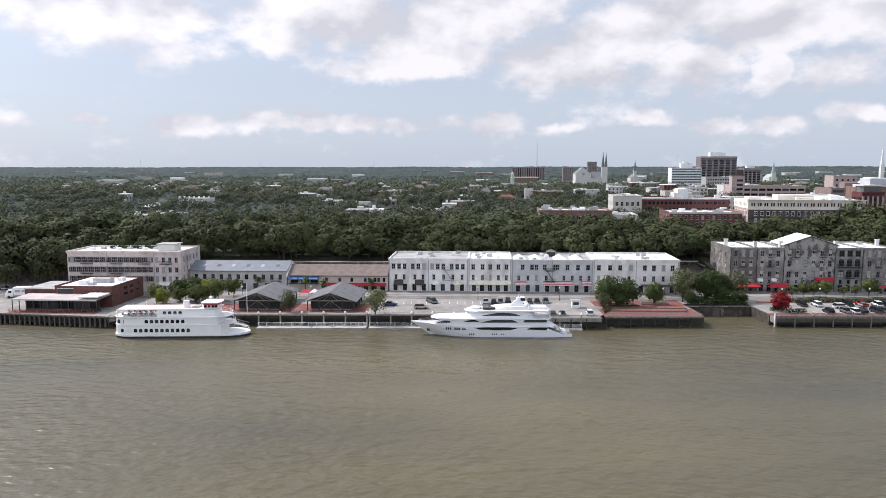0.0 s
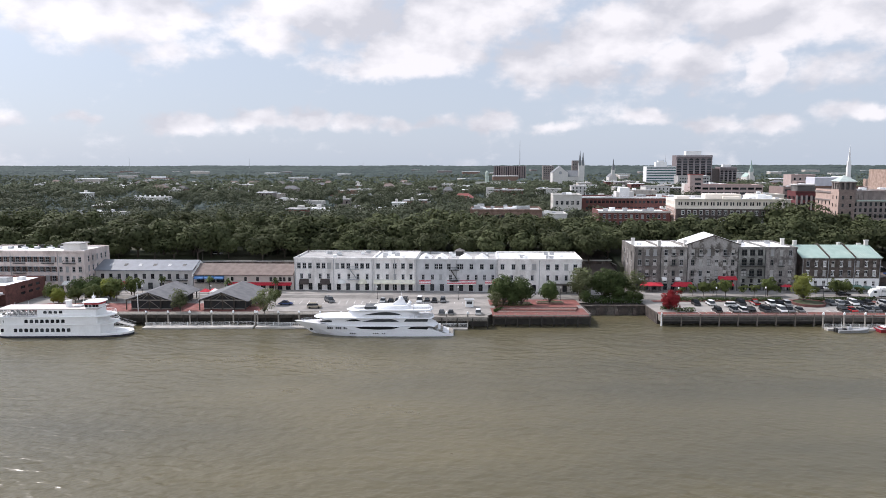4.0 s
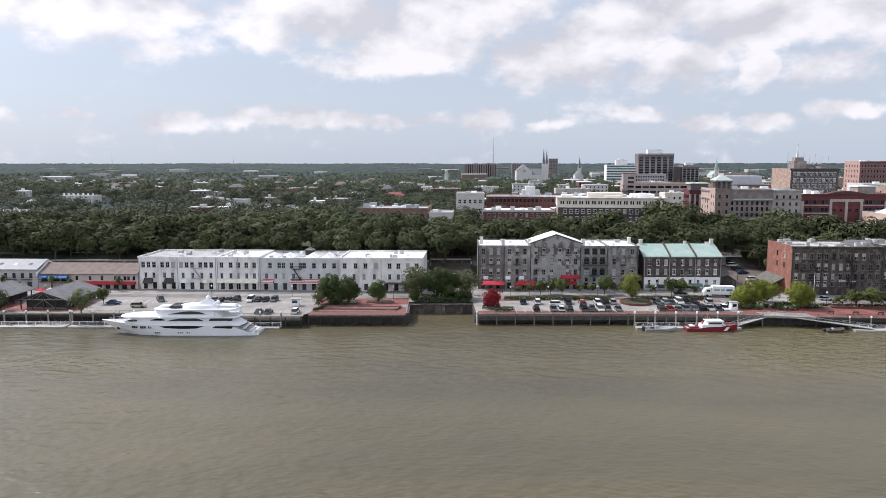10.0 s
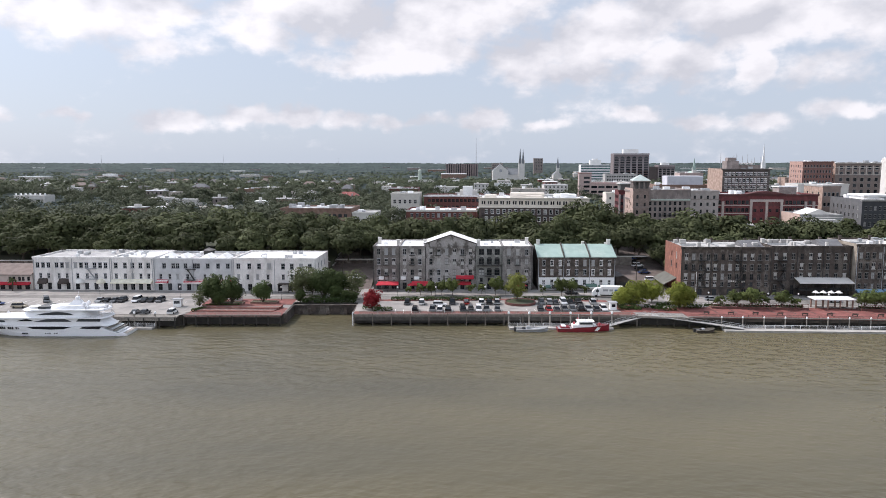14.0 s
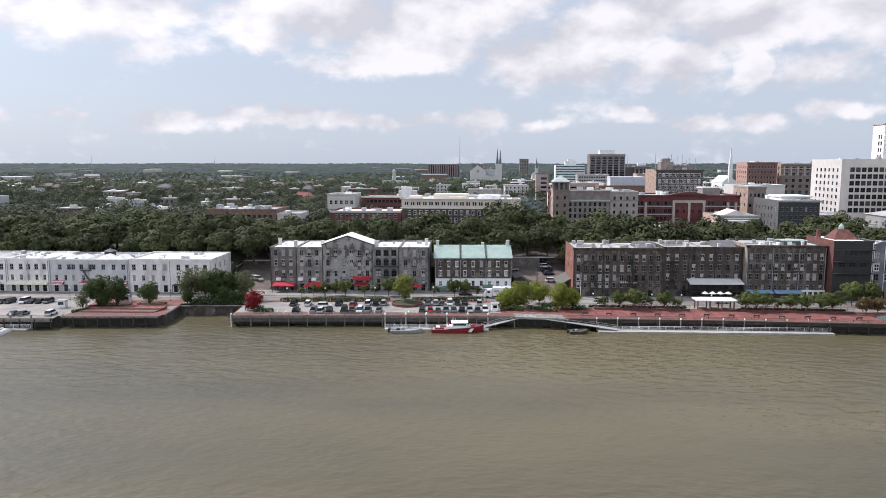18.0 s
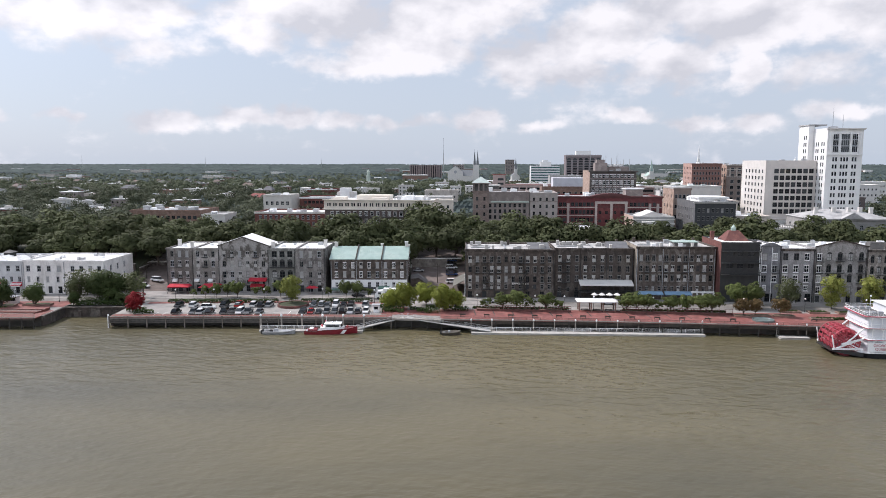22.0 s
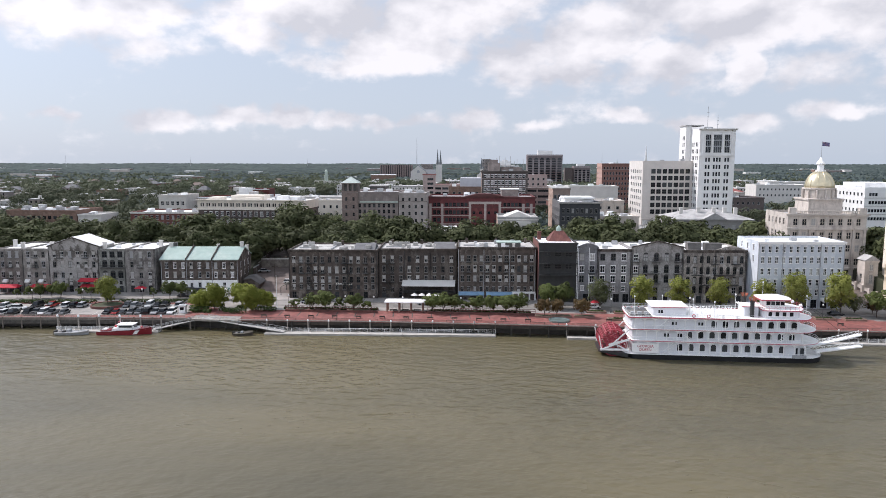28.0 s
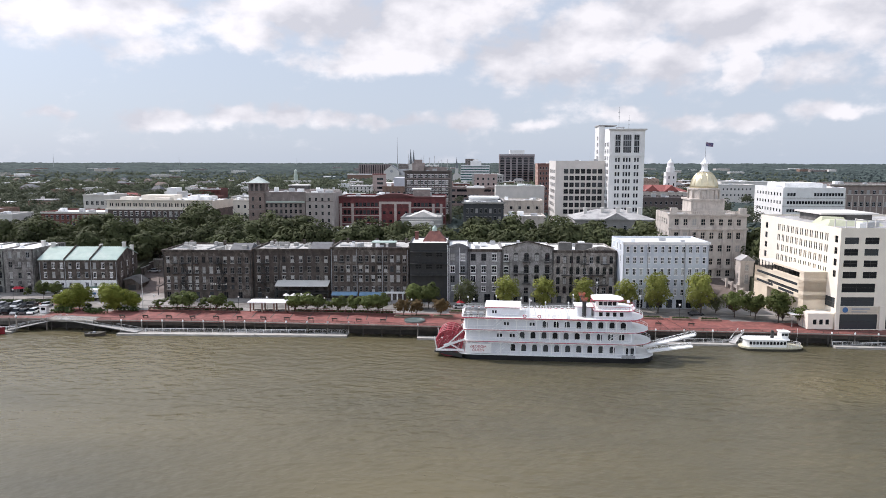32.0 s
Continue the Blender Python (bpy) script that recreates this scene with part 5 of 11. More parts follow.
# ---- the city behind ----
def block(name, label, x, y, w, d, top, wall, cols, rows, ww, wh, style="plain", side=0, roof=GRAY_ROOF, rot=-4.5, cornice=.3, z=GROUND, base=3.0, left_wall=None, head=1.6, units=5, trim=None, cat="building"):
    h = top - z
    zs = [h - head - (i + 1) * (h - head - base) / rows + ((h - head - base) / rows - wh) * .5 for i in range(rows)] if rows else []
    b = building(name, label, x, y, z, rot, w, d, h, wall, front=grid(even(w * .04, w * .96, cols), zs, ww, wh) if cols else (),
                 left=grid(even(d * .06, d * .94, side), zs, ww, wh) if side else (), style=style, roof=roof, parapet=.8, cornice=cornice, left_wall=left_wall, trim=trim, cat=cat)
    if y > 700:
        Geo().box(.1, .1, -13, w - .1, d - .1, .1).obj("plinth", wall, b)
    rng = random.Random(int(x * 7 + y))
    if units:
        roof_units(b, [(rng.uniform(1, max(1.5, w - 5)), rng.uniform(1, max(1.5, d - 4)), rng.uniform(1.5, 4), rng.uniform(1.5, 3), rng.uniform(1, 2.4)) for _ in range(units)], h - .8)
    return b


def pyramid(b, x, y, z, w, d, h, material, name="cap_roof"):
    return Geo().rings([[(x, y, z), (x + w, y, z), (x + w, y + d, z), (x, y + d, z)], [(x + w / 2 - .05, y + d / 2 - .05, z + h), (x + w / 2 + .05, y + d / 2 - .05, z + h), (x + w / 2 + .05, y + d / 2 + .05, z + h), (x + w / 2 - .05, y + d / 2 + .05, z + h)]]).obj(name, material, b)


def courses(b, w, zs, material, proud=.25, tall=.45):
    """String courses across a front."""
    for z in zs:
        Geo().box(-proud, -proud, z, w + proud, -.003, z + tall).obj("string_course", material, b)


def piers(b, xs, z0, z1, material, wide=.7, proud=.35):
    for x in xs:
        Geo().box(x - wide / 2, -proud, z0, x + wide / 2, -.003, z1).obj("pilaster", material, b)


def city():
    maroon = mat("maroon_cornice", (.105, .036, .034), (.085, .031, .03))
    # for left walls towards the sun: sunlight is put into this paler rose
    sunlit_rosy = mat("sunlit_rosy_tan", (.48, .355, .3), (.42, .31, .262), .4, .9, .2)
    copper = mat("pale_green_copper", (.45, .5, .44), (.4, .45, .4), .5, .6)
    # long cream topped hotel
    W = 53.4
    b = block("hotel", "long dark brick hotel with a cream attic and iron balconies", 150.6, 349.6, W, 26, 28.0, mat("purple_gray_brick", (.13, .1, .092), (.095, .076, .072), .5, .9, .3, c3=(.18, .135, .12), fine=1.6, grain=.5),
              17, 4, 1.5, 2.0, "sash", 7, None, rot=-8, head=.6, base=1.0, units=0, cornice=0, left_wall=sunlit_rosy)
    g = Geo()
    pairs = [x + s for x in even(.6, W - .6, 17) for s in (-.55, .55)]
    wall_face(g, (-.3, -.3, 16.0), (1, 0, 0), (0, -1, 0), W + .6, 4.2, [(x + .3, 1.2, .75, 1.7) for x in pairs], .3)
    wall_face(g, (-.3, 26.3, 16.0), (0, -1, 0), (-1, 0, 0), 26.6, 4.2, [(y, 1.2, .75, 1.7) for y in even(2, 24, 9)], .3)
    g.box(W, 0, 16.0, W + .3, 26, 20.2)
    g.obj("attic", CREAM, b)
    for x in pairs:
        Geo().box(x - .4, .05, 17.1, x + .4, .1, 19.0).obj("pane", GLASS_D, b)
    Geo().box(-.9, -.9, 15.6, W + .6, -.31, 16.1).obj("string_course", CREAM, b)
    Geo().box(-1.0, -1.0, 20.2, W + .7, .2, 20.6).obj("cornice", CREAM, b)
    Geo().box(.2, .2, 19.6, W - .2, 25.8, 19.9).obj("roof", WHITE_ROOF, b)
    piers(b, even(-.6, W + .6, 18), 16.1, 20.2, CREAM, .4, .5)
    for x0, x1, y0, y1, z1 in ((15, 32, 5, 14, 22.6), (23, 31, 3, 6, 21.6), (2, 8, 8, 16, 21.4), (37, 48, 9, 20, 21.8), (40, 44, 6, 9, 22.6)):
        Geo().bevel_box(x0, y0, 19.9, x1, y1, z1, .2).obj("roof_house", CREAM if x0 < 37 else WHITE_ROOF, b)
    roof_units(b, [(34, 4, 1.4, 1.2, 1.1), (36, 5, 1.0, 1.0, .9), (50, 10, 1.6, 1.2, 1), (11, 18, 1.8, 1.4, 1.2), (33.5, 16, 2, 2, 1.4)], 19.9)
    for i, x in enumerate(even(.6, W - .6, 17)):
        balcony(b, x, 11.9, 2.3)
        if i % 3 == 1:
            balcony(b, x, 8.2, 2.3)
    # red brick offices east of the hotel
    b = block("office_building", "red brick office block with ribbon windows and a white roof edge", 122.5, 441, 54, 26, 29.2, RED_BRICK, 20, 3, 1.7, 1.7, "dark", 7, GRAY_ROOF, head=1.2, base=4, units=9, trim=WHITE_PAINT, cornice=.6)
    Geo().box(22, 6, 16.4, 33, 16, 20.2).obj("roof_house", PALE_WALL, b)
    Geo().box(24, 5, 16.4, 30, 14, 22.6).obj("roof_house", WHITE_ROOF, b)
    b = block("office_building", "low red brick wing with a white roof beside the long hotel", 114.2, 357, 35.5, 24, 26.0, RED_BRICK, 12, 3, 1.3, 1.7, "gray", 6, WHITE_ROOF, head=1.2, base=3, units=7, cornice=.4, trim=PALE_WALL)
    b = block("office_building", "white office house with round arched windows", 102.6, 428, 17, 20, 31.2, mat("cream_gray_stucco", (.6, .57, .52), (.54, .51, .465), .4, .85, .2), 5, 2, 1.7, 2.4, "arch", 4, WHITE_ROOF, head=2.4, base=6, units=3)
    b = block("office_building", "low brown office with a wide pale gravel roof", 49.5, 362.6, 36.5, 26, 26.6, BROWN_BRICK, 12, 2, 1.8, 1.7, "dark", 5, GRAY_ROOF, base=4, units=16)
    block("office_building", "low white walled annexe with a flat roof", 86.6, 360, 12, 18, 24.6, PALE_WALL, 3, 1, 1.6, 1.6, "dark", 2, GRAY_ROOF, base=6, units=2)
    # red striped house behind the belvedere
    b = block("office_building", "tall red house with pale pink piers and a dark penthouse", 231.4, 392, 11.4, 12, 34.4, CRIMSON, 4, 5, 1.3, 2.0, "dark", 6, GRAY_ROOF, base=2, head=2, units=1, trim=maroon, cornice=.5)
    pale = mat("rosy_limestone", (.42, .36, .33), (.36, .31, .285), .5, .85, .3)
    piers(b, (.5, 3.1, 5.7, 8.3, 10.9), 0, 20, pale, 1.0)
    Geo().box(1, 1, 21.6, 10.4, 10, 25.6).obj("penthouse", DARK_ROOF, b)
    Geo().box(.4, .4, 25.6, 11, 10.6, 26.2).obj("penthouse_roof", PALE_WALL, b)
    # tan masonry houses and the belvedere tower
    b = block("office_building", "tan masonry exchange house with a green copper cornice", 224.8, 336.2, 25.4, 27, 37, TAN_STONE, 10, 6, 1.15, 1.8, "dark", 6, GRAY_ROOF, base=3, head=5.2, units=4, left_wall=sunlit_rosy, trim=TAN_STONE)
    Geo().box(7, -.9, 19.8, 25.4, 0, 20.5).obj("string_course", copper, b)
    courses(b, 25.3, (4.2, 8.8), TAN_STONE)
    piers(b, even(7, 25.4, 8), 20.6, 24, TAN_STONE, .35, .2)
    Geo().box(-.5, -.2, 23.4, -.003, 27, 24.2).box(-.4, 0, 19.6, -.003, 27, 20.2).obj("side_course", TAN_STONE, b)
    for u in (13.4, 16, 18.6):
        for z in (9.4, 13.0):
            balcony(b, u, z, 2)
    b = block("office_building", "pale tan masonry wing with small windows", 250.4, 334.4, 13.2, 24, 36.6, mat("pale_tan_masonry", (.36, .32, .297), (.3, .268, .25), .4, .9, .3, c3=(.4, .36, .335), fine=.8, grain=.35), 4, 6, 1.0, 1.6, "dark", 0, GRAY_ROOF, base=3, units=4)
    courses(b, 13.2, (20.2,), TAN_STONE)
    b = block("tower", "square brick belvedere tower with a pyramid roof", 223.2, 335.4, 7.6, 8, 37.4, mat("gray_rose_brick", (.25, .19, .165), (.2, .155, .135), .6, .9, .4, fine=1.6, grain=.4), 2, 5, 1.0, 1.7, "dark", 2, None, base=5, head=2, units=0, cat="tower", left_wall=sunlit_rosy)
    g = Geo()
    for u in (0.1, 2.4, 4.7, 6.7):
        for v in (0.1, 7.2):
            g.box(u, v, 25.4, u + .8, v + .7, 28.6)
        g.box(.1, u, 25.4, .8, u + .8, 28.6).box(6.8, u, 25.4, 7.5, u + .8, 28.6)
    g.box(-.3, -.3, 28.6, 7.9, 8.3, 29.2)
    g.obj("belvedere", TAN_STONE, b)
    Geo().box(1, 1, 25, 6.6, 7, 28.6).obj("lantern_room", DARK_ROOF, b)
    courses(b, 7.6, (16.4, 24.6), TAN_STONE)
    pyramid(b, -.5, -.5, 29.2, 8.6, 9, 2.9, mat("pale_tower_roof", (.42, .48, .45), (.37, .42, .39), .5, .7))
    # long red facade with pilasters
    b = block("office_building", "long red office building with pale pilasters and a gable", 264.8, 348, 53, 26, 34.2, CRIMSON, 0, 0, 1, 1, roof=GRAY_ROOF, units=9, cornice=.6, trim=maroon, rot=-3.4)
    piers(b, (.9, 6.8, 20.6, 28.2, 35.4, 47.1, 51), 2, 18.6, pale, 1.2, .5)
    Geo().box(20, -.55, 18.4, 36.1, -.003, 19.6).obj("lintel", pale, b)
    for z in (16.4, 12.4, 8.2):
        Geo().box(36.1, -.3, z, 53, -.003, z + .5).obj("string_course", pale, b)
        Geo().box(1.5, -.3, z, 20, -.003, z + .5).obj("string_course", pale, b)
    for x0, x1, n in ((2, 6, 2), (8, 19.6, 6), (37, 46.4, 5), (48, 50.4, 1)):
        for x in even(x0, x1, n):
            for z in (17.2, 13.4, 9.6, 5.6):
                child("window", window_meshes(1.5, 1.9, "dark")[0], b, pose(x, -.22, z))
    for x in (22.6, 25.8, 30, 33.4):
        for z in (13.4, 9.2, 5.2):
            child("window", window_meshes(1.4, 1.4, "dark")[0], b, pose(x, -.22, z))
        Geo().box(x - 1.4, -.2, 16.4, x + 1.4, -.02, 17.6).obj("panel", maroon, b)
    arc = [(18 + 19.5 * j / 10, 22.2 + 1.5 * math.sin(math.pi * j / 10)) for j in range(11)]
    Geo().rings([[(u, yy, 21.6) for u, z in arc] + [(u, yy, z) for u, z in reversed(arc)] for yy in (-.6, 4)]).obj("gable", maroon, b)
    Geo().bevel_box(36.5, 6, 21.4, 45, 14, 25.4, .2).obj("penthouse", TAN_STONE, b)
    Geo().box(36, 5.5, 25.4, 45.5, 14.5, 25.9).obj("penthouse_roof", WHITE_ROOF, b)
    # low shops and classical bank in front
    b = block("shop", "low rose coloured shop with a pale roof", 262, 322, 18, 14, 19.6, mat("rose_render", (.3, .225, .2)), 7, 1, 1.3, 2.2, "gray", 2, WHITE_ROOF, base=1.4)
    Geo().box(7.6, 1, 7.4, 15.5, 9, 9.2).obj("roof_house", WHITE_ROOF, b)
    b = block("shop", "low white shop with red awnings", 281.4, 318, 15, 14, 18.6, PALE_WALL, 4, 1, 1.6, 1.7, "gray", 0, WHITE_ROOF, base=2)
    for u in (6, 9.4, 12.6):
        awning(b, u - 1.2, u + 1.2, 5.0, 1.2, .8, RED_CLOTH)
    b = block("bank", "grey classical bank with a columned porch", 296.4, 320, 18.4, 22, 26.2, mat("gray_limestone", (.36, .36, .35), (.29, .29, .285), .4, .9, .2), 5, 1, 1.4, 3, "gray", 4, GRAY_ROOF, base=4, head=4, left_wall=sunlit_rosy)
    g = Geo()
    for i in range(4):
        g.tube((5 + i * 2.8, -2.2, 2), (5 + i * 2.8, -2.2, 10.4), .6, .5, 10)
    g.box(3.6, -3, 10.4, 15, 0, 12).box(3.6, -3, 0, 15, 0, 2)
    g.obj("portico", PALE_WALL, b)
    Geo().rings([[(3, yy, 13.8), (16, yy, 13.8), (9.5, yy, 16.4)] for yy in (3, 16)]).obj("skylight_roof", PALE_WALL, b)
    courses(b, 18.4, (10.6, 12.6), PALE_WALL, .4)
    # slate blue office
    b = block("office_building", "slate blue office block with a white roof deck", 325.2, 321, 18.6, 30, 33, SLATE_WALL, 8, 4, 1.15, 1.9, "worn", 7, WHITE_ROOF, base=4, head=2.4, left_wall=mat("slate_side_wall", (.125, .125, .128), (.1, .1, .103), .4, .85, .2), units=6, rot=-4, trim=CONCRETE, cornice=.9)
    Geo().box(3, 5, 20.2, 16, 18, 22.6).obj("roof_house", WHITE_ROOF, b)
    Geo().box(2.4, 3.4, 22.2, 16.6, 19, 22.9).obj("roof_shade", WHITE_ROOF, b)
    roof_units(b, [(2 + i * 2.4, 1.4, 1.3, 1.2, 1.0) for i in range(6)], 20.2)
    # brown office block with rooftop plant
    # left wall much paler than the front: the low sunlight is in its brick colour
    b = block("office_building", "dark brown office block with banded windows and rooftop tanks", 296.4, 409.5, 26.8, 28, 46, mat("dark_olive_brick", (.12, .105, .095), (.09, .08, .074), .4, .9, .2), 12, 8, 1.5, 2.2, "sash", 0, GRAY_ROOF, base=5, left_wall=mat("tan_brick_and_sunlit_side", (.44, .32, .26), (.3, .21, .165), .5, .9, .3), units=6, cornice=.9)
    courses(b, 26.8, (8, 16, 24.2, 29.4), TAN_STONE, .2, .35)
    Geo().box(4, 6, 33, 11, 14, 38.4).box(11.4, 8, 33, 24, 14, 36).box(5, 7, 38.4, 9.6, 12, 40.4).obj("roof_house", TAN_STONE, b)
    for u in (1.4, 4.4, 6, 7.4, 9, 10.6, 14, 17, 19.4, 21, 24.6):
        Geo().tube((u, 9, 33), (u, 9, 38.6 + (u * 7 % 5)), .13, n=5).obj("mast", STEEL, b)
    for u in (12.6, 15.4, 18.2):
        Geo().lathe([(.1, 0), (1.2, .5), (1.5, 1.2)], 10, (u, 7, 36.2)).obj("dish", WHITE_PAINT, b)
    # pale plant box behind the red front
    b = block("office_building", "brown office house with a white lavender plant room on its roof", 280, 479, 38, 18, 34.4, BROWN_BRICK, 9, 3, 1.8, 2.0, "plain", 0, GRAY_ROOF, cornice=.2, units=4)
    Geo().bevel_box(7.6, 1, 21.6, 31.4, 15, 28.2, .2).obj("plant_room", mat("lavender_panel", (.56, .56, .6), (.5, .5, .54), .3, .7, .1), b)
    # red brick tower and neighbour
    # the left side is a lit copy of the rose brick, brightened by colour
    b = block("tower", "red brick office tower", 389.4, 497, 20.6, 22, 50, mat("rose_brick", (.23, .12, .1), (.19, .1, .086), .5, .9, .3), 9, 9, 1.15, 2.0, "plain", 5, GRAY_ROOF, base=4, units=5, cat="tower", cornice=.5, left_wall=mat("sunlit_pink_brick", (.45, .29, .24), (.4, .25, .21), .5, .9, .3))
    courses(b, 20.6, (4.5, 33.6), TAN_STONE, .2)
    b = block("tower", "tan stone office tower with a heavy cornice", 418.6, 507, 43, 24, 49.2, mat("gray_tan_stone", (.25, .2, .175), (.2, .16, .14), .4, .9, .2), 8, 7, 2.4, 2.6, "plain", 4, GRAY_ROOF, base=6, units=8, left_wall=mat("tan_brick_and_sunlit_side", (.44, .32, .26)), cat="tower", cornice=1.0, trim=LIMESTONE)
    courses(b, 43, (10.4, 28.6, 33.4), LIMESTONE, .3)
    piers(b, even(0, 43, 9), 28.6, 35, LIMESTONE, .7)
    b = block("office_building", "narrow tan brick office house with tall bays", 329.6, 362.5, 9, 22, 37.6, mat("brown_tan_brick", (.26, .2, .17), (.21, .165, .14), .5, .9, .3), 4, 3, 1.4, 2, "plain", 3, GRAY_ROOF, base=8, units=3, left_wall=mat("tan_brick_and_sunlit_side", (.44, .32, .26)))
    Geo().box(-.2, -.2, 25.2, 9.2, 22, 26.0).obj("cornice", CONCRETE, b)
    # low houses between the slate block and the white tower
    b = block("shop", "low pale stone bank with a balustraded terrace", 345.4, 332, 20, 18, 25.6, LIMESTONE, 2, 1, 2.6, 3.0, "dark", 2, WHITE_ROOF, base=3, units=5)
    g = Geo().box(19.9, -4, 0, 30, 10, 8.4)
    for i in range(12):
        g.box(20.2 + i * .8, -3.9, 8.4, 20.5 + i * .8, -3.6, 9.4)
    g.box(19.9, -4.1, 9.4, 30, -3.5, 9.7).obj("terrace", PALE_WALL, b)
    block("office_building", "white stepped office house with a pale green roof", 352, 430, 30, 20, 36.5, PALE_WALL, 0, 0, 1, 1, roof=mat("pale_green_roof", (.5, .58, .52)), units=2)
    block("office_building", "pale grey flat roofed house", 348, 388, 26, 20, 30, LIMESTONE, 5, 2, 1.6, 1.8, "plain", 0, WHITE_ROOF, base=6, units=4)
    # white seven storey block
    # same concrete twice: front toned for shade, left side for sun
    b = block("tower", "pale seven storey office block with a grid of dark square windows", 374.9, 357.4, 25.4, 34, 51.9, mat("warm_concrete", (.6, .555, .515), (.55, .51, .475), .3, .8, .2), 0, 0, 1, 1, roof=GRAY_ROOF, cornice=0, units=3, cat="tower", rot=-5, left_wall=mat("sunlit_concrete", (.62, .585, .55), (.57, .54, .505), .3, .8, .2))
    wm = window_meshes(2.2, 2.3, "dark")[0]
    ws = window_meshes(1.5, 1.9, "plain")[0]
    for j in range(7):
        for i in range(7):
            child("window", wm, b, pose(5.4 + i * 2.88, -.22, 33.4 - j * 3.45))
        for i in range(6):
            child("window", ws, b, pose(-.22, 4 + i * 4.6, 33.4 - j * 3.45, 0, 0, -90))
    for i in range(24):
        Geo().box(.5 + i * .46, -1.2, 6.6, .72 + i * .46, -.8, 9.6).obj("louvre", WHITE_PAINT, b)
    Geo().box(0, -1.3, 9.6, 12, -.02, 10.1).box(0, -.7, 0, 12, -.02, 9.6).obj("louvre_screen", LIMESTONE, b)
    # white tower
    b = block("tower", "tall white office tower with three dark window bays on top", 399.4, 346, 17.4, 26, 67.8, WHITE_TILE, 0, 0, 1, 1, roof=GRAY_ROOF, cornice=.8, units=2, trim=PALE_WALL, cat="tower", rot=-4)
    wn = window_meshes(.95, 2.1, "plain")[0]
    for j in range(10):
        z = 39.4 - j * 3.55
        for x in (3.4, 4.8, 7.3, 8.7, 10.1, 12.8, 14.2):
            child("window", wn, b, pose(x, -.22, z))
    for x, ww in ((4.1, 2.4), (8.7, 3.8), (13.4, 2.4)):
        Geo().box(x - ww / 2, -.12, 44.0, x + ww / 2, -.02, 52.8).obj("window_bay", GLASS_D, b)
        g = Geo()
        for z in (46.8, 49.8):
            g.box(x - ww / 2, -.2, z, x + ww / 2, -.1, z + .5)
        for k in range(1, int(ww / 1.2) + 1):
            u = x - ww / 2 + ww * k / (int(ww / 1.2) + 1)
            g.box(u - .08, -.2, 44.0, u + .08, -.1, 52.8)
        g.obj("mullion", GREY_PAINT, b)
    piers(b, (1.6, 6.1, 11.3, 15.8), 43.2, 53.4, WHITE_TILE, 1.0, .5)
    Geo().box(.1, -.6, 42.4, 17.3, -.01, 43.2).obj("string_course", WHITE_TILE, b)
    for z in (3.4, 14):
        Geo().box(.1, -.3, z, 17.3, -.01, z + .4).obj("string_course", WHITE_TILE, b)
    for j in range(13):
        for y in (3, 5.2, 9, 11):
            child("window", wn, b, pose(-.22, y, 47.0 - j * 3.4, 0, 0, -90))
    st = Geo().box(-2.8, 14, 0, -.02, 25, 57.6).obj("stair_tower", WHITE_TILE, b)
    for j in range(5):
        for y in (16.5, 18.6):
            child("window", wn, st, pose(-3.02, y, 50.4 - j * 3.4, 0, 0, -90))
    Geo().box(-3.2, 13.6, 57.6, 6, 25.4, 58.2).obj("stair_tower_roof", GRAY_ROOF, b)
    for u, t in ((6, 67), (11, 63)):
        g = Geo().tube((u, 8, 54), (u, 8, t), .16, .06, 5)
        g.box(u - .5, 7.9, t - 3, u + .5, 8.1, t - 2.8).box(u - .35, 7.9, t - 5, u + .35, 8.1, t - 4.8).obj("mast", STEEL, b)
    # custom house
    b = block("custom_house", "grey granite custom house with a shallow pale hipped roof", 376, 314, 36, 26, 25.4, mat("granite", (.3, .295, .285), (.25, .245, .24), .4, .9, .2), 7, 2, 1.4, 2, "gray", 4, None, base=3, units=0, cornice=.6)
    Geo().rings([[(-.6, -.6, 13.4), (36.6, -.6, 13.4), (36.6, 26.6, 13.4), (-.6, 26.6, 13.4)], [(12, 12, 17.2), (24, 12, 17.2), (24, 14, 17.2), (12, 14, 17.2)]]).obj("hip_roof", GRAY_ROOF, b)
    Geo().rings([[(13, yy, 13.4), (24, yy, 13.4), (18.5, yy, 16.4)] for yy in (-1, 12)]).obj("pediment", GRAY_ROOF, b)
    for u in (5, 13, 20, 25, 30):
        chimney(b, u, 8, 14.6, 3.4, 1.6, 1.2, PALE_WALL)
    # dark arcaded towers far off, and their neighbours
    def arcade(label, x, y, w, top, n):
        b = block("tower", label, x, y, w, 30, top, mat("lavender_brown_concrete", (.2, .165, .168), (.165, .138, .14), .3, .9, .2), 0, 0, 1, 1, roof=GRAY_ROOF, cornice=0, units=0, cat="tower")
        h = top - GROUND
        fin = mat("pale_lavender_concrete", (.36, .32, .32), (.31, .275, .275), .3, .9, .2)
        for i in range(n):
            u = w * (i + .5) / n
            g = Geo()
            arc = [(u + w / n * .36 * math.cos(math.pi * j / 8), h - 9 + w / n * .36 * math.sin(math.pi * j / 8)) for j in range(9)]
            g.rings([[(a, yy, c) for a, c in arc] for yy in (-.1, .4)])
            g.obj("arch_window", GLASS_D, b)
            for k in range(9):
                Geo().box(u - w / n * .36, -.1, h - 13 - k * 4.2, u + w / n * .36, .3, h - 10.4 - k * 4.2).obj("window", GLASS_D, b)
            for s in (-.42, .42):
                Geo().box(u + w / n * s - .5, -.7, 2, u + w / n * s + .5, -.01, h - 9).obj("fin", fin, b)
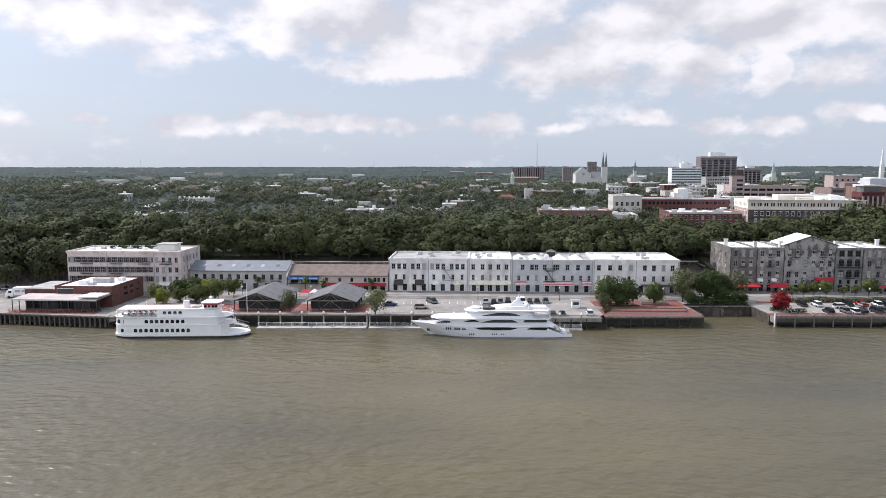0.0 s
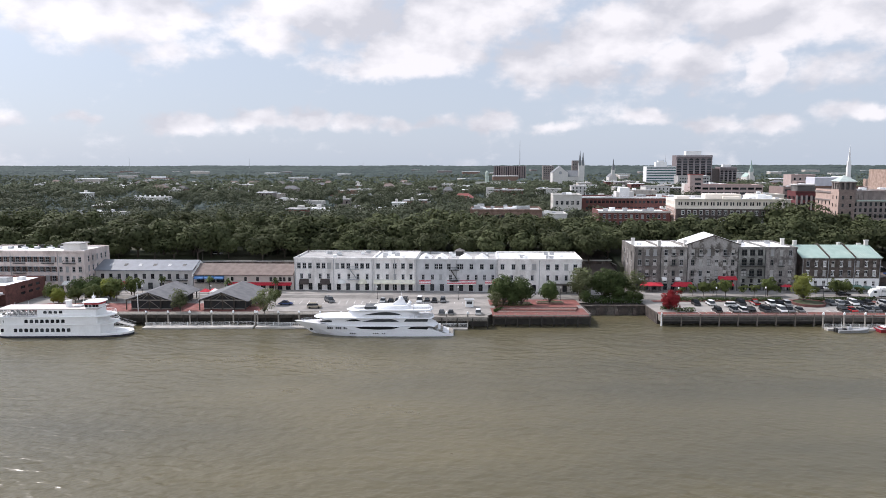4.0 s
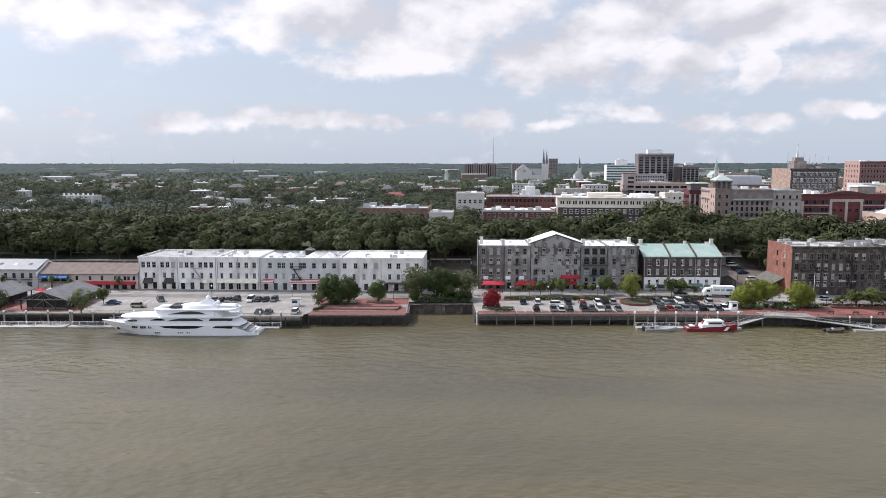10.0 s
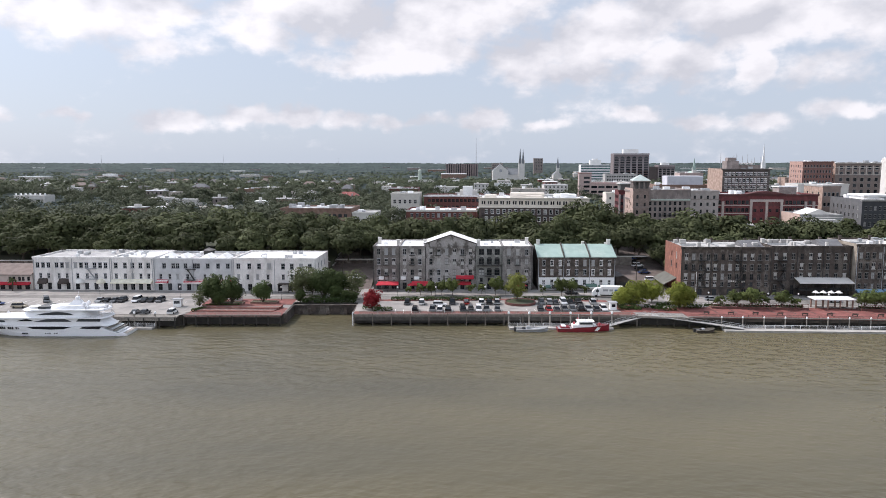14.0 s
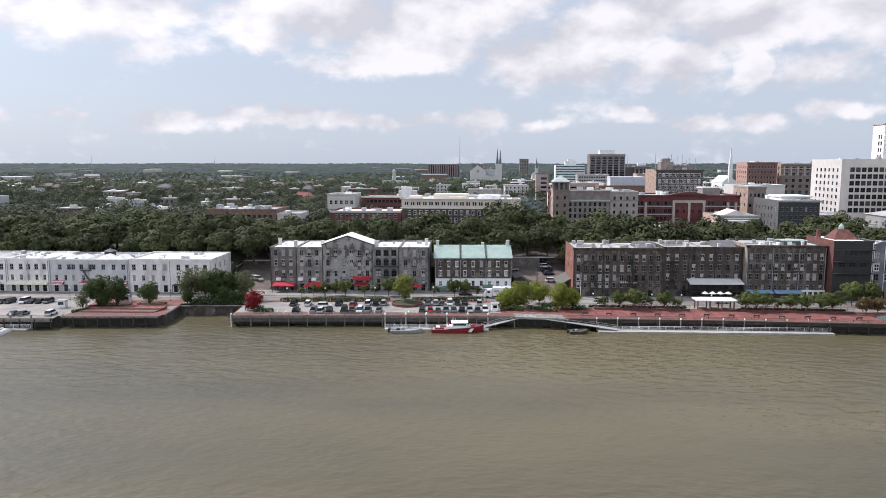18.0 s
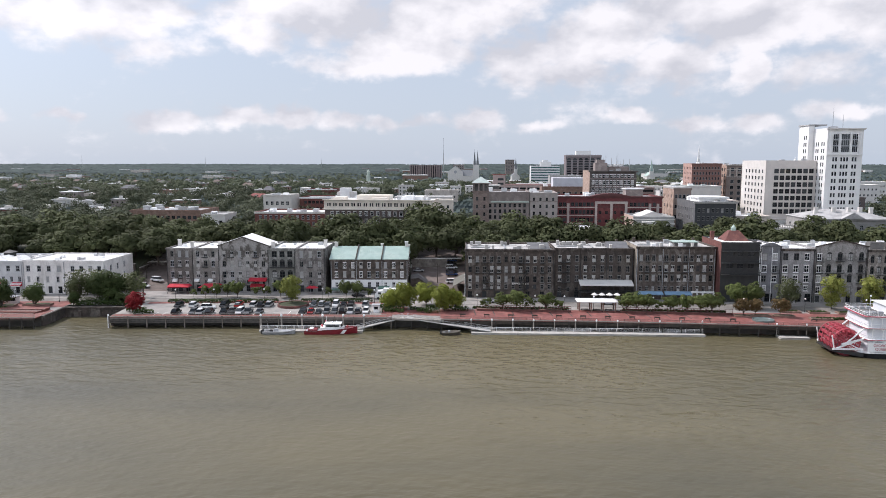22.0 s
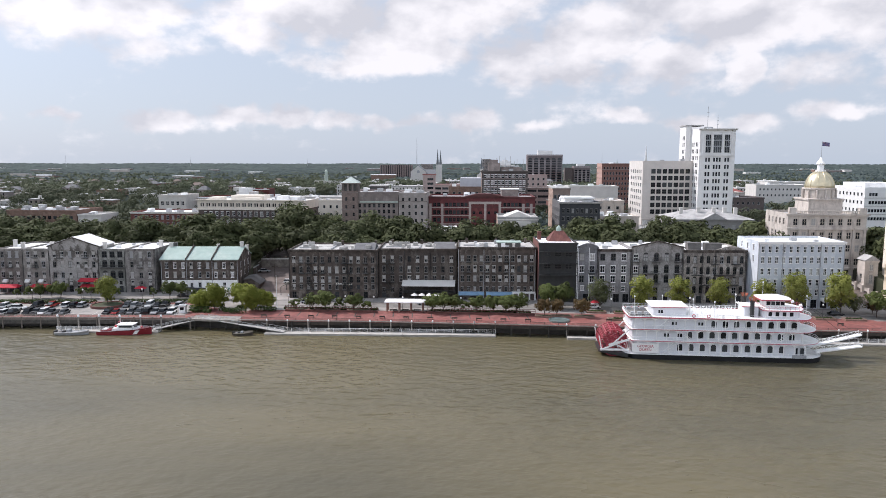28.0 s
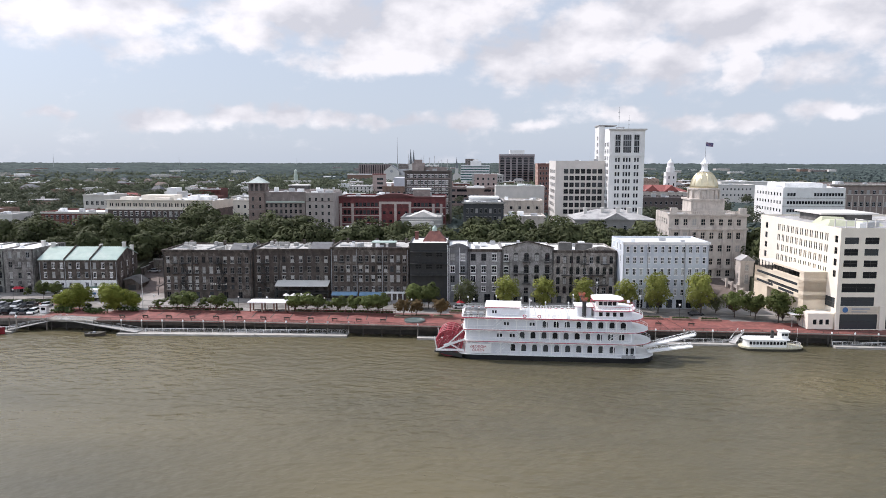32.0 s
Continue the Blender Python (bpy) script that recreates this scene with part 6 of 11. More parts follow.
        Geo().box(-.3, -.8, h - 3.0, w + .3, -.02, h - .2).obj("parapet_band", fin, b)
        return b, h
    b, h = arcade("dark brown high hotel tower with arched upper windows", 447, 1239, 61, 62.8, 6)
    Geo().box(18, 8, h - .8, 44, 22, h + 7).obj("roof_house", WHITE_TILE, b)
    Geo().box(22, 0, 0, 61, 6, h - 30).obj("podium", mat("red_brown_podium", (.2, .1, .09), (.16, .085, .075), .5, .9), b)
    b, h = arcade("dark brown tower block with arched upper windows", 536, 1270, 29, 42.6, 4)
    Geo().box(6, 4, h - .8, 20, 14, h + 4).obj("roof_house", WHITE_TILE, b)
    Geo().box(-16, 4, 0, -.1, 20, h - 3).obj("wing", mat("dark_brown_concrete", (.13, .105, .1)), b)
    b = block("office_building", "white banded office tower with green glass", 374.8, 1168, 47.5, 26, 43.8, WHITE_TILE, 0, 0, 1, 1, roof=GRAY_ROOF, units=3, cornice=0)
    for k in range(6):
        Geo().box(.4, -.1, 28.4 - k * 4.2, 47.2, .2, 30.4 - k * 4.2).obj("window_band", mat("green_glass", (.05, .1, .1), (.07, .13, .13), .2, .1), b)
    Geo().box(16, 6, 31, 34, 18, 39).box(20, 8, 39, 29, 16, 41.5).obj("roof_house", WHITE_TILE, b)
    b = block("office_building", "grey window banded clinic below the banded tower", 384, 1040, 46, 24, 31, CONCRETE, 12, 3, 2.2, 2.2, "dark", 0, WHITE_ROOF, units=4)
    b = block("tower", "long brown ribbed apartment block", 164, 1690, 76, 24, 42, mat("mauve_brown_brick", (.29, .225, .215), (.25, .195, .185), .4, .9, .2), 0, 0, 1, 1, roof=GRAY_ROOF, units=0, cornice=0, cat="tower", left_wall=BROWN_BRICK)
    for i in range(14):
        Geo().box(3 + i * 5.3, -.6, 0, 4.7 + i * 5.3, -.01, 29.6).obj("window_bay", GLASS_D, b)
    b = block("tower", "tan square apartment tower far off", 454, 2240, 28, 24, 57, TAN_STONE, 5, 9, 2.4, 2.4, "plain", 3, GRAY_ROOF, units=1, cat="tower")
    b = block("office_building", "low brown office block with a white cap above the trees", -684, 1742, 62, 30, 13.8, BROWN_BRICK, 0, 0, 1, 1, roof=GRAY_ROOF, units=0, cornice=0, z=-8)
    for k in range(3):
        Geo().box(-.5, -.4, 18.4 - k * 5.2, 62.5, -.01, 20.6 - k * 5.2).obj("window_band", PALE_WALL if k == 0 else GLASS_D, b)
    Geo().box(14, 6, 20.4, 44, 22, 26.5).obj("roof_house", WHITE_ROOF, b)
    # pink garage tower and long brown garages
    pink = mat("pink_stucco", (.47, .365, .335), (.41, .32, .295), .4, .85, .2)
    b = block("car_garage", "pink stucco parking garage with open decks and a stair tower", 266, 648, 62, 30, 30, pink, 0, 0, 1, 1, roof=TERRACOTTA, units=0)
    for k in range(3):
        for i in range(9):
            Geo().box(1 + i * 6.8, -.05, 13.6 - k * 4.4, 6.6 + i * 6.8, .1, 15.6 - k * 4.4).obj("window", GLASS_D, b)
    Geo().box(-3.2, -1.2, 0, 8, 8, 27).obj("stair_tower", pink, b)
    for k in range(6):
        Geo().box(1, -1.32, 22 - k * 4, 6.4, -1.18, 24 - k * 4).obj("stair_window", GLASS_D, b)
    Geo().box(-3.6, -1.6, 27, 8.4, 8.4, 27.6).obj("stair_roof", TERRACOTTA, b)
    b = block("car_garage", "long brown parking garage with dark open decks", 306, 560, 76, 30, 31, mat("brown_pink_concrete", (.27, .2, .18), (.22, .165, .15), .4, .9, .2), 0, 0, 1, 1, roof=CONCRETE, units=6)
    for k in range(3):
        for i in range(8):
            Geo().box(1 + i * 9.4, -.05, 15.4 - k * 4.6, 9.2 + i * 9.4, .1, 17.2 - k * 4.6).obj("window", GLASS_D, b)
    Geo().box(12, 5, 18.2, 26, 14, 23).obj("roof_house", mat("brown_pink_concrete", (.27, .2, .18)), b)
    b = block("office_building", "pink stair house with a red flat roof", 356.4, 650, 21, 18, 39.2, pink, 4, 4, 1.8, 2.2, "plain", 0, TERRACOTTA, base=6, units=1)
    b = block("office_building", "dark red three storey town building with a white roof edge", 87, 684, 28, 20, 24.8, mat("dark_red_brick", (.15, .05, .043), (.12, .042, .037), .6, .9, .3), 7, 2, 1.4, 2.0, "dark", 2, WHITE_ROOF, base=3, units=3, trim=WHITE_PAINT, cornice=.5)
    Geo().box(-8, 4, 0, -.1, 16, 14).obj("wing", PALE_WALL, b)
    b = block("house", "pink gabled mansion with a terracotta roof", 46, 614, 17, 14, 20.4, pink, 5, 2, 1.2, 1.8, "gray", 0, None, base=2, units=0, cat="house")
    Geo().rings([[(-.6, -.6, 8.2), (17.6, -.6, 8.2), (17.6, 14.6, 8.2), (-.6, 14.6, 8.2)], [(4, 6, 11.6), (13, 6, 11.6), (13, 8, 11.6), (4, 8, 11.6)]]).obj("hip_roof", TERRACOTTA, b)
    for u in (3, 8, 13):
        Geo().rings([[(u - 1.1, -.3, 8.2), (u + 1.1, -.3, 8.2), (u, -.3, 10.4)], [(u - 1.1, 4, 8.2), (u + 1.1, 4, 8.2), (u, 4, 10.4)]]).obj("dormer", pink, b)
    b = block("hall", "long low hall with a green roof and a white cupola", 92, 1128, 40, 18, 20, PALE_WALL, 8, 1, 1.6, 2, "plain", 0, GREEN_ROOF, units=0)
    Geo().lathe([(3, 0), (3, 14), (3.6, 14.2), (3.6, 15), (2.4, 15.2), (2.4, 20), (2.8, 20.2), (1.8, 22), (.2, 24)], 10, (18, 6, 2)).obj("cupola", mat("pale_green_copper", (.45, .5, .44)), b)
    # known larger houses of the eastern town
    b = block("house", "long white terrace with roof pinnacles among the town trees", -227, 608, 27, 14, 21.4, PALE_WALL, 9, 1, 1.2, 1.8, "plain", 0, WHITE_ROOF, base=3, units=0, cat="house")
    for i in range(7):
        Geo().box(.4 + i * 4.3, .5, 8.6, 1.5 + i * 4.3, 1.6, 11.2).obj("pinnacle", WHITE_PAINT, b)
    b = block("house", "square dark house with a pale hipped roof among the town trees", -239, 560, 17, 16, 17.0, BROWN_BRICK, 5, 1, 1.2, 1.6, "plain", 0, None, base=2, units=0, cat="house")
    Geo().rings([[(-1.4, -1.4, 4.8), (18.4, -1.4, 4.8), (18.4, 17.4, 4.8), (-1.4, 17.4, 4.8)], [(8, 7.6, 8.2), (9, 7.6, 8.2), (9, 8.4, 8.2), (8, 8.4, 8.2)]]).obj("hip_roof", CONCRETE, b)
    for label, x, y, w, d, top, wall, roof in (("white flat roofed hall", -178, 430, 18, 14, 20.6, PALE_WALL, WHITE_ROOF), ("white low wing", -196, 436, 14, 10, 19.4, PALE_WALL, WHITE_ROOF), ("brown hall with a white metal roof", -82, 756, 27, 16, 21, BROWN_BRICK, WHITE_ROOF),
                                               ("white clustered villa with pale roofs", -97, 566, 14, 16, 21.4, PALE_WALL, WHITE_ROOF), ("white wing beside the villa", -82, 570, 22, 12, 20, PALE_WALL, WHITE_ROOF),
                                               ("white roofed long house", -70, 800, 28, 14, 21, PALE_WALL, WHITE_ROOF), ("small white house", -8, 451, 11, 9, 21, PALE_WALL, WHITE_ROOF),
                                               ("cream flat roofed house", -26, 470, 15, 9, 20.6, CREAM, WHITE_ROOF), ("tan school house", -172, 745, 24, 14, 20, TAN_STONE, GRAY_ROOF),
                                               ("white corner house", 10, 640, 16, 12, 21.5, PALE_WALL, WHITE_ROOF), ("pale row house", -10, 700, 22, 12, 21, LIMESTONE, SHINGLE),
                                               ("grey mansard row house", -48, 640, 30, 14, 21.6, CONCRETE, SHINGLE), ("cream villa", -130, 690, 14, 12, 20.5, LIMESTONE, GRAY_ROOF), ("white church hall", 130, 700, 24, 14, 25, PALE_WALL, WHITE_ROOF),
                                               ("cream stepped offices", 246, 478, 20, 16, 29, CREAM, WHITE_ROOF), ("white long house", 206, 872, 22, 14, 23, WHITE_TILE, WHITE_ROOF),
                                               ("pale market hall", 300, 760, 40, 24, 27.5, PALE_WALL, WHITE_ROOF), ("pale blue grey offices", 200, 640, 30, 20, 25.5, LIMESTONE, WHITE_ROOF), ("cream apartment range", 400, 700, 36, 20, 27, PALE_WALL, WHITE_ROOF),
                                               ("white offices behind the long hotel", 180, 470, 38, 18, 28, PALE_WALL, WHITE_ROOF), ("cream annexe behind the long hotel", 196, 400, 20, 14, 29.6, CREAM, WHITE_ROOF),
                                               ("pale parking deck", 470, 560, 50, 30, 27, LIMESTONE, GRAY_ROOF), ("brown low range beside the white tower", 436, 440, 42, 24, 29, mat("dark_brown_concrete", (.13, .105, .1)), DARK_ROOF), ("pale offices", 560, 620, 44, 26, 31, PALE_WALL, WHITE_ROOF),
                                               ("white flat roofed offices", 610, 700, 60, 26, 31, PALE_WALL, WHITE_ROOF), ("tan brick offices", 560, 860, 40, 22, 30, mat("tan_brick_and_sunlit_side", (.44, .32, .26)), GRAY_ROOF)):
        b = block("house", label + " among the town trees", x, y, w, d, top, wall, max(3, int(w / 3.4)), 2 if top > 26 else 1, 1.3, 1.8, "plain", 0, roof, base=3 if top < 26 else 7, units=3, cat="house")
    block("office_building", "tan apartment block far off", 262, 1560, 24, 20, 44, TAN_STONE, 5, 6, 2, 2.4, "plain", 2, GRAY_ROOF, units=1)
    # white long office west of city hall
    b = block("office_building", "white office block with ribbon windows", 507, 381, 34, 40, 37.4, WHITE_TILE, 0, 0, 1, 1, roof=WHITE_ROOF, units=9, cornice=0)
    wide = window_meshes(1.35, 1.8, "plain")[0]
    for k in range(4):
        for i in range(19):
            if k or i > 8 or i < 3:
                child("window", wide, b, pose(3 + i * 1.62, -.22, 20.6 - k * 4.5))
        for i in range(9):
            child("window", wide, b, pose(-.22, 3 + i * 4.0, 20.6 - k * 4.5, 0, 0, -90))
    Geo().box(5, 10, 25, 26, 34, 27.6).obj("roof_house", WHITE_ROOF, b)
    courses(b, 34, (19.4, 14.9, 10.4), CONCRETE, .2, .3)
    b = block("office_building", "brown stone office block with a heavy pale cornice", 557, 420, 60, 36, 38, mat("brown_pink_stone", (.27, .215, .19), (.22, .178, .16), .5, .9, .3), 15, 3, 1.8, 2.6, "gray", 6, GRAY_ROOF, units=8, trim=LIMESTONE, cornice=1.2)
    courses(b, 60, (19.6,), LIMESTONE, .5)
    piers(b, even(0, 60, 16), 6, 19, LIMESTONE, .6)
    b = block("school", "red brick hall with a terracotta tiled roof", 470, 585, 60, 30, 26.5, mat("dark_brown_concrete", (.13, .105, .1)), 14, 2, 1.6, 2, "white", 4, None, units=0)
    Geo().rings([[(-1, -1, 14.5), (61, -1, 14.5), (61, 31, 14.5), (-1, 31, 14.5)], [(13, 14, 19.5), (48, 14, 19.5), (48, 16, 19.5), (13, 16, 19.5)]]).obj("hip_roof", TERRACOTTA, b)
    for u in (14, 30, 46):
        Geo().rings([[(u - 6, yy, 14.6), (u + 6, yy, 14.6), (u, yy, 19.8)] for yy in (-3, 12)]).obj("cross_gable", TERRACOTTA, b)
    b = block("tower", "white domed bell tower", 526, 622, 9, 9, 42, WHITE_TILE, 2, 4, 1.2, 2.4, "plain", 2, None, units=0, cat="tower")
    Geo().lathe([(3.8, 29.5), (3.8, 34), (3.2, 35), (3, 38), (1.6, 40), (.5, 41.5), (.2, 43)], 10, (4.5, 4.5, 0)).obj("lantern", WHITE_TILE, b)


def church(name, label, x, y, spires, nave, wall, roof):
    """Church: spires as (dx, base half width, shaft height, total height); nave as width, depth, eave, ridge."""
    b = thing(name, label, "church", pose(x, y, GROUND, 0, 0, -3))
    w, d, e, r = nave
    Geo().box(-max(w, 14) / 2, 0, -13, max(w, 14) / 2, max(d, 10), .1).obj("plinth", wall, b)
    FOOT.append((x - w / 2, y, 0, w, d))
    if w:
        g = Geo().box(-w / 2, 0, 0, w / 2, d, e)
        g.add([(-w / 2, 0, e), (w / 2, 0, e), (0, 0, r)], [(0, 1, 2)])
        g.obj("wall", wall, b)
        Geo().rings([[(-w / 2 - .5, yy, e), (0, yy, r), (w / 2 + .5, yy, e), (0, yy, r + .6)] for yy in (.3, d)]).obj("roof", roof, b)
        Geo().tube((0, -.3, e), (0, .1, e), w * .1, n=14).obj("rose_window", GREY_PAINT, b)
    for dx, hw, sh, top in spires:
        Geo().box(dx - hw, -hw, 0, dx + hw, hw, sh).obj("spire_shaft", wall, b)
        Geo().rings([[(dx - hw * .8, -hw * .8, sh), (dx + hw * .8, -hw * .8, sh), (dx + hw * .8, hw * .8, sh), (dx - hw * .8, hw * .8, sh)],
                     [(dx - hw * .62, -hw * .62, sh + (top - sh) * .3), (dx + hw * .62, -hw * .62, sh + (top - sh) * .3), (dx + hw * .62, hw * .62, sh + (top - sh) * .3), (dx - hw * .62, hw * .62, sh + (top - sh) * .3)],
                     [(dx - .1, -.1, top), (dx + .1, -.1, top), (dx + .1, .1, top), (dx - .1, .1, top)]]).obj("spire", roof, b)
        for k in range(4):
            a = math.pi / 4 + k * math.pi / 2
            Geo().tube((dx + hw * 1.3 * math.cos(a), hw * 1.3 * math.sin(a), sh - 2), (dx + hw * 1.3 * math.cos(a), hw * 1.3 * math.sin(a), sh + (top - sh) * .3), hw * .2, .05, 6).obj("pinnacle", wall, b)
    return b


city()
SPIRE_GRAY = mat("spire_slate", (.17, .18, .19), (.14, .15, .16), .3, .7)
church("cathedral", "pale twin spired cathedral with a grey roof", 294, 1300, [(-2.7, 2.7, 33, 61), (2.7, 2.7, 33, 59)], (0, 0, 0, 0), PALE_WALL, SPIRE_GRAY)
church("cathedral", "pale gabled transept of the cathedral", 256, 1300, [], (28, 40, 20, 31), PALE_WALL, SPIRE_GRAY)
b = thing("cathedral_nave", "pale cathedral nave with a long grey slate roof", "church", pose(262, 1302, GROUND, 0, 0, -3))
Geo().box(0, 0, -13, 32, 22, 13).obj("wall", PALE_WALL, b)
Geo().rings([[(u, -.8, 13), (u, 11, 24), (u, 22.8, 13)] for u in (-1, 33)]).obj("roof", SPIRE_GRAY, b)
church("church", "white church with a slender pointed steeple", 543, 883, [(0, 2.1, 32, 59.5)], (18, 40, 12, 20), WHITE_TILE, WHITE_TILE)
church("church", "small grey church spire far off", 382, 1420, [(0, 3, 24, 46)], (16, 30, 10, 17), PALE_WALL, SPIRE_GRAY)
church("church", "pale grey church spire beyond the towers", 651, 1405, [(0, 3.4, 20, 43)], (16, 30, 10, 17), PALE_WALL, GREEN_ROOF)
for x, y, h in ((250, 1900, 100), (-1650, 3900, 70), (-1050, 4100, 70), (-420, 4300, 55), (1180, 3600, 80)):
    t = thing("radio_mast", "thin lattice radio mast standing far off in the woods", "mast", pose(x, y, GROUND))
    Geo().tube((-1, 0, -13), (0, 0, h), .5, .25, 4).tube((1, 0, -13), (0, 0, h), .5, .25, 4).tube((0, 1.6, -13), (0, 0, h), .5, .25, 4).obj("lattice", STEEL, t)


def city_hall():
    x, y = 398.4, 255.4
    w, d, h = 28.4, 22, 28.8
    xs = even(1.2, w - 1.2, 8)
    b = building("city_hall", "limestone city hall with a gilded dome and flag", x, y, ZB, -6, w, d, h, LIMESTONE,
                 front=grid(xs, [24.4, 19.4, 14.6, 9.6, 5.2], 1.6, 2.5), left=grid(even(2, 20, 5), [24.4, 19.4, 14.6, 9.6], 1.5, 2.4), style="stone", roof=GRAY_ROOF, parapet=1.0, cornice=.9)
    for u in (.5, 4.4, 8.2, 20.2, 24, 27.9):
        Geo().box(u - .5, -.45, 8.7, u + .5, -.003, 22.8).obj("pilaster", LIMESTONE, b)
    Geo().box(-.5, -.7, 22.8, w + .5, -.003, 23.6).obj("entablature", LIMESTONE, b)
    Geo().box(-.3, -.5, 8, w + .3, -.003, 8.7).obj("string_course", LIMESTONE, b)
    g = Geo()
    for i in range(36):
        u = .3 + (w - .6) * i / 35
        g.box(u - .12, -.2, h, u + .12, .1, h + .9)
    g.box(0, -.3, h + .9, w, .2, h + 1.15)
    for u in (1.6, 26.8):
        g.box(u - 1.2, -.5, h, u + 1.2, 1.4, h + 2.2)
    g.obj("balustrade", LIMESTONE, b)
    c = (15.2, 10.5, 0)
    Geo().box(9.0, 4.3, h - .5, 21.4, 16.7, h + 4.8).box(8.5, 3.8, h + 4.8, 21.9, 17.2, h + 5.4).obj("drum_base", LIMESTONE, b)
    dr = Geo().lathe([(5.6, h + 5.4), (5.6, h + 8.6), (6.0, h + 8.8), (6.0, h + 9.3), (5.3, h + 9.4)], 20, c).obj("drum", LIMESTONE, b)
    for i in range(12):
        a = 2 * math.pi * i / 12
        Geo().tube((c[0] + 5.9 * math.cos(a), c[1] + 5.9 * math.sin(a), h + 5.4), (c[0] + 5.9 * math.cos(a), c[1] + 5.9 * math.sin(a), h + 8.7), .35, n=6).obj("column", LIMESTONE, dr)
    dome = Geo().lathe([(5.2 * math.cos(a), h + 9.3 + 6.6 * math.sin(a)) for a in [i * math.pi / 2 / 10 for i in range(10)]] + [(.9, h + 15.8)], 24, c).obj("dome", GOLD, b, "gilded dome", smooth=True)
    g = Geo()
    for i in range(12):
        a = 2 * math.pi * i / 12
        pts = [(c[0] + 5.25 * math.cos(e) * math.cos(a), c[1] + 5.25 * math.cos(e) * math.sin(a), h + 9.3 + 6.65 * math.sin(e)) for e in [k * math.pi / 2 / 8 for k in range(8)]]
        for p, q in zip(pts, pts[1:]):
            g.tube(p, q, .12, n=5, cap=False)
    g.obj("rib", GOLD, dome)
    Geo().lathe([(1.8, h + 15.2), (1.8, h + 16), (1.2, h + 16.1), (1.2, h + 18.2), (1.7, h + 18.4), (1.6, h + 18.8), (.8, h + 19.8), (.15, h + 21)], 12, c).obj("lantern", WHITE_PAINT, b)
    Geo().tube((c[0], c[1], h + 20), (c[0], c[1], h + 27), .09, .05, 6).obj("flagpole", STEEL, b)
    g = Geo()
    for k in range(6):
        g.add([(c[0] + .1 + .45 * j, c[1] + .15 * math.sin(j), h + 26.8 - k * .25 - .05 * j) for j in (0, 6)] + [(c[0] + .1 + .45 * j, c[1] + .15 * math.sin(j), h + 26.55 - k * .25 - .05 * j) for j in (6, 0)], [(0, 1, 2, 3)])
    g.obj("flag", mat("flag_cloth", (.2, .12, .16), (.1, .1, .2), 1.2, .8), b)


def river_hotel():
    """Cream hotel slab standing over the river walk."""
    b = thing("hotel", "large cream concrete hotel with dark windows bridging the river street", "hotel", pose(424.6, 189.8, ZB, 0, 0, -2.6))
    FOOT.append((424, 185, 0, 80, 60))
    w, d, h = 60, 52, 29.6
    g = Geo()
    pale = mat("bright_cream_stucco", (.82, .755, .65), (.77, .705, .61), .3, .8, .2)
    warm = mat("warm_cream_stucco", (.74, .635, .50), (.68, .585, .46), .3, .8, .2)
    lr = []
    for k in range(4):
        z = 25.2 - k * 3.35
        for i in range(11):
            for s in (-.55, .55):
                lr.append((7.6 + i * 3.05 + s, z, .62, 2.2))
        lr.append((2.2, z, 1.6, 2.0))
        lr.append((47.5, z, 1.8, 2.0))
    for y in (15, 22, 29, 36):
        for s in (-.5, .5):
            lr.append((y + s, 11.4, .6, 1.6))
    lr.append((3.6, 6.2, 5.4, 3.0))
    fr = grid([3.2, 9, 17, 23, 31, 37, 45, 51], [25.0, 21.7, 18.4, 15.1], 4.0, 1.9) + grid([5.6, 20, 34, 48], [11.0, 7.0], 10.4, 2.6) + grid([6.6, 20, 34, 48], [.2], 11, 4.4)
    wall_face(g, (0, d, 0), (0, -1, 0), (-1, 0, 0), d, h, [(d - u, a, ww, hh) for u, a, ww, hh in lr])
    wall_face(g, (0, 0, 0), (1, 0, 0), (0, -1, 0), w, h, fr)
    g.box(w, 0, 0, w + .3, d, h).box(0, d, 0, w, d + .3, h)
    g.obj("wall", pale, b)
    for rects, side in ((lr, 1), (fr, 0)):
        for u, a, ww, hh in rects:
            child("window", window_meshes(ww, hh, "dark")[0], b, pose(0, u, a, 0, 0, -90) if side else pose(u, 0, a))
    Geo().box(.4, .4, h - 1.0, w - .4, d - .4, h - .6).obj("roof", GRAY_ROOF, b)
    # dark block stands for the shade beneath the rooftop slab
    Geo().box(9, 28, h - .6, 25, 43, h + 1.8).obj("plant_room", DARK_ROOF, b)
    Geo().bevel_box(7.8, 26.6, h + 1.8, 26.4, 44.4, h + 2.3, .1).obj("plant_room_roof", PALE_WALL, b)
    olive = mat("pale_olive_tarpaulin", (.52, .53, .38), (.45, .46, .33), .3, .8, .2)
    for x0, x1, y0, y1, z1 in ((2.5, 12, 12, 19, 1.8), (4, 13, 19.4, 25, 2.2), (13, 20, 13, 21, 1.4)):
        Geo().rings([[(x0, y0, h - .6), (x1, y0, h - .6), (x1, y1, h - .6), (x0, y1, h - .6)], [(x0 + 1.6, y0 + 2, h - .6 + z1), (x1 - 1.2, y0 + 1.6, h - .7 + z1), (x1 - 1.6, y1 - 2, h - .8 + z1), (x0 + 2, y1 - 1.4, h - .6 + z1)]]).obj("roof_cover", olive, b)
    g = Geo()
    for u in (3, 9, 15, 21):
        g.box(u - .12, 3, h - .6, u + .12, 3.24, h + 1.8).box(u - .12, 9, h - .6, u + .12, 9.24, h + 1.8).box(u - .1, 3, h + 1.8, u + .1, 9.24, h + 2.0)
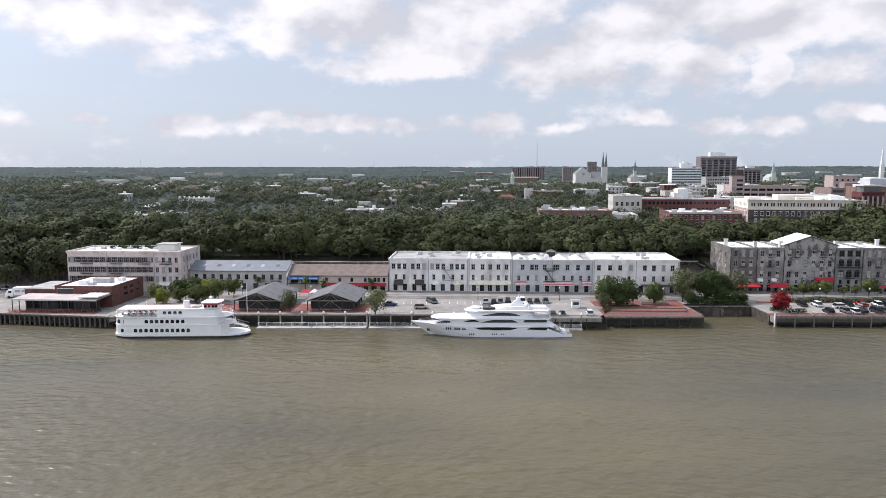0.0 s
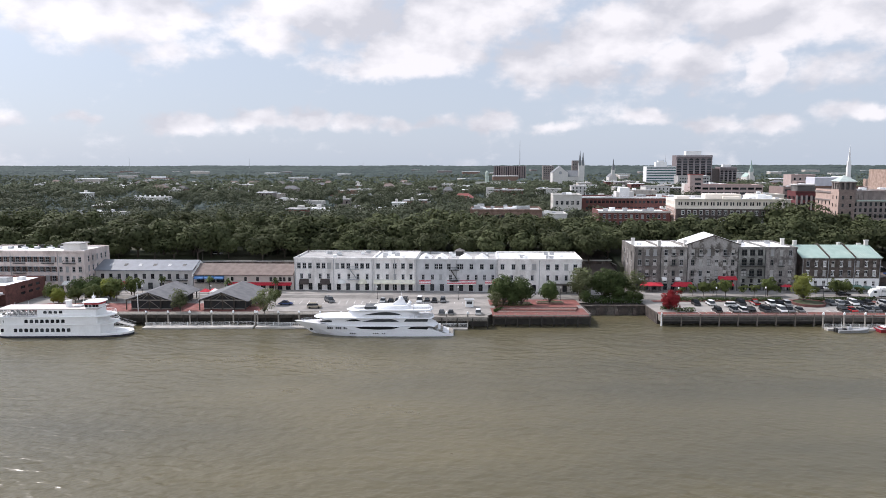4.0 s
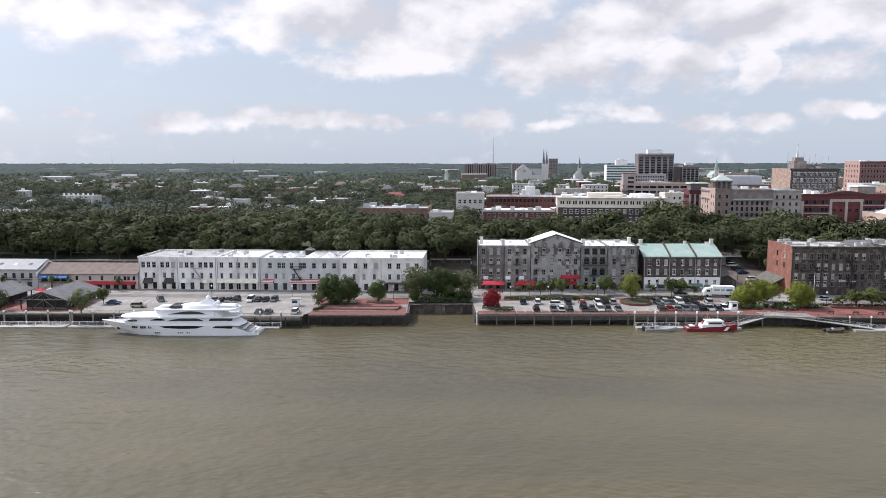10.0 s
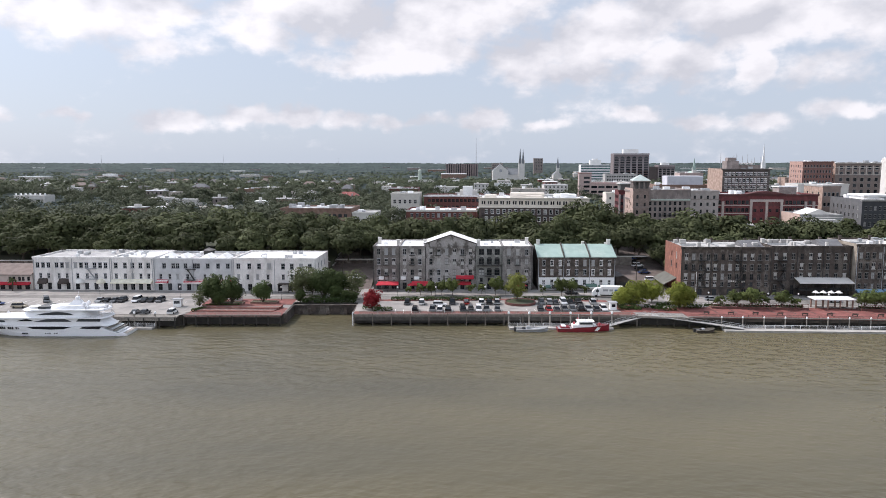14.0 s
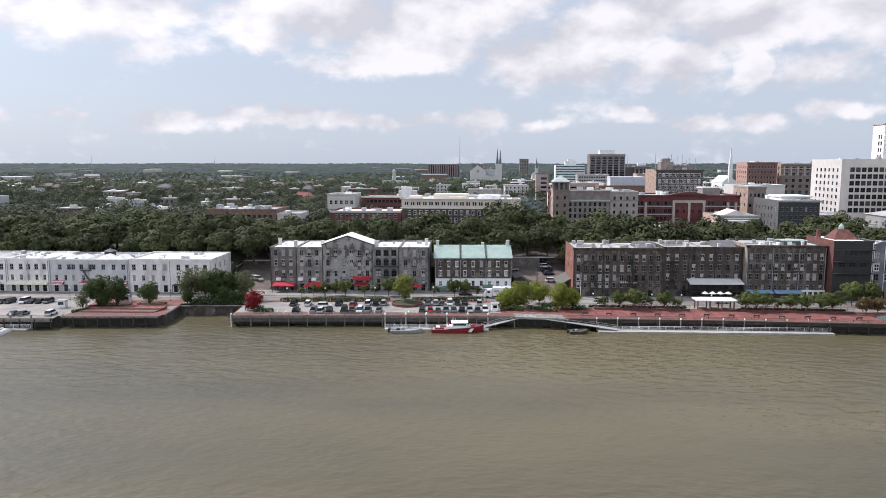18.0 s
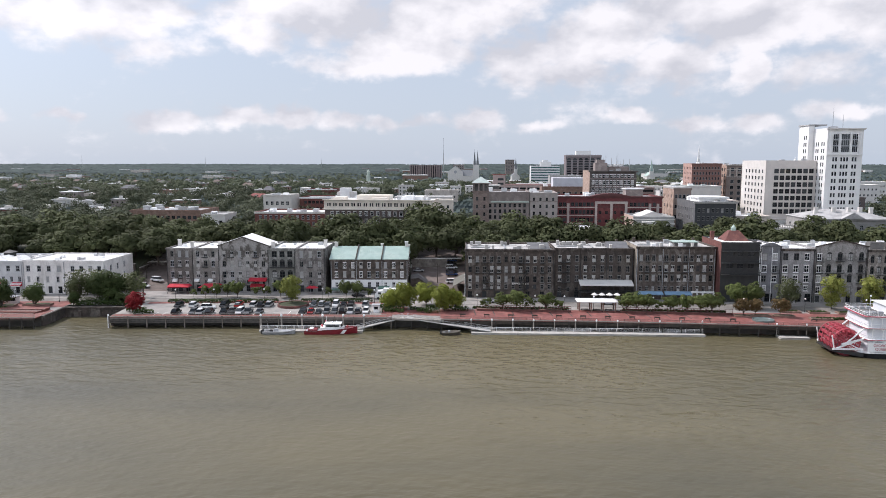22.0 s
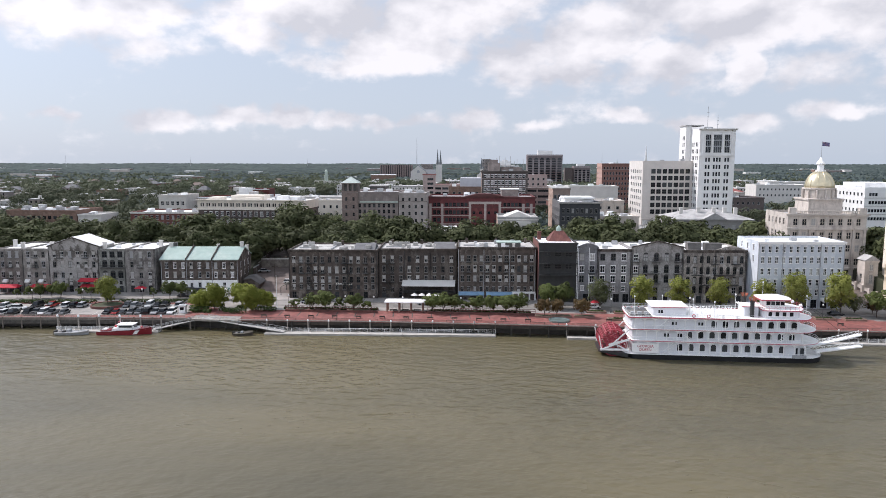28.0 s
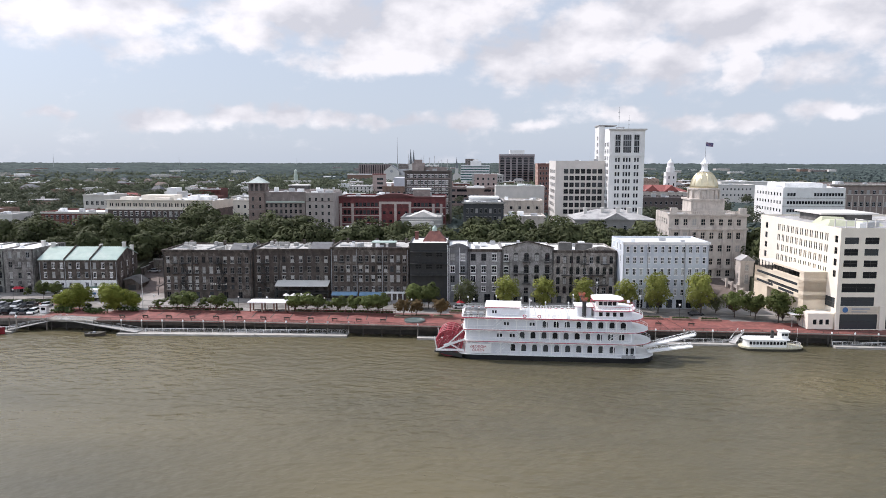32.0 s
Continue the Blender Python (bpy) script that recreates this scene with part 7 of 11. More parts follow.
    g.box(3, 3, h + 1.8, 21, 3.2, h + 2.0).obj("roof_frame", PALE_WALL, b)
    roof_units(b, [(8 + i * 3.4, 5 + (i % 3) * 2.6, 2, 1.8, 1.6) for i in range(9)] + [(30, 8, 6, 4, 2.6)], h - .6)
    # lower wing over the street with terrace
    g = Geo().box(-6.6, 6, 0, -.01, 9, 13.2).box(-6.6, 6, 10.0, -.01, 40, 13.2).box(-6.6, 30, 0, -.01, 40, 13.2).box(-6.6, 6, 7.6, -.01, 40, 9.0)
    g.obj("wing", warm, b)
    Geo().box(-6.3, 9, 9.0, -5.6, 30, 10.0).obj("wing_glass", GLASS_D, b)
    for y0, y1, z in ((10, 38, 11.2), (26, 38, 8.2), (12, 22, 8.0)):
        Geo().box(-6.64, y0, z, -6.55, y1, z + .8).obj("louvre_slot", GLASS_D, b)
    Geo().box(-6.75, 5.9, 13.2, -.02, 6.3, 13.9).box(-6.75, 6.3, 13.2, -6.4, 26, 13.9).obj("terrace_parapet", warm, b)
    Geo().box(-6.2, 10, 12.9, -.3, 38, 13.3).obj("terrace_floor", WOOD_DARK, b)
    Geo().box(-6.6, 6.3, 13.2, -.01, 9, 15.5).obj("wing_front", warm, b)
    Geo().box(-6.8, 5.8, 15.5, -.01, 26.4, 16.1).obj("wing_roof", warm, b)
    Geo().box(-1.2, 9, 13.3, -.9, 38, 15.4).obj("terrace_glass", GLASS_D, b)
    for i in range(7):
        Geo().box(-6.5, 11 + i * 2.4, 13.3, -6.3, 11.2 + i * 2.4, 15.5).obj("post", BLACK_METAL, b)
    for i in range(5):
        yy = 27 + i * 2.4
        Geo().box(-6, yy, 15.4, -1.2, yy + 1.7, 15.55).obj("terrace_shade", WHITE_CLOTH, b)
    for i in range(6):
        Geo().box(-6.1, 26 + i * 2.4, 13.2, -5.9, 26.2 + i * 2.4, 15.5).obj("post", BLACK_METAL, b)
    g = Geo()
    wall_face(g, (-7.5, .5, 0), (1, 0, 0), (0, -1, 0), 7.4, 4.4, grid([2, 3.8, 5.6], [1.4], 1.1, 1.5), .2)
    g.box(-7.5, 6, 0, -.02, 6.2, 4.4).box(-7.5, .5, 4.4, -.02, 6.2, 4.7).box(-7.5, .6, 0, -7.3, 6.1, 4.4)
    g.obj("lodge", pale, b)
    Geo().box(-7.2, .8, 1.2, -.3, .9, 3.4).obj("lodge_glass", GLASS_D, b)
    Geo().box(-11, 3, 3.6, -7.6, 6, 3.8).obj("porch_roof", WHITE_PAINT, b)
    for u in (-10.9, -7.8):
        Geo().box(u, 3.1, 0, u + .15, 3.25, 3.6).obj("post", STEEL, b)
    Geo().box(-.15, -.25, 0, 1.1, -.003, h).obj("pier", pale, b)
    Geo().box(12.4, -.5, 0, 13.6, -.003, 7).obj("pier", pale, b)
    Geo().box(26.6, -.5, 0, 27.6, -.003, 7).obj("pier", pale, b)
    Geo().box(.6, -.2, 4.9, 12.2, -.06, 6.9).obj("sign_band", mat("pale_sign", (.6, .53, .43), (.57, .5, .41)), b)
    Geo().tube((2.6, -.3, 5.9), (2.6, -.2, 5.9), .8, n=12).obj("sign_mark", BLUE_CLOTH, b)
    Geo().box(4.4, -.26, 5.9, 9.6, -.2, 6.5).obj("sign_bar", GREY_PAINT, b)
    Geo().box(4.4, -.26, 5.2, 8.8, -.2, 5.5).obj("sign_bar", GREY_PAINT, b)


def gatehouse():
    b = building("gatehouse", "small white gabled pavilion beside the terrace stair", 419.6, 240.4, ZB, -4, 4.6, 5, 13.2, LIMESTONE, front=[(2.3, 9.4, 1.3, 2.2), (2.3, 4.6, 1.4, 3.4)], left=[(2.5, 4.6, 1.4, 3.4)], style="arch", roof=None, parapet=0, cornice=.3)
    Geo().rings([[(-.4, yy, 13.1), (2.3, yy, 14.9), (5.0, yy, 13.1)] for yy in (-.4, 5.4)]).obj("roof", GRAY_ROOF, b)


city_hall()
river_hotel()
gatehouse()

# ---- trees ----
def plant(t, spots, zfun):
    for x, y, s, r in spots:
        copy_thing(t, pose(x, y, zfun(x, y), 0, 0, r) @ Matrix.Diagonal((s, s, s, 1)))


def inside(x, y, pad):
    for fx, fy, rot, w, d in FOOT:
        a = radians(rot)
        dx, dy = x - fx, y - fy
        u, v = dx * math.cos(a) + dy * math.sin(a), -dx * math.sin(a) + dy * math.cos(a)
        if -pad < u < w + pad and -pad < v < d + pad:
            return True
    return False


OAKS = [tree_template("oak_tree", "broad dark green live oak in the bluff park", 12.6 + .8 * i, 7.6 + .5 * i, OAK, 10 + i, lumps=46, per=66, leaf=.54, trunk=.5, flat=.62, group="park oaks", low=.22) for i in range(5)]


def park():
    rng = random.Random(5)
    n = 0
    for row, off in enumerate((35, 45, 57, 70, 82)):
        x = -210.0
        while x < 500:
            y = along(STREET, x) + off + rng.uniform(-3, 3)
            if not inside(x, y, 3) and not (off > 75 and rng.random() < .3) and not (191 < x < 219 and off < 76 and not (x < 196 and off > 40)) and not (394 < x < 432 and off < 66) and not (296 < x < 328 and off > 50) and not (258 < x < 296 and off > 65) and not (100 < x < 212 and off > 78) and rng.random() > .06:
                s = rng.uniform(.8, 1.12) * (.82 if off < 40 or (100 < x < 212 and off > 60) else 1)
                copy_thing(OAKS[(n * 7 + row) % 5], pose(x, y, GROUND - (1.2 if off < 40 else 0), 0, 0, rng.uniform(0, 360)) @ Matrix.Diagonal((s, s, s * rng.uniform(.85, 1.05), 1)))
                n += 1
            x += rng.uniform(9.5, 14.0)

    # tall trees beside the pink hotel, rooted at the street
    for x, y, s in ((-146, 280, 1.0), (-152, 270, .8), (-158, 284, 1.25), (-168, 276, 1.1), (-176, 286, 1.35), (-186, 276, 1.15), (-196, 284, 1.3), (-206, 276, 1.2), (-216, 286, 1.3), (-228, 280, 1.3), (-164, 262.5, .55), (-190, 264, .8), (-204, 262, .9)):
        copy_thing(OAKS[n % 5], pose(x, y, 3.6, 0, 0, rng.uniform(0, 360)) @ Matrix.Diagonal((s, s, s * 1.15, 1)))
        n += 1


park()
for x, y, s in ((186, 313, 1.0), (196, 318, .95), (204, 325, 1.1), (213, 320, 1.0), (222, 313, .95), (228, 300, .8), (199, 338, 1.1), (210, 342, 1.1), (190, 296, .8), (197, 298, .8), (205, 304, .9), (214, 299, .75), (221, 288, .7), (92, 312, .9), (100, 318, 1.0)):
    copy_thing(OAKS[int(x) % 5], pose(x, y, GROUND, 0, 0, x * 37 % 360) @ Matrix.Diagonal((s, s, s, 1)))
for i in range(14):
    x = -114 + i * 7.6
    s = .6 + .12 * (i * 5 % 4)
    copy_thing(OAKS[i % 5], pose(x, along(STREET, x) + 37 + (i * 3 % 4) * 1.6, GROUND - .6, 0, 0, i * 77 % 360) @ Matrix.Diagonal((s, s, s * .95, 1)))
for x, y, z, s in ((191.5, 282, 9, .75), (196.5, 290, 11, .8), (205, 292, 11.5, .85), (213, 289, 11.5, .8), (220, 279, 8.5, .7), (222, 268, 6.5, .6), (90, 290, 11, .75), (97, 293, 11.5, .85), (103, 289, 11, .7)):
    copy_thing(OAKS[int(x) % 5], pose(x, y, z, 0, 0, x * 53 % 360) @ Matrix.Diagonal((s, s, s, 1)))
for t in OAKS:
    drop_template(t)


def town_houses():
    rng = random.Random(12)
    walls = [PALE_WALL, TAN_STONE, BROWN_BRICK, RED_BRICK, LIMESTONE, PALE_WALL]
    roofs = [GRAY_ROOF, DARK_ROOF, WHITE_ROOF, SHINGLE, GRAY_ROOF, WHITE_ROOF, SHINGLE, WHITE_ROOF, GRAY_ROOF, WHITE_ROOF, WHITE_ROOF, SHINGLE, BROWN_ROOF, GRAY_ROOF, WHITE_ROOF, BROWN_ROOF]
    far = Geo()
    for _ in range(238):
        y = 400 + 1150 * rng.random() ** .75
        x = rng.uniform(-.62, .62) * y + 160 + rng.uniform(-100, 100)
        core = x > 90 + (y - 400) * .18 and y < 1250
        if inside(x, y, 10) or (not core and rng.random() < .3):
            continue
        w, d, h = (rng.uniform(12, 30), rng.uniform(12, 22), rng.uniform(8, 15)) if core else (rng.uniform(9, 20), rng.uniform(9, 15), rng.uniform(7.5, 11.0))
        if inside(x + w, y, 8):
            continue
        wall, roof = rng.choice(walls), rng.choice(roofs)
        flat = core and rng.random() < .8 or roof in (WHITE_ROOF, GRAY_ROOF)
        b = thing("house", "flat roofed town building among the trees" if flat else "small hip roofed town house among the trees", "house", pose(x, y, ground_z(y), 0, 0, -2.6), "town houses")
        Geo().box(0, 0, 0, w, d, h).obj("wall", wall, b)
        if flat:
            roof = roof if roof in (WHITE_ROOF, GRAY_ROOF, DARK_ROOF) else GRAY_ROOF
            Geo().box(-.3, -.3, h, w + .3, d + .3, h + .6).obj("roof", roof, b)
            u, v = rng.uniform(.1, .7) * w, rng.uniform(.1, .6) * d
            Geo().bevel_box(u, v, h + .6, u + rng.uniform(1.5, 4), v + 2.4, h + rng.uniform(1.6, 3)).obj("roof_unit", PALE_WALL, b)
        else:
            Geo().rings([[(-.5, -.5, h), (w + .5, -.5, h), (w + .5, d + .5, h), (-.5, d + .5, h)], [(w * .25, d * .45, h + 3.6), (w * .75, d * .45, h + 3.6), (w * .75, d * .55, h + 3.6), (w * .25, d * .55, h + 3.6)]]).obj("roof", roof, b)
            Geo().box(w * .2, d * .5, h, w * .2 + 1, d * .5 + 1, h + 4.4).obj("chimney", RED_BRICK, b)
        FOOT.append((x - 1, y - 14, -2.6, w + 2, d + 16))
        k = 0
        while h - 2.8 - k * 3.3 > 3 and k < 4:
            for u in even(0, w, max(2, int(w / 3.4))):
                far.box(x + u - .6, y - .12 - u * .045, ground_z(y) + h - 2.8 - k * 3.3, x + u + .6, y + .3 - u * .045, ground_z(y) + h - 1.1 - k * 3.3)
            k += 1
    for n in range(46):
        y = rng.uniform(1500, 3600)
        x = rng.uniform(-.62, .66) * y + 150
        w, d, h = rng.uniform(20, 70), rng.uniform(14, 30), rng.uniform(11, 19)
        b = thing("distant_building", "pale low building far off among the woods", "building", pose(x, y, ground_z(y), 0, 0, rng.uniform(-12, 8)), "distant buildings")
        Geo().box(0, 0, 0, w, d, h).obj("wall", rng.choice([PALE_WALL, TAN_STONE, BROWN_BRICK, LIMESTONE]), b)
        Geo().box(-.5, -.5, h, w + .5, d + .5, h + 1.2).obj("roof", rng.choice([WHITE_ROOF, GRAY_ROOF, WHITE_ROOF]), b)
        FOOT.append((x - 3, y - 40, 0, w + 6, d + 40))
    tagged(far.obj("distant_windows", GLASS_D), "dark panes in the walls of the far town houses", "windows", kind="stuff")


town_houses()


def wood_points():
    """Crowns of the town's trees between the houses, denser to the east."""
    rng = np.random.default_rng(8)
    pts = []
    for _ in range(20000):
        y = 350 + 2050 * rng.random() ** .95
        x = rng.uniform(-.68, .64) * y + 140 + rng.uniform(-190, 170)
        dense = (1.0 if y < 420 else .72) if x < 120 + (y - 350) * .12 else (.22 if y < 700 else .5)
        if 100 < x < 212 and y < 365:
            continue
        dense *= min(1.0, max(.12, .62 + 2.4 * noise.noise((x * .016, y * .016, 2.0)))) if y > 400 else 1.0
        if 430 < x < 520 and y < 480:
            dense = 1.0
        if 290 < x < 330 and y < 322 or rng.random() > dense or inside(x, y, 5):
            continue
        pts.append((x, y, rng.uniform(4.0, 8.6), rng.uniform(8.0, 13.5)))
    return pts


def make_town_trees():
    rng = np.random.default_rng(3)
    cs, rs, hearts = [], [], []
    for x, y, r, h in wood_points():
        k = 6 if y < 800 else (4 if y < 1400 else 2)
        for _ in range(k):
            cs.append((x + rng.normal() * r * .45, y + rng.normal() * r * .45, ground_z(y) + h - r * .5 + rng.normal() * r * .18))
            rs.append(r * rng.uniform(.36, .62))
            hearts.append((x, y, ground_z(y) + h - r * 1.2))
    cs, rs, hearts = np.array(cs), np.array(rs), np.array(hearts)
    for lo, hi, per, leaf in ((0, 800, 46, .49), (800, 1400, 25, .82), (1400, 3000, 15, 1.25)):
        k = (cs[:, 1] >= lo) & (cs[:, 1] < hi)
        ob = new("town_trees", leaf_mesh("town_trees", leaves(rng, cs[k], rs[k], per, leaf, hearts[k]), TOWN_OAK))
        tagged(ob, "thick dark green tree crowns filling the town's streets and squares", "trees", kind="stuff")


make_town_trees()


def far_woods():
    """Canopy sheet from the town's edge to the horizon, rough with crowns."""
    rng = np.random.default_rng(4)
    ring = [352 * 1.018 ** i for i in range(149)]
    na = 620
    v, f = [], []
    for i, r in enumerate(ring):
        cell = r * 1.5 / na
        lift = max(0, (r - 2600) / 2350) ** 1.5
        full = min(1, max(0, (r - 900) / 900))
        for j in range(na + 1):
            a = -.78 + 1.56 * j / na
            x, y = 140 + a * (r * 1.05 + 190), r
            k = noise.noise((x * .012, y * .012, 0)) * 3 + noise.noise((x * .0022, y * .0022, 5)) * 5
            v.append((x + rng.uniform(-.5, .5) * cell, y + rng.uniform(-4, 4), ground_z(r) + 1.0 + full * (4 + k) + rng.uniform(0, 3.2 + 4.8 * full * max(.25, 1 - (r - 1800) / 2200)) + lift * 25))
    n = na + 1
    f = [(i * n + j, i * n + j + 1, (i + 1) * n + j + 1, (i + 1) * n + j) for i in range(len(ring) - 1) for j in range(na)]
    g = Geo()
    g.v, g.f = v, f
    # the blue of distance haze is mixed into these canopy colours
    m = mat("haze_tinted_canopy", (.043, .059, .056), (.064, .082, .074), .010, .95, c3=(.027, .038, .040), fine=.03, grain=.75, spec=.1)
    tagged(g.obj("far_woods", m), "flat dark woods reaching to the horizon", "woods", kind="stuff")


far_woods()



# ---- quays, piers and floats ----
def quay(name, label, x0, x1, fascia, pile_gap, deck, deep=3.4, cap=None, thick=1.5, low=None, fat=False, dark=False):
    """A timber quay on piles: boards on top, a fascia, piles in front of the dark-painted bank and water below."""
    t = thing(name, label, "quay", kind="structure")
    xs = sorted({x0, x1, *[q[0] for q in QUAY if x0 < q[0] < x1]})
    g = Geo().rings([[(x, along(QUAY, x), Z0 - .3), (x, along(QUAY, x) + deep, Z0 - .3), (x, along(QUAY, x) + deep, Z0 + .03), (x, along(QUAY, x), Z0 + .03)] for x in xs])
    g.obj("deck", deck, t)
    n = max(1, int((x1 - x0) / 9))
    for k in range(3):
        z1 = Z0 - .1 - k * thick / 3
        g = Geo()
        for a, b in zip(xs, xs[1:]):
            ya, yb = along(QUAY, a), along(QUAY, b)
            g.rings([[(x, y - .08 - .02 * k, z1 - thick / 3 + .14), (x, y + .14, z1 - thick / 3 + .14), (x, y + .14, z1), (x, y - .08 - .02 * k, z1)] for x, y in ((a, ya), (b, yb))])
        g.obj("fascia_board", fascia if k == 0 else low or fascia, t)
    n = int((x1 - x0) / pile_gap)
    me = SHARED.setdefault("pile", Geo().tube((0, 0, -1.2), (0, 0, Z0 - .05), .19, .17, 7).mesh("pile", PILE))
    big = SHARED.setdefault("big_pile", Geo().tube((0, 0, -1.2), (0, 0, Z0 + .1), .3, .27, 8).mesh("pile", mat("tarred_piles", (.12, .105, .085), (.075, .066, .055), 1.2, .8, .4)))
    pale = SHARED.setdefault("pale_pile", Geo().box(-.16, -.16, -1.2, .16, .1, Z0 + .5).mesh("pile", mat("brown_gray_post", (.19, .165, .14), (.14, .12, .1), .9, .9, .4)))
    for i in range(n + 1):
        x = x0 + .2 + (x1 - x0 - .4) * i / n
        child("pile", big if fat else pale if low and not dark else me, t, pose(x, along(QUAY, x) - .12, 0))
    if cap:
        g = Geo()
        for a, b in zip(xs, xs[1:]):
            g.bar((a, along(QUAY, a) + .15, Z0 + .15), (b, along(QUAY, b) + .15, Z0 + .15), .28, .24)
        g.obj("kerb_beam", cap, t)
    return t


quay("quay", "old dark timber pile quay below the red restaurant", -200, -104, WOOD_DARK, 1.7, WOOD_GRAY, 6, WOOD_GRAY, .5, fat=True)
quay("quay", "grey timber landing beside the white ferry", -103.6, -98.2, WOOD_GRAY, 3, WOOD_GRAY)
quay("quay", "grey timber boardwalk quay before the pavilions", -97.8, 18, WOOD_DARK, 4.2, WOOD_GRAY, 8, WOOD_GRAY, 1.0)
quay("quay", "grey timber pier edge behind the yacht", 20, 48.4, WOOD_GRAY, 4.2, WOOD_GRAY, 4, WOOD_GRAY, 1.0)
quay("quay", "red stained timber deck on black piles", 50, 80.0, mat("faded_rail_boards", (.36, .28, .25), (.28, .2, .18), .9, .9, .4), 3.4, RED_DECK, 17, WOOD_GRAY, .75, WOOD_DARK, dark=True)
# lower fascia boards are a darker gray than the top one
quay("quay", "weathered timber pier below the car park", 102.2, 190, mat("aged_gray_planks", (.2, .182, .16), (.15, .137, .12), .9, .9, .4), 5.7, RED_DECK, 5, WOOD_GRAY, 1.8, mat("dark_gray_planks", (.105, .096, .085), (.07, .064, .058), .9, .9, .4))
quay("quay", "timber edged quay of the red brick plaza", 205, 431, WOOD_DARK, 5.4, PLAZA, 3.4, WOOD_GRAY, 1.1)
quay("quay", "timber edged quay before the cream hotel", 431.2, 520, WOOD_DARK, 5.4, PLAZA, 12, WOOD_GRAY, 1.1)
t = thing("sea_wall", "dark stone sea wall round the small inlet", "wall", kind="structure")
Geo().box(80.6, 230.2, -1.5, 101.8, 231.2, 3.0).box(80.2, 217, -1.5, 81.0, 231.2, 3.25).box(101.6, 217, -1.5, 102.4, 231.2, 3.25).obj("wall", DARK_BRICK, t)
for x in (86, 92, 98):
    Geo().box(x - .5, 229.5, -1.2, x + .5, 230.25, 2.2).obj("buttress", STONE_MIX, t)
Geo().box(80.4, 230.0, 3.0, 101.9, 231.6, 3.25).obj("coping", STONE_MIX, t)
# closing boards of the car park pier on the inlet side
t = thing("pier_side", "weathered timber side of the car park pier", "quay", kind="structure")
for k in range(4):
    Geo().box(101.9, 214.3, 1.3 + k * .5, 102.05, 229.8, 1.72 + k * .5).obj("board", WOOD_GRAY, t)
Geo().box(101.95, 214.0, -1.2, 102.35, 214.4, 4.2).obj("corner_post", WHITE_PAINT, t)



def railing(x0, y0, x1, y1, z, label, h=1.05, gap=2.5, material=None):
    """Posts, top rail and two wires between."""
    t = thing("railing", label, "railing")
    d = Vector((x1 - x0, y1 - y0, 0))
    n = max(1, int(d.length / gap))
    m = material or WHITE_PAINT
    key = ("post", h, m.name)
    me = SHARED.setdefault(key, Geo().box(-.05, -.05, 0, .05, .05, h).mesh("post", m))
    for i in range(n + 1):
        child("post", me, t, pose(x0 + d.x * i / n, y0 + d.y * i / n, z))
    for k in (h, h * .66, h * .33):
        Geo().bar((x0, y0, z + k), (x1, y1, z + k), .09 if k == h else .05).obj("rail", m, t)
    return t


def float_dock(x0, y0, x1, y1, wide, label, z=.55, rail=True, posts=6.2):
    """A pale floating pontoon with guide piles behind it and a rail along its back."""
    t = thing("floating_dock", label, "dock")
    d = Vector((x1 - x0, y1 - y0, 0))
    u = d.normalized()
    nv = Vector((-u.y, u.x, 0))
    n = max(1, int(d.length / 12))
    for i in range(n):
        a, b = Vector((x0, y0, 0)) + d * (i / n) + u * .05, Vector((x0, y0, 0)) + d * ((i + 1) / n) - u * .05
        g = Geo()
        q = [a, b, b + nv * wide, a + nv * wide]
        g.rings([[(p.x, p.y, zz) for p in q] for zz in (-.4, z - .12)])
        s = [a - nv * .1, b - nv * .1, b + nv * (wide + .1), a + nv * (wide + .1)]
        g.rings([[(p.x, p.y, zz) for p in s] for zz in (z - .12, z)])
        g.obj("pontoon", mat("weathered_float", (.42, .4, .365), (.34, .325, .3), .4, .8, .2), t)
    me = SHARED.setdefault("guide_post", Geo().tube((0, 0, -1), (0, 0, 4.4), .24, n=8).lathe([(.3, 4.4), (.3, 4.6), (.05, 5.0)], 8).mesh("guide_post", WOOD_GRAY))
    cap = SHARED.setdefault("pile_cap", Geo().lathe([(.34, 4.35), (.36, 4.75), (.22, 5.0), (.05, 5.1)], 8).mesh("pile_cap", WHITE_PAINT))
    k = max(1, int(d.length / posts))
    for i in range(k + 1):
        p = Vector((x0, y0, 0)) + d * (i / k) + nv * (wide + .5)
        o = child("guide_post", me, t, pose(p.x, p.y, 0) @ (Matrix.Diagonal((.7, .7, .82, 1)) if x0 > 200 else Matrix.Identity(4)))
        child("pile_cap", cap, o, Matrix.Identity(4), "white cap")
    if rail:
        a, b = Vector((x0, y0, 0)) + nv * (wide - .3), Vector((x1, y1, 0)) + nv * (wide - .3)
        railing(a.x, a.y, b.x, b.y, z, "white pipe railing along the floating dock")
    return t


float_dock(-57, 211.4, -23.5, 211.6, 3.0, "pale floating dock with white railings beside the pavilions")
float_dock(-22.8, 211.8, 42, 209.2, 2.4, "pale floating dock behind the white yacht")
float_dock(150, 207.2, 181.5, 206.4, 2.4, "white floating dock with railings at the rescue boat berth")
float_dock(214, 203.0, 283, 198.6, 3.0, "long pale floating dock below the brick plaza")
float_dock(303.6, 195.3, 312, 194.4, 2.4, "short grey landing float beside the paddle wheeler", rail=False)
float_dock(372, 187.2, 396, 184.9, 2.2, "pale floating dock beside the plaza quay")
float_dock(420.5, 182.0, 470, 175.4, 2.2, "long pale floating dock before the cream hotel")
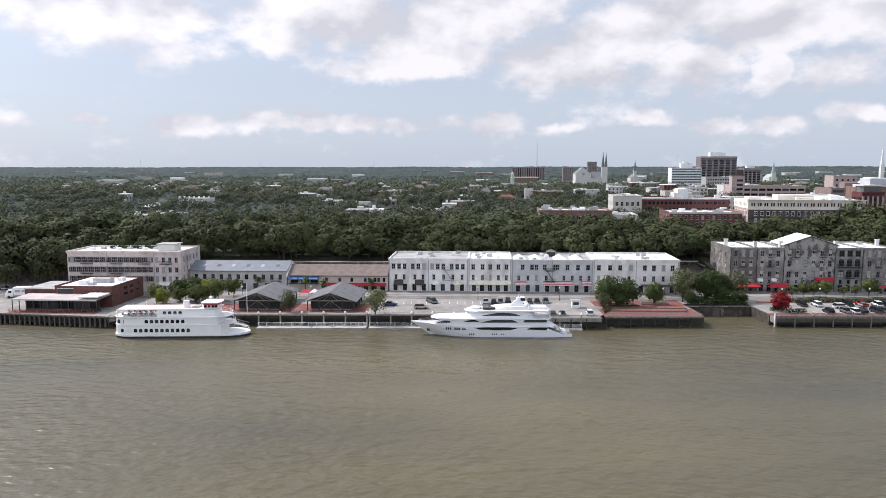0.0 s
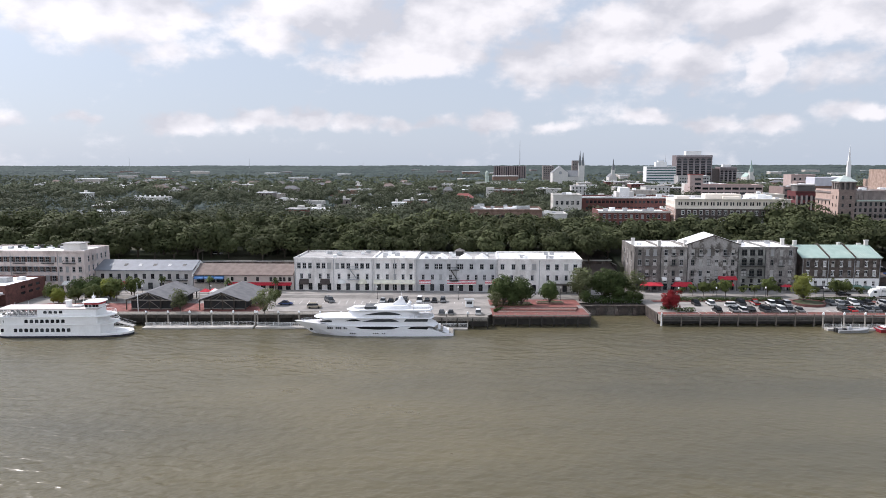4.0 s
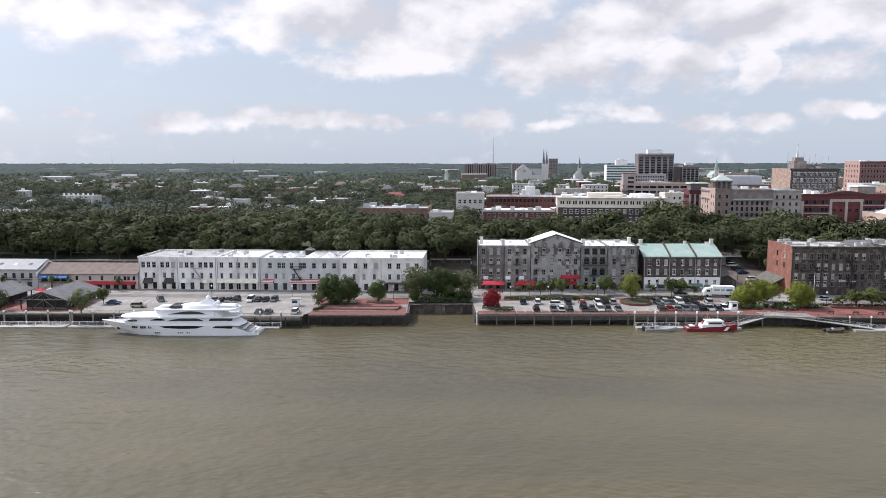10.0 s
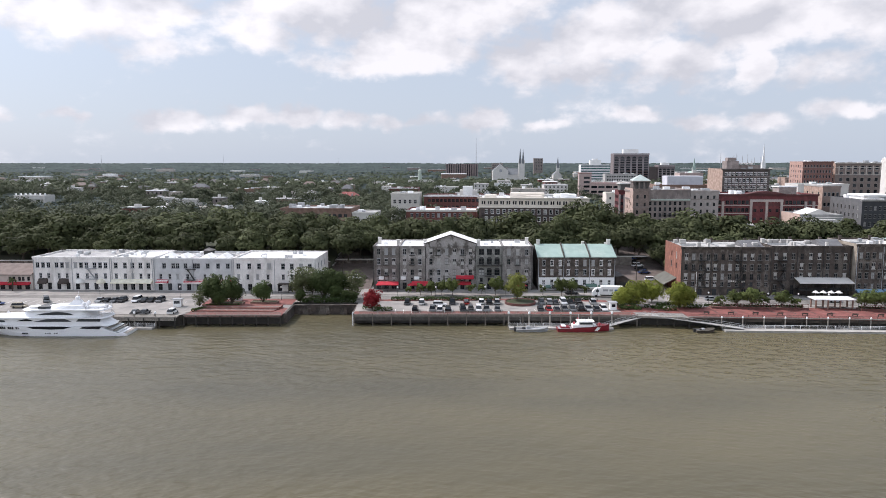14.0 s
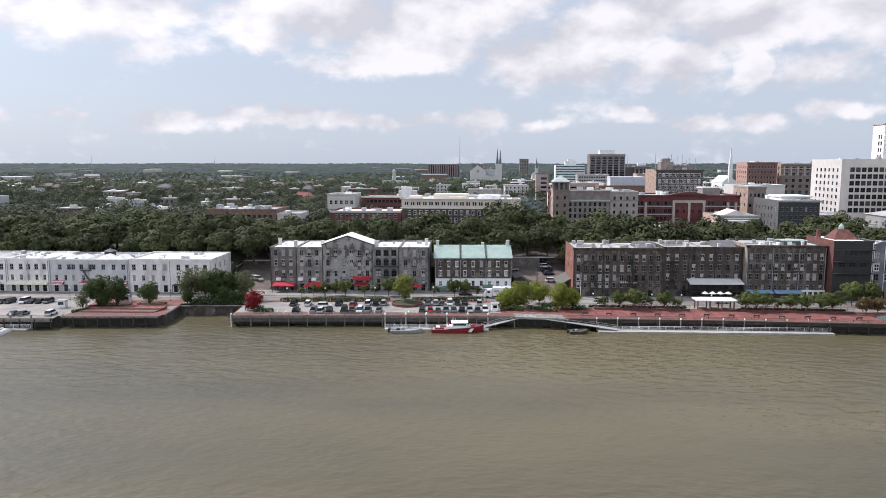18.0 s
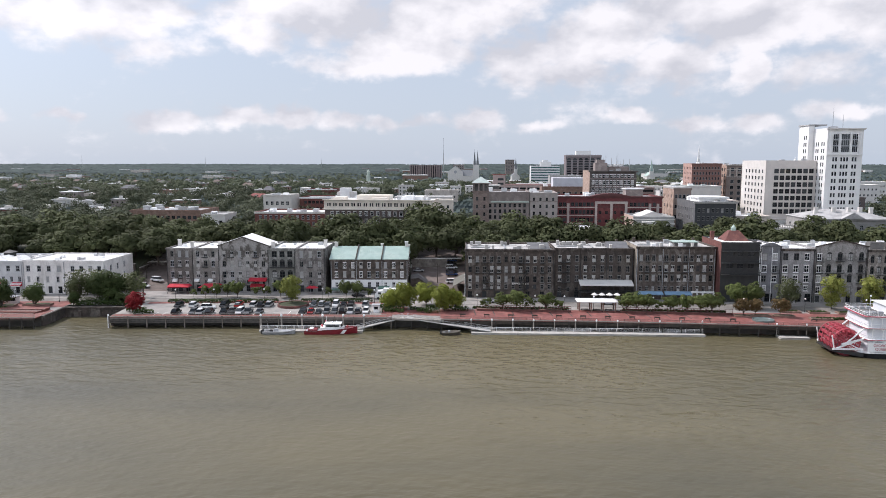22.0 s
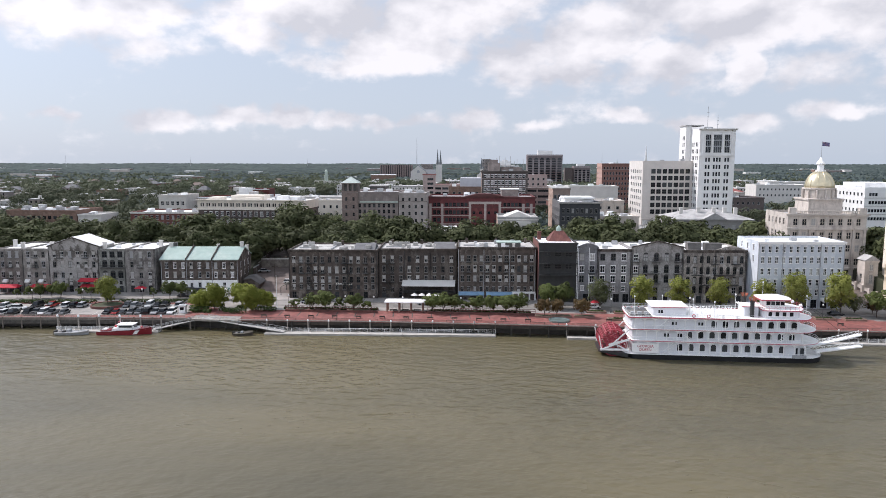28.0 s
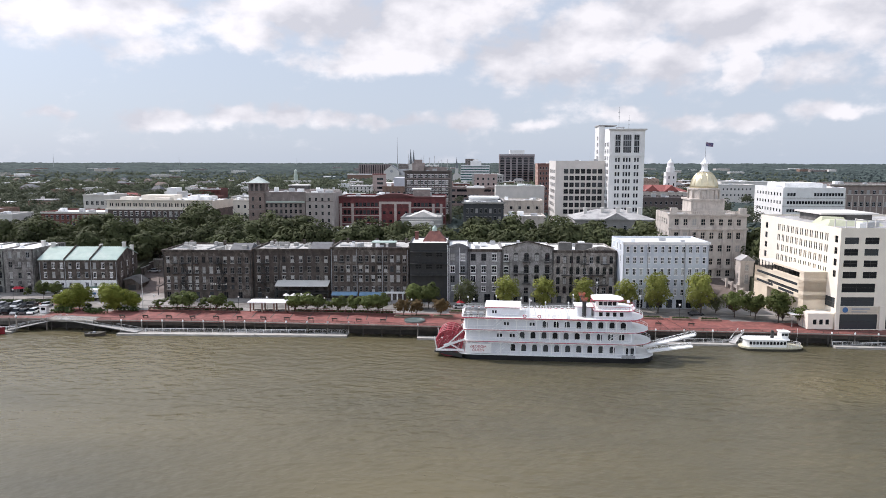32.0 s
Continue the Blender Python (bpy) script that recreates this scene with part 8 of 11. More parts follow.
for x0, x1, off in ((-97, 18, .5), (20.4, 48, .5), (50.4, 79.8, .5)):
    railing(x0, along(QUAY, x0 + .1) + off, x1, along(QUAY, x1 - .1) + off, Z0, "low grey timber railing along the boardwalk edge", .9, 3.0, WOOD_GRAY)
for x0, x1 in ((104, 150), (150, 188)):
    railing(x0, along(QUAY, x0) + .4, x1, along(QUAY, x1) + .4, Z0, "weathered timber railing along the car park pier", 1.0, 2.8, WOOD_GRAY)
for x0, x1 in ((206, 252), (252, 281), (281, 314), (314, 370), (370, 394), (394, 431), (431, 470)):
    railing(x0, along(QUAY, x0) + .5, x1, along(QUAY, x1) + .5, Z0, "dark chain railing along the plaza edge", .9, 4.0, WOOD_DARK)


def gangway(a, b, label, wide=1.8):
    """A truss ramp between two places."""
    t = thing("gangway", label, "gangway")
    a, b = Vector(a), Vector(b)
    d = b - a
    nv = Vector((-d.y, d.x, 0)).normalized() * (wide / 2)
    Geo().rings([[p - nv, p + nv, p + nv + Vector((0, 0, .18)), p - nv + Vector((0, 0, .18))] for p in (a, b)]).obj("walkway", CONCRETE, t)
    n = max(3, int(d.length / 1.8))
    for s in (-1, 1):
        g = Geo().bar(a + nv * s + Vector((0, 0, 1.1)), b + nv * s + Vector((0, 0, 1.1)), .1)
        for i in range(n):
            p, q = a + d * (i / n) + nv * s, a + d * ((i + 1) / n) + nv * s
            g.bar(p, p + Vector((0, 0, 1.1)), .06)
            g.bar(p + Vector((0, 0, .1 if i % 2 else 1.0)), q + Vector((0, 0, 1.0 if i % 2 else .1)), .05)
        g.obj("truss", STEEL, t)


gangway((179.5, 208.2, .6), (193.5, 212.4, 3.2), "grey steel gangway down to the rescue boat float")
gangway((194.5, 211.6, 3.3), (220, 204.4, .7), "long grey steel gangway down to the plaza float", 2.4)
gangway((396.5, 188.5, 3.3), (393, 186.0, .7), "short steel gangway to the small float")
gangway((-74, 217, 3.3), (-60, 213, .7), "steel gangway from the boardwalk to the float")
gangway((-100, 216.5, 3.3), (-94, 209.6, 3.9), "white boarding ramp to the ferry")
t = thing("landing_bridge", "grey landing platform joining the quays", "pier", kind="structure")
Geo().prism([(189.6, 211.0), (206, 208.2), (206, 214), (189.6, 216)], 2.7, 3.28).obj("deck", WOOD_GRAY, t)
for x in (191, 196, 201, 205):
    Geo().tube((x, along(QUAY, x) + .5, -1.2), (x, along(QUAY, x) + .5, 2.8), .2, n=7).obj("pile", PILE, t)

# ---- boats ----
def outline(x0, x1, hb, a0, a1, n=8):
    """A deck plan with rounded ends; a0 and a1 are how long the ends are."""
    p = [(x1 - a1 + a1 * math.cos(t), hb * math.sin(t)) for t in [-math.pi / 2 + math.pi * i / n for i in range(n + 1)]]
    q = [(x0 + a0 - a0 * math.cos(t), hb * math.sin(t)) for t in [math.pi / 2 - math.pi * i / n for i in range(n + 1)]]
    return p + q


def tier(x0, x1, hb, z0, z1, a0, a1, tuck0=0, tuck1=0, tuckb=0, n=8):
    """A deckhouse storey: plan at its foot, drawn in at its top."""
    lo, hi = outline(x0, x1, hb, a0, a1, n), outline(x0 + tuck0, x1 - tuck1, hb - tuckb, a0, a1, n)
    return Geo().rings([[(x, y, z0) for x, y in lo], [(x, y, z1) for x, y in hi]])


def hull(stations):
    """Stations: x, half beam at the water, half beam at the deck, deck height, and how far the stem rakes back below."""
    loops = []
    for x, bw, bd, zd, *rake in stations:
        k = rake[0] if rake else 0
        half = []
        for y, z, f in ((bd, zd, 0), (bw * .4 + bd * .6, zd * .5, .5), (bw, 0, 1), (bw * .5, -.9, 1.15)):
            half.append((x + k * f, y, z))
        loops.append([(a, -y, z) for a, y, z in half] + [(a, y, z) for a, y, z in reversed(half)])
    return Geo().rings(loops)


def deck_rail(t, plan, z, h=1.0, gap=1.1, material=None, name="deck_rail"):
    g = Geo()
    n = len(plan)
    for i in range(n):
        a, b = Vector((*plan[i], z)), Vector((*plan[(i + 1) % n], z))
        L = (b - a).length
        if L < .05:
            continue
        g.bar(a + Vector((0, 0, h)), b + Vector((0, 0, h)), .07)
        g.bar(a + Vector((0, 0, h * .5)), b + Vector((0, 0, h * .5)), .04)
        k = max(1, int(L / gap))
        for j in range(k):
            p = a.lerp(b, j / k)
            g.bar(p, p + Vector((0, 0, h)), .05)
    g.obj(name, material or WHITE_PAINT, t)


def side_windows(t, xs, y, z, w, h, material=None, both=True, arch=True):
    pts = [(-w / 2, 0), (w / 2, 0), (w / 2, h * .75), (w * .3, h), (-w * .3, h), (-w / 2, h * .75)] if arch else [(-w / 2, 0), (w / 2, 0), (w / 2, h), (-w / 2, h)]
    key = ("ship_window", w, h, arch)
    me = SHARED.setdefault(key, Geo().rings([[(a, -.05, c) for a, c in pts], [(a, .08, c) for a, c in pts]]).mesh("window", material or GLASS_D))
    for x in xs:
        child("window", me, t, pose(x, -y, z))
        if both:
            child("window", me, t, pose(x, y, z, 0, 0, 180))


def paddle_steamer():
    t = thing("paddle_steamer", "white three decked paddle steamer with red trim and red stern wheel", "riverboat", pose(308.6, 182.6, 0, 0, 0, -7.4) @ Matrix.Scale(.985, 4))
    B, L = 6.6, 59.4
    wheel_red = mat("faded_red_paint", (.42, .07, .09), (.36, .055, .075), .5, .5, .05)
    rose = mat("faded_red_trim", (.5, .09, .13), (.44, .075, .11), .5, .5, .05)
    tier(6.6, L - .1, B + .27, -.8, 1.3, 4, 6).obj("hull", mat("black_hull", (.012, .012, .013), (.018, .018, .018), .5, .7, spec=.2), t)
    tier(6.0, L, B + .25, 1.3, 1.46, 3, 6).obj("main_deck", WHITE_PAINT, t)
    Geo().rings([[(.4, -B * .7, 1.2), (8, -B, .2), (8, B, .2), (.4, B * .7, 1.2)], [(.4, -B * .7, 1.5), (8, -B, 1.3), (8, B, 1.3), (.4, B * .7, 1.5)]]).obj("stern_platform", BLACK_METAL, t)
    decks = [(8.4, L - .8, 5.0, 6), (8.0, L - 1.6, 8.15, 6), (7.6, L - 3.0, 11.3, 5.5)]
    for i, (a, b, z, r) in enumerate(decks):
        plan = outline(a, b, B + .15, .6, r)
        Geo().rings([[(x, y, z - .16) for x, y in plan], [(x, y, z + .1) for x, y in plan]]).obj("deck", WHITE_PAINT, t)
        p2 = outline(a - .06, b + .06, B + .21, .6, r)
        Geo().rings([[(x, y, z - .14) for x, y in p2], [(x, y, z + (.02 if i < 2 else .2)) for x, y in p2]], cap=False).obj("deck_trim", rose, t, "red painted deck edge")
        deck_rail(t, outline(a + .15, b - .15, B - .02, .6, r), z + .1, .95, 1.3)
        z0 = 1.3 if i == 0 else decks[i - 1][2] + .1
        for x in even(a + .6, b - 4, 17):
            for q in (-1, 1):
                Geo().box(x - .08, q * (B - .05) - .08, z0, x + .08, q * (B - .05) + .08, z - .16).obj("post", WHITE_PAINT, t)
        # pierced valance with shallow arches between the posts
        for q in (-1, 1):
            g = Geo()
            xs = even(a + .6, b - 4, 17)
            for u, v in zip(xs, xs[1:]):
                n = 6
                lo = [(u + (v - u) * k / n, z - .75 + .5 * math.sin(math.pi * k / n)) for k in range(n + 1)]
                g.rings([[(x, q * (B - .03) - .03, c) for x, c in lo] + [(v, q * (B - .03) - .03, z - .17), (u, q * (B - .03) - .03, z - .17)],
                         [(x, q * (B - .03) + .03, c) for x, c in lo] + [(v, q * (B - .03) + .03, z - .17), (u, q * (B - .03) + .03, z - .17)]])
            g.obj("valance", WHITE_PAINT, t)
    deck_rail(t, outline(8.8, L - .5, B + .05, .6, 5.8), 1.46, .9, 1.3)
    # white cabins toned bluish gray, carrying the shade below the decks
    pale = mat("shade_toned_cabin_wall", (.70, .71, .74), (.65, .66, .69), .4, .45, .05)
    for k, (a, b, z0, z1) in enumerate(((9.2, L - 4.6, 1.3, 4.86), (8.8, L - 5.2, 5.1, 8.0), (8.4, L - 6.0, 8.25, 11.15))):
        tier(a, b, B - 1.0 if k < 2 else B - .45, z0, z1, .5, 4).obj("cabin", pale, t)
    side_windows(t, [21.6 + 2.9 * i for i in range(10)], B - .96, 2.3, 1.3, 1.8)
    side_windows(t, [24.0 + 2.9 * i for i in range(10)], B - .96, 5.7, 1.3, 1.8)
    side_windows(t, [30.0 + 2.9 * i for i in range(8)], B - .4, 8.95, 1.3, 1.75)
    side_windows(t, [51.4, 53.0], B - 1.2, 1.6, .9, 2.1, arch=False)
    side_windows(t, [19.4, 20.2, 26.2, 27.0], B - .4, 9.4, .5, .8, arch=False)
    side_windows(t, [17.6, 18.4, 21.0, 21.8], B - .96, 6.0, .55, .9, arch=False)
    # name board with red letters
    Geo().box(9.0, -B - .14, 1.75, 15.9, -B - .02, 4.3).obj("name_board", WHITE_PAINT, t)
    for k, (word, z) in enumerate((("GEORGIA", 3.2), ("QUEEN", 2.25))):
        cu = bpy.data.curves.new("lettering", 'FONT')
        cu.body, cu.size, cu.extrude, cu.align_x = word, 1.0, .02, 'CENTER'
        cu.materials.append(wheel_red)
        child("lettering", cu, t, pose(12.4, -B - .18, z, 90, 0, 0))
    # slanting stairs between the decks
    for x, z, q in ((17.0, 1.4, 1), (24, 5.1, -1), (16, 8.3, 1), (46.5, 5.1, 1)):
        g = Geo()
        for i in range(9):
            g.box(x + q * i * .42, -B + .1, z + i * .38, x + q * i * .42 + .4, -B + .5, z + .1 + i * .38)
        g.bar((x, -B, z + .8), (x + q * 3.8, -B, z + 4.2), .1)
        g.obj("stair", WHITE_PAINT, t)
    # stern wheel
    wc = (4.4, 0, 3.7)
    wheel = Geo().tube((wc[0], -4.6, wc[2]), (wc[0], 4.6, wc[2]), .35, n=10).obj("paddle_wheel", wheel_red, t, "red stern paddle wheel")
    for y in (-4.4, -2.2, 0, 2.2, 4.4):
        Geo().torus((wc[0], y, wc[2]), (0, 1, 0), 3.6, .15, 24, 5).obj("wheel_rim", wheel_red, wheel)
        Geo().torus((wc[0], y, wc[2]), (0, 1, 0), 2.0, .1, 20, 5).obj("wheel_ring", wheel_red, wheel)
        g = Geo()
        for i in range(12):
            a = 2 * math.pi * i / 12
            g.bar((wc[0] + .3 * math.cos(a), y, wc[2] + .3 * math.sin(a)), (wc[0] + 3.6 * math.cos(a), y, wc[2] + 3.6 * math.sin(a)), .14)
        g.obj("spokes", wheel_red, wheel)
    for i in range(14):
        a = 2 * math.pi * i / 14
        Geo().bar((wc[0] + 3.2 * math.cos(a), -4.7, wc[2] + 3.2 * math.sin(a)), (wc[0] + 3.2 * math.cos(a), 4.7, wc[2] + 3.2 * math.sin(a)), .14, .9).obj("paddle_board", wheel_red, wheel)
    for y in (-5.0, 5.0):
        for a, b, w in (((8.4, y, 4.8), (3.0, y, 3.2), .45), ((8.4, y, 2.0), (.8, y, 1.9), .5), ((9.0, y, 8.2), (4.2, y, 3.6), .3), ((1.0, y, 1.8), (8.6, y, 5.0), .35), ((1.2, y, 1.6), (.4, y, 5.6), .25), ((8.4, y, 1.6), (4.4, y, 3.7), .3)):
            Geo().bar(a, b, w).obj("wheel_arm", WHITE_PAINT, t)
    # hurricane deck: stern deck, deckhouse, tables, wheelhouse, stacks
    Geo().box(8.2, -B + .7, 11.4, 14.2, B - .7, 11.46).obj("stern_deck_mat", DARK_ROOF, t)
    for x in (9.4, 11.2, 13.0):
        for y in (-3.4, 3.4):
            Geo().bevel_box(x - .6, y - .5, 11.46, x + .6, y + .5, 12.2, .1).obj("deck_locker", GREY_PAINT, t)
    for x0, x1, h, hb in ((14.4, 23.4, 13.7, 4.2), (38.4, 42.6, 14.0, 2.6)):
        tier(x0, x1, hb, 11.3, h, .3, .3).obj("deck_house", pale, t)
        Geo().box(x0 - .4, -hb - .3, h, x1 + .4, hb + .3, h + .16).obj("deck_house_roof", WHITE_ROOF, t)
        Geo().box(x0 - .42, -hb - .34, h - .06, x1 + .42, -hb - .3, h + .1).obj("roof_trim", rose, t)
    side_windows(t, [16.2, 16.9], 4.22, 12.1, .5, .8, arch=False)
    for i in range(8):
        for y in (-5.2, -2.6, 0, 2.6, 5.2):
            x = 25.0 + i * 1.7
            g = Geo().lathe([(.45, .74), (.45, .78)], 8, (x, y, 11.4)).tube((x, y, 11.4), (x, y, 12.15), .05, n=5)
            for q in (-.62, .62):
                g.box(x + q - .2, y - .2, 11.8, x + q + .2, y + .2, 11.86).box(x + q * 1.3 - .03, y - .2, 11.86, x + q * 1.3 + .03, y + .2, 12.35)
                g.box(x + q - .18, y - .18, 11.4, x + q - .12, y - .12, 11.8).box(x + q + .12, y + .12, 11.4, x + q + .18, y + .18, 11.8)
            g.obj("deck_table", WHITE_PAINT, t)
    tier(43.0, 53.4, 4.8, 11.3, 13.5, .2, 3).obj("texas_house", pale, t)
    tier(42.6, 54.2, 5.3, 13.5, 13.66, .2, 3.2).obj("texas_roof", WHITE_PAINT, t)
    tier(42.55, 54.25, 5.36, 13.42, 13.62, .2, 3.2).obj("texas_trim", rose, t)
    deck_rail(t, outline(42.8, 53.9, 5.1, .2, 3.1), 13.66, .9, 1.2, rose)
    w = tier(44.0, 49.6, 2.5, 13.66, 16.0, .2, 1.2).obj("wheelhouse", WHITE_PAINT, t)
    Geo().rings([[(x, y, 16.0) for x, y in outline(42.6, 51.0, 3.5, .3, 1.6)], [(x, y, 16.2) for x, y in outline(42.6, 51.0, 3.5, .3, 1.6)], [(x, y, 16.9) for x, y in outline(45.2, 48.4, 1.2, .3, .8)]]).obj("wheelhouse_roof", WHITE_PAINT, w)
    Geo().rings([[(x, y, 15.8) for x, y in outline(42.5, 51.1, 3.55, .3, 1.6)], [(x, y, 16.08) for x, y in outline(42.5, 51.1, 3.55, .3, 1.6)]], cap=False).obj("roof_trim", rose, w)
    side_windows(t, [44.8, 46.0, 47.2, 48.4], 2.52, 14.5, 1.0, 1.0, arch=False)
    side_windows(t, [44.6, 46.4, 48.2, 50.0], 4.82, 12.0, .9, 1.1, arch=False)
    for y in (-3.4, 3.4):
        st = Geo().lathe([(.55, 11.3), (.55, 15.4), (.65, 15.5), (.65, 15.9), (.5, 16.0)], 12, (40.4, y, 0)).obj("smokestack", BLACK_METAL, t)
        g = Geo()
        for k in range(12):
            a = 2 * math.pi * k / 12
            g.bar((40.4 + .6 * math.cos(a), y + .6 * math.sin(a), 15.8), (40.4 + .95 * math.cos(a), y + .95 * math.sin(a), 16.7), .16)
        g.obj("stack_crown", mat("orange_red_crown", (.36, .11, .06), (.3, .08, .045), .7, .5), st)
    for x, h, q in ((9.5, 16.4, -5), (17, 16.5, -3.6), (23.6, 16.5, -6), (26, 15, 0), (30, 15.5, -6), (36, 15.5, -6), (38, 16, 3), (55.5, 16.5, 0), (44, 20, 0)):
        Geo().tube((x, q, 11.3), (x, q, h), .08, .04, 5).obj("mast", WHITE_PAINT, t)
        Geo().lathe([(.05, h - .1), (.2, h + .1), (.2, h + .3), (.05, h + .5)], 8, (x, q, 0)).obj("mast_lamp", WHITE_PAINT, t)
    for q in (-1, 1):
        Geo().tube((52.6, q * 2.8, 14.5), (53.2, q * 2.8, 14.7), .45, n=8).obj("searchlight", WHITE_PAINT, t)
    for x in (24.6, 28.4, 32.2, 36.0):
        Geo().torus((x, -B - .12, 12.0), (0, 1, 0), .38, .1, 14, 6).obj("life_ring", rose if x < 30 else WHITE_PAINT, t)
    # bow landing stages
    for y, reach, z in ((-2.4, 11.5, 2.4), (2.4, 13.5, 4.4)):
        stg = Geo()
        a, b = Vector((L - 2, y, 2.0)), Vector((L - 2 + reach, y, z + 1.4))
        stg.rings([[p + Vector((0, -1, 0)), p + Vector((0, 1, 0)), p + Vector((0, 1, .3)), p + Vector((0, -1, .3))] for p in (a, b)])
        o = stg.obj("landing_stage", WHITE_PAINT, t)
        for q in (-1, 1):
            g = Geo().bar(a + Vector((0, q, 1.0)), b + Vector((0, q, 1.0)), .1)
            for i in range(9):
                p = a.lerp(b, i / 8)
                g.bar(p + Vector((0, q, .2)), p + Vector((0, q, 1.0)), .07)
                if i < 8:
                    g.bar(p + Vector((0, q, .2)), a.lerp(b, (i + 1) / 8) + Vector((0, q, 1.0)), .06)
            g.obj("stage_rail", WHITE_PAINT, o)
        Geo().tube(b + Vector((-.4, 0, .3)), (L - 6, y, 15.4), .05, n=4).obj("stage_cable", BLACK_METAL, t)
    Geo().bevel_box(50, -B - .5, 1.4, 53.5, -B - .2, 2.2, .1).obj("life_raft", GREY_PAINT, t)


def ferry():
    t = thing("ferry", "white double decked excursion boat with rows of dark windows", "ferry", pose(-96.6, 205.4, 0, 0, 0, 1.0))
    L, B = 39.5, 4.6
    tier(.1, L - .1, B - .02, -.7, .55, 5, 7.8).obj("hull", mat("dark_boot_top", (.02, .02, .03)), t)
    tier(0, L, B, .55, 1.15, 5, 8).obj("rubbing_strake", WHITE_PAINT, t)
    tier(.35, L - 7.0, B - .15, 1.1, 3.7, 4.6, 1).obj("main_cabin", WHITE_PAINT, t)
    tier(.2, L - 4.2, B, 3.7, 3.9, 4.8, 5).obj("deck", WHITE_PAINT, t)
    tier(.5, L - 8.0, B - .2, 3.9, 5.95, 4.4, 1).obj("upper_cabin", WHITE_PAINT, t)
    tier(.2, L - 5.0, B, 5.95, 6.12, 4.8, 5).obj("deck", WHITE_PAINT, t)
    tier(13, L - 9, 3.4, 6.12, 8.15, .3, .3).obj("sun_deck_house", WHITE_PAINT, t)
    Geo().box(1.8, -3.6, 8.12, L - 8.6, 3.6, 8.3).obj("canopy", mat("tan_canopy", (.62, .55, .53), (.55, .49, .47), .4, .8), t)
    for x in (2, 5, 8, 11):
        for y in (-3.5, 3.5):
            Geo().box(x - .06, y - .06, 6.12, x + .06, y + .06, 8.15).obj("post", WHITE_PAINT, t)
    deck_rail(t, outline(.4, L - 5.2, B - .15, 4.7, 5), 6.12, 1.0)
    deck_rail(t, outline(L - 12, L - 4.4, B - .15, .3, 5), 3.9, 1.0)
    deck_rail(t, outline(L - 9, L - .4, B - .15, .3, 7), 1.1, .9)
    side_windows(t, [7.4 + i * 1.52 for i in range(11)], B - .13, 1.75, .95, 1.05)
    side_windows(t, [10.6 + i * 1.5 for i in range(8)], B - .18, 4.4, .95, 1.0)
    side_windows(t, [15.6, 17.1, 18.6, 20.1], 3.42, 6.8, .95, .9)
    side_windows(t, [3.6], B - .4, 1.75, .9, 1.0)
    side_windows(t, [2.6, 4.2], B - .42, 4.4, .7, 1.1)
    p = tier(L - 13, L - 8.4, 2.6, 8.3, 9.9, .2, 1.2).obj("wheelhouse", WHITE_PAINT, t)
    tier(L - 13.05, L - 8.2, 2.68, 9.35, 9.85, .2, 1.2).obj("wheelhouse_band", RED_PAINT, p)
    Geo().rings([[(x, y, 9.9) for x, y in outline(L - 13.6, L - 7.8, 3.1, .3, 1.3)], [(x, y, 10.08) for x, y in outline(L - 13.6, L - 7.8, 3.1, .3, 1.3)]]).obj("wheelhouse_roof", WHITE_PAINT, p)
    side_windows(t, [L - 12.3, L - 11.2, L - 10.1, L - 9.2], 2.7, 8.62, .8, .68, arch=False)
    Geo().tube((L - 18.6, 0, 8.2), (L - 18.6, 0, 9.9), .95, .85, 10).obj("funnel", WHITE_PAINT, t)
    Geo().tube((L - 18.6, 0, 9.9), (L - 18.6, 0, 10.2), .9, n=10).obj("funnel_cap", WHITE_PAINT, t)
    for x, h in ((L - 11.5, 12.4), (L - 10.8, 11.6), (L - 14.5, 11), (5, 9.6), (9, 10)):
        Geo().tube((x, .4, 8.1), (x, .4, h), .07, .04, 5).obj("mast", WHITE_PAINT, t)
    Geo().lathe([(.5, 10.8), (.55, 11.1), (.35, 11.4), (.05, 11.5)], 8, (L - 11.5, .4, 0)).obj("radar_dome", WHITE_PAINT, t)
    Geo().box(L - 16.5, -1.4, 8.3, L - 14.6, 1.4, 8.7).obj("vent_grille", GREY_PAINT, t)
    for i in range(6):
        for y in (-2.2, 2.2):
            g = Geo().box(3 + i * 1.6, y - .7, 6.46, 4 + i * 1.6, y + .7, 6.54).box(3 + i * 1.6, y - .7, 6.54, 3.1 + i * 1.6, y + .7, 7.0).box(3.3 + i * 1.6, y - .1, 6.12, 3.6 + i * 1.6, y + .1, 6.46)
            g.obj("bench", GREY_PAINT, t)


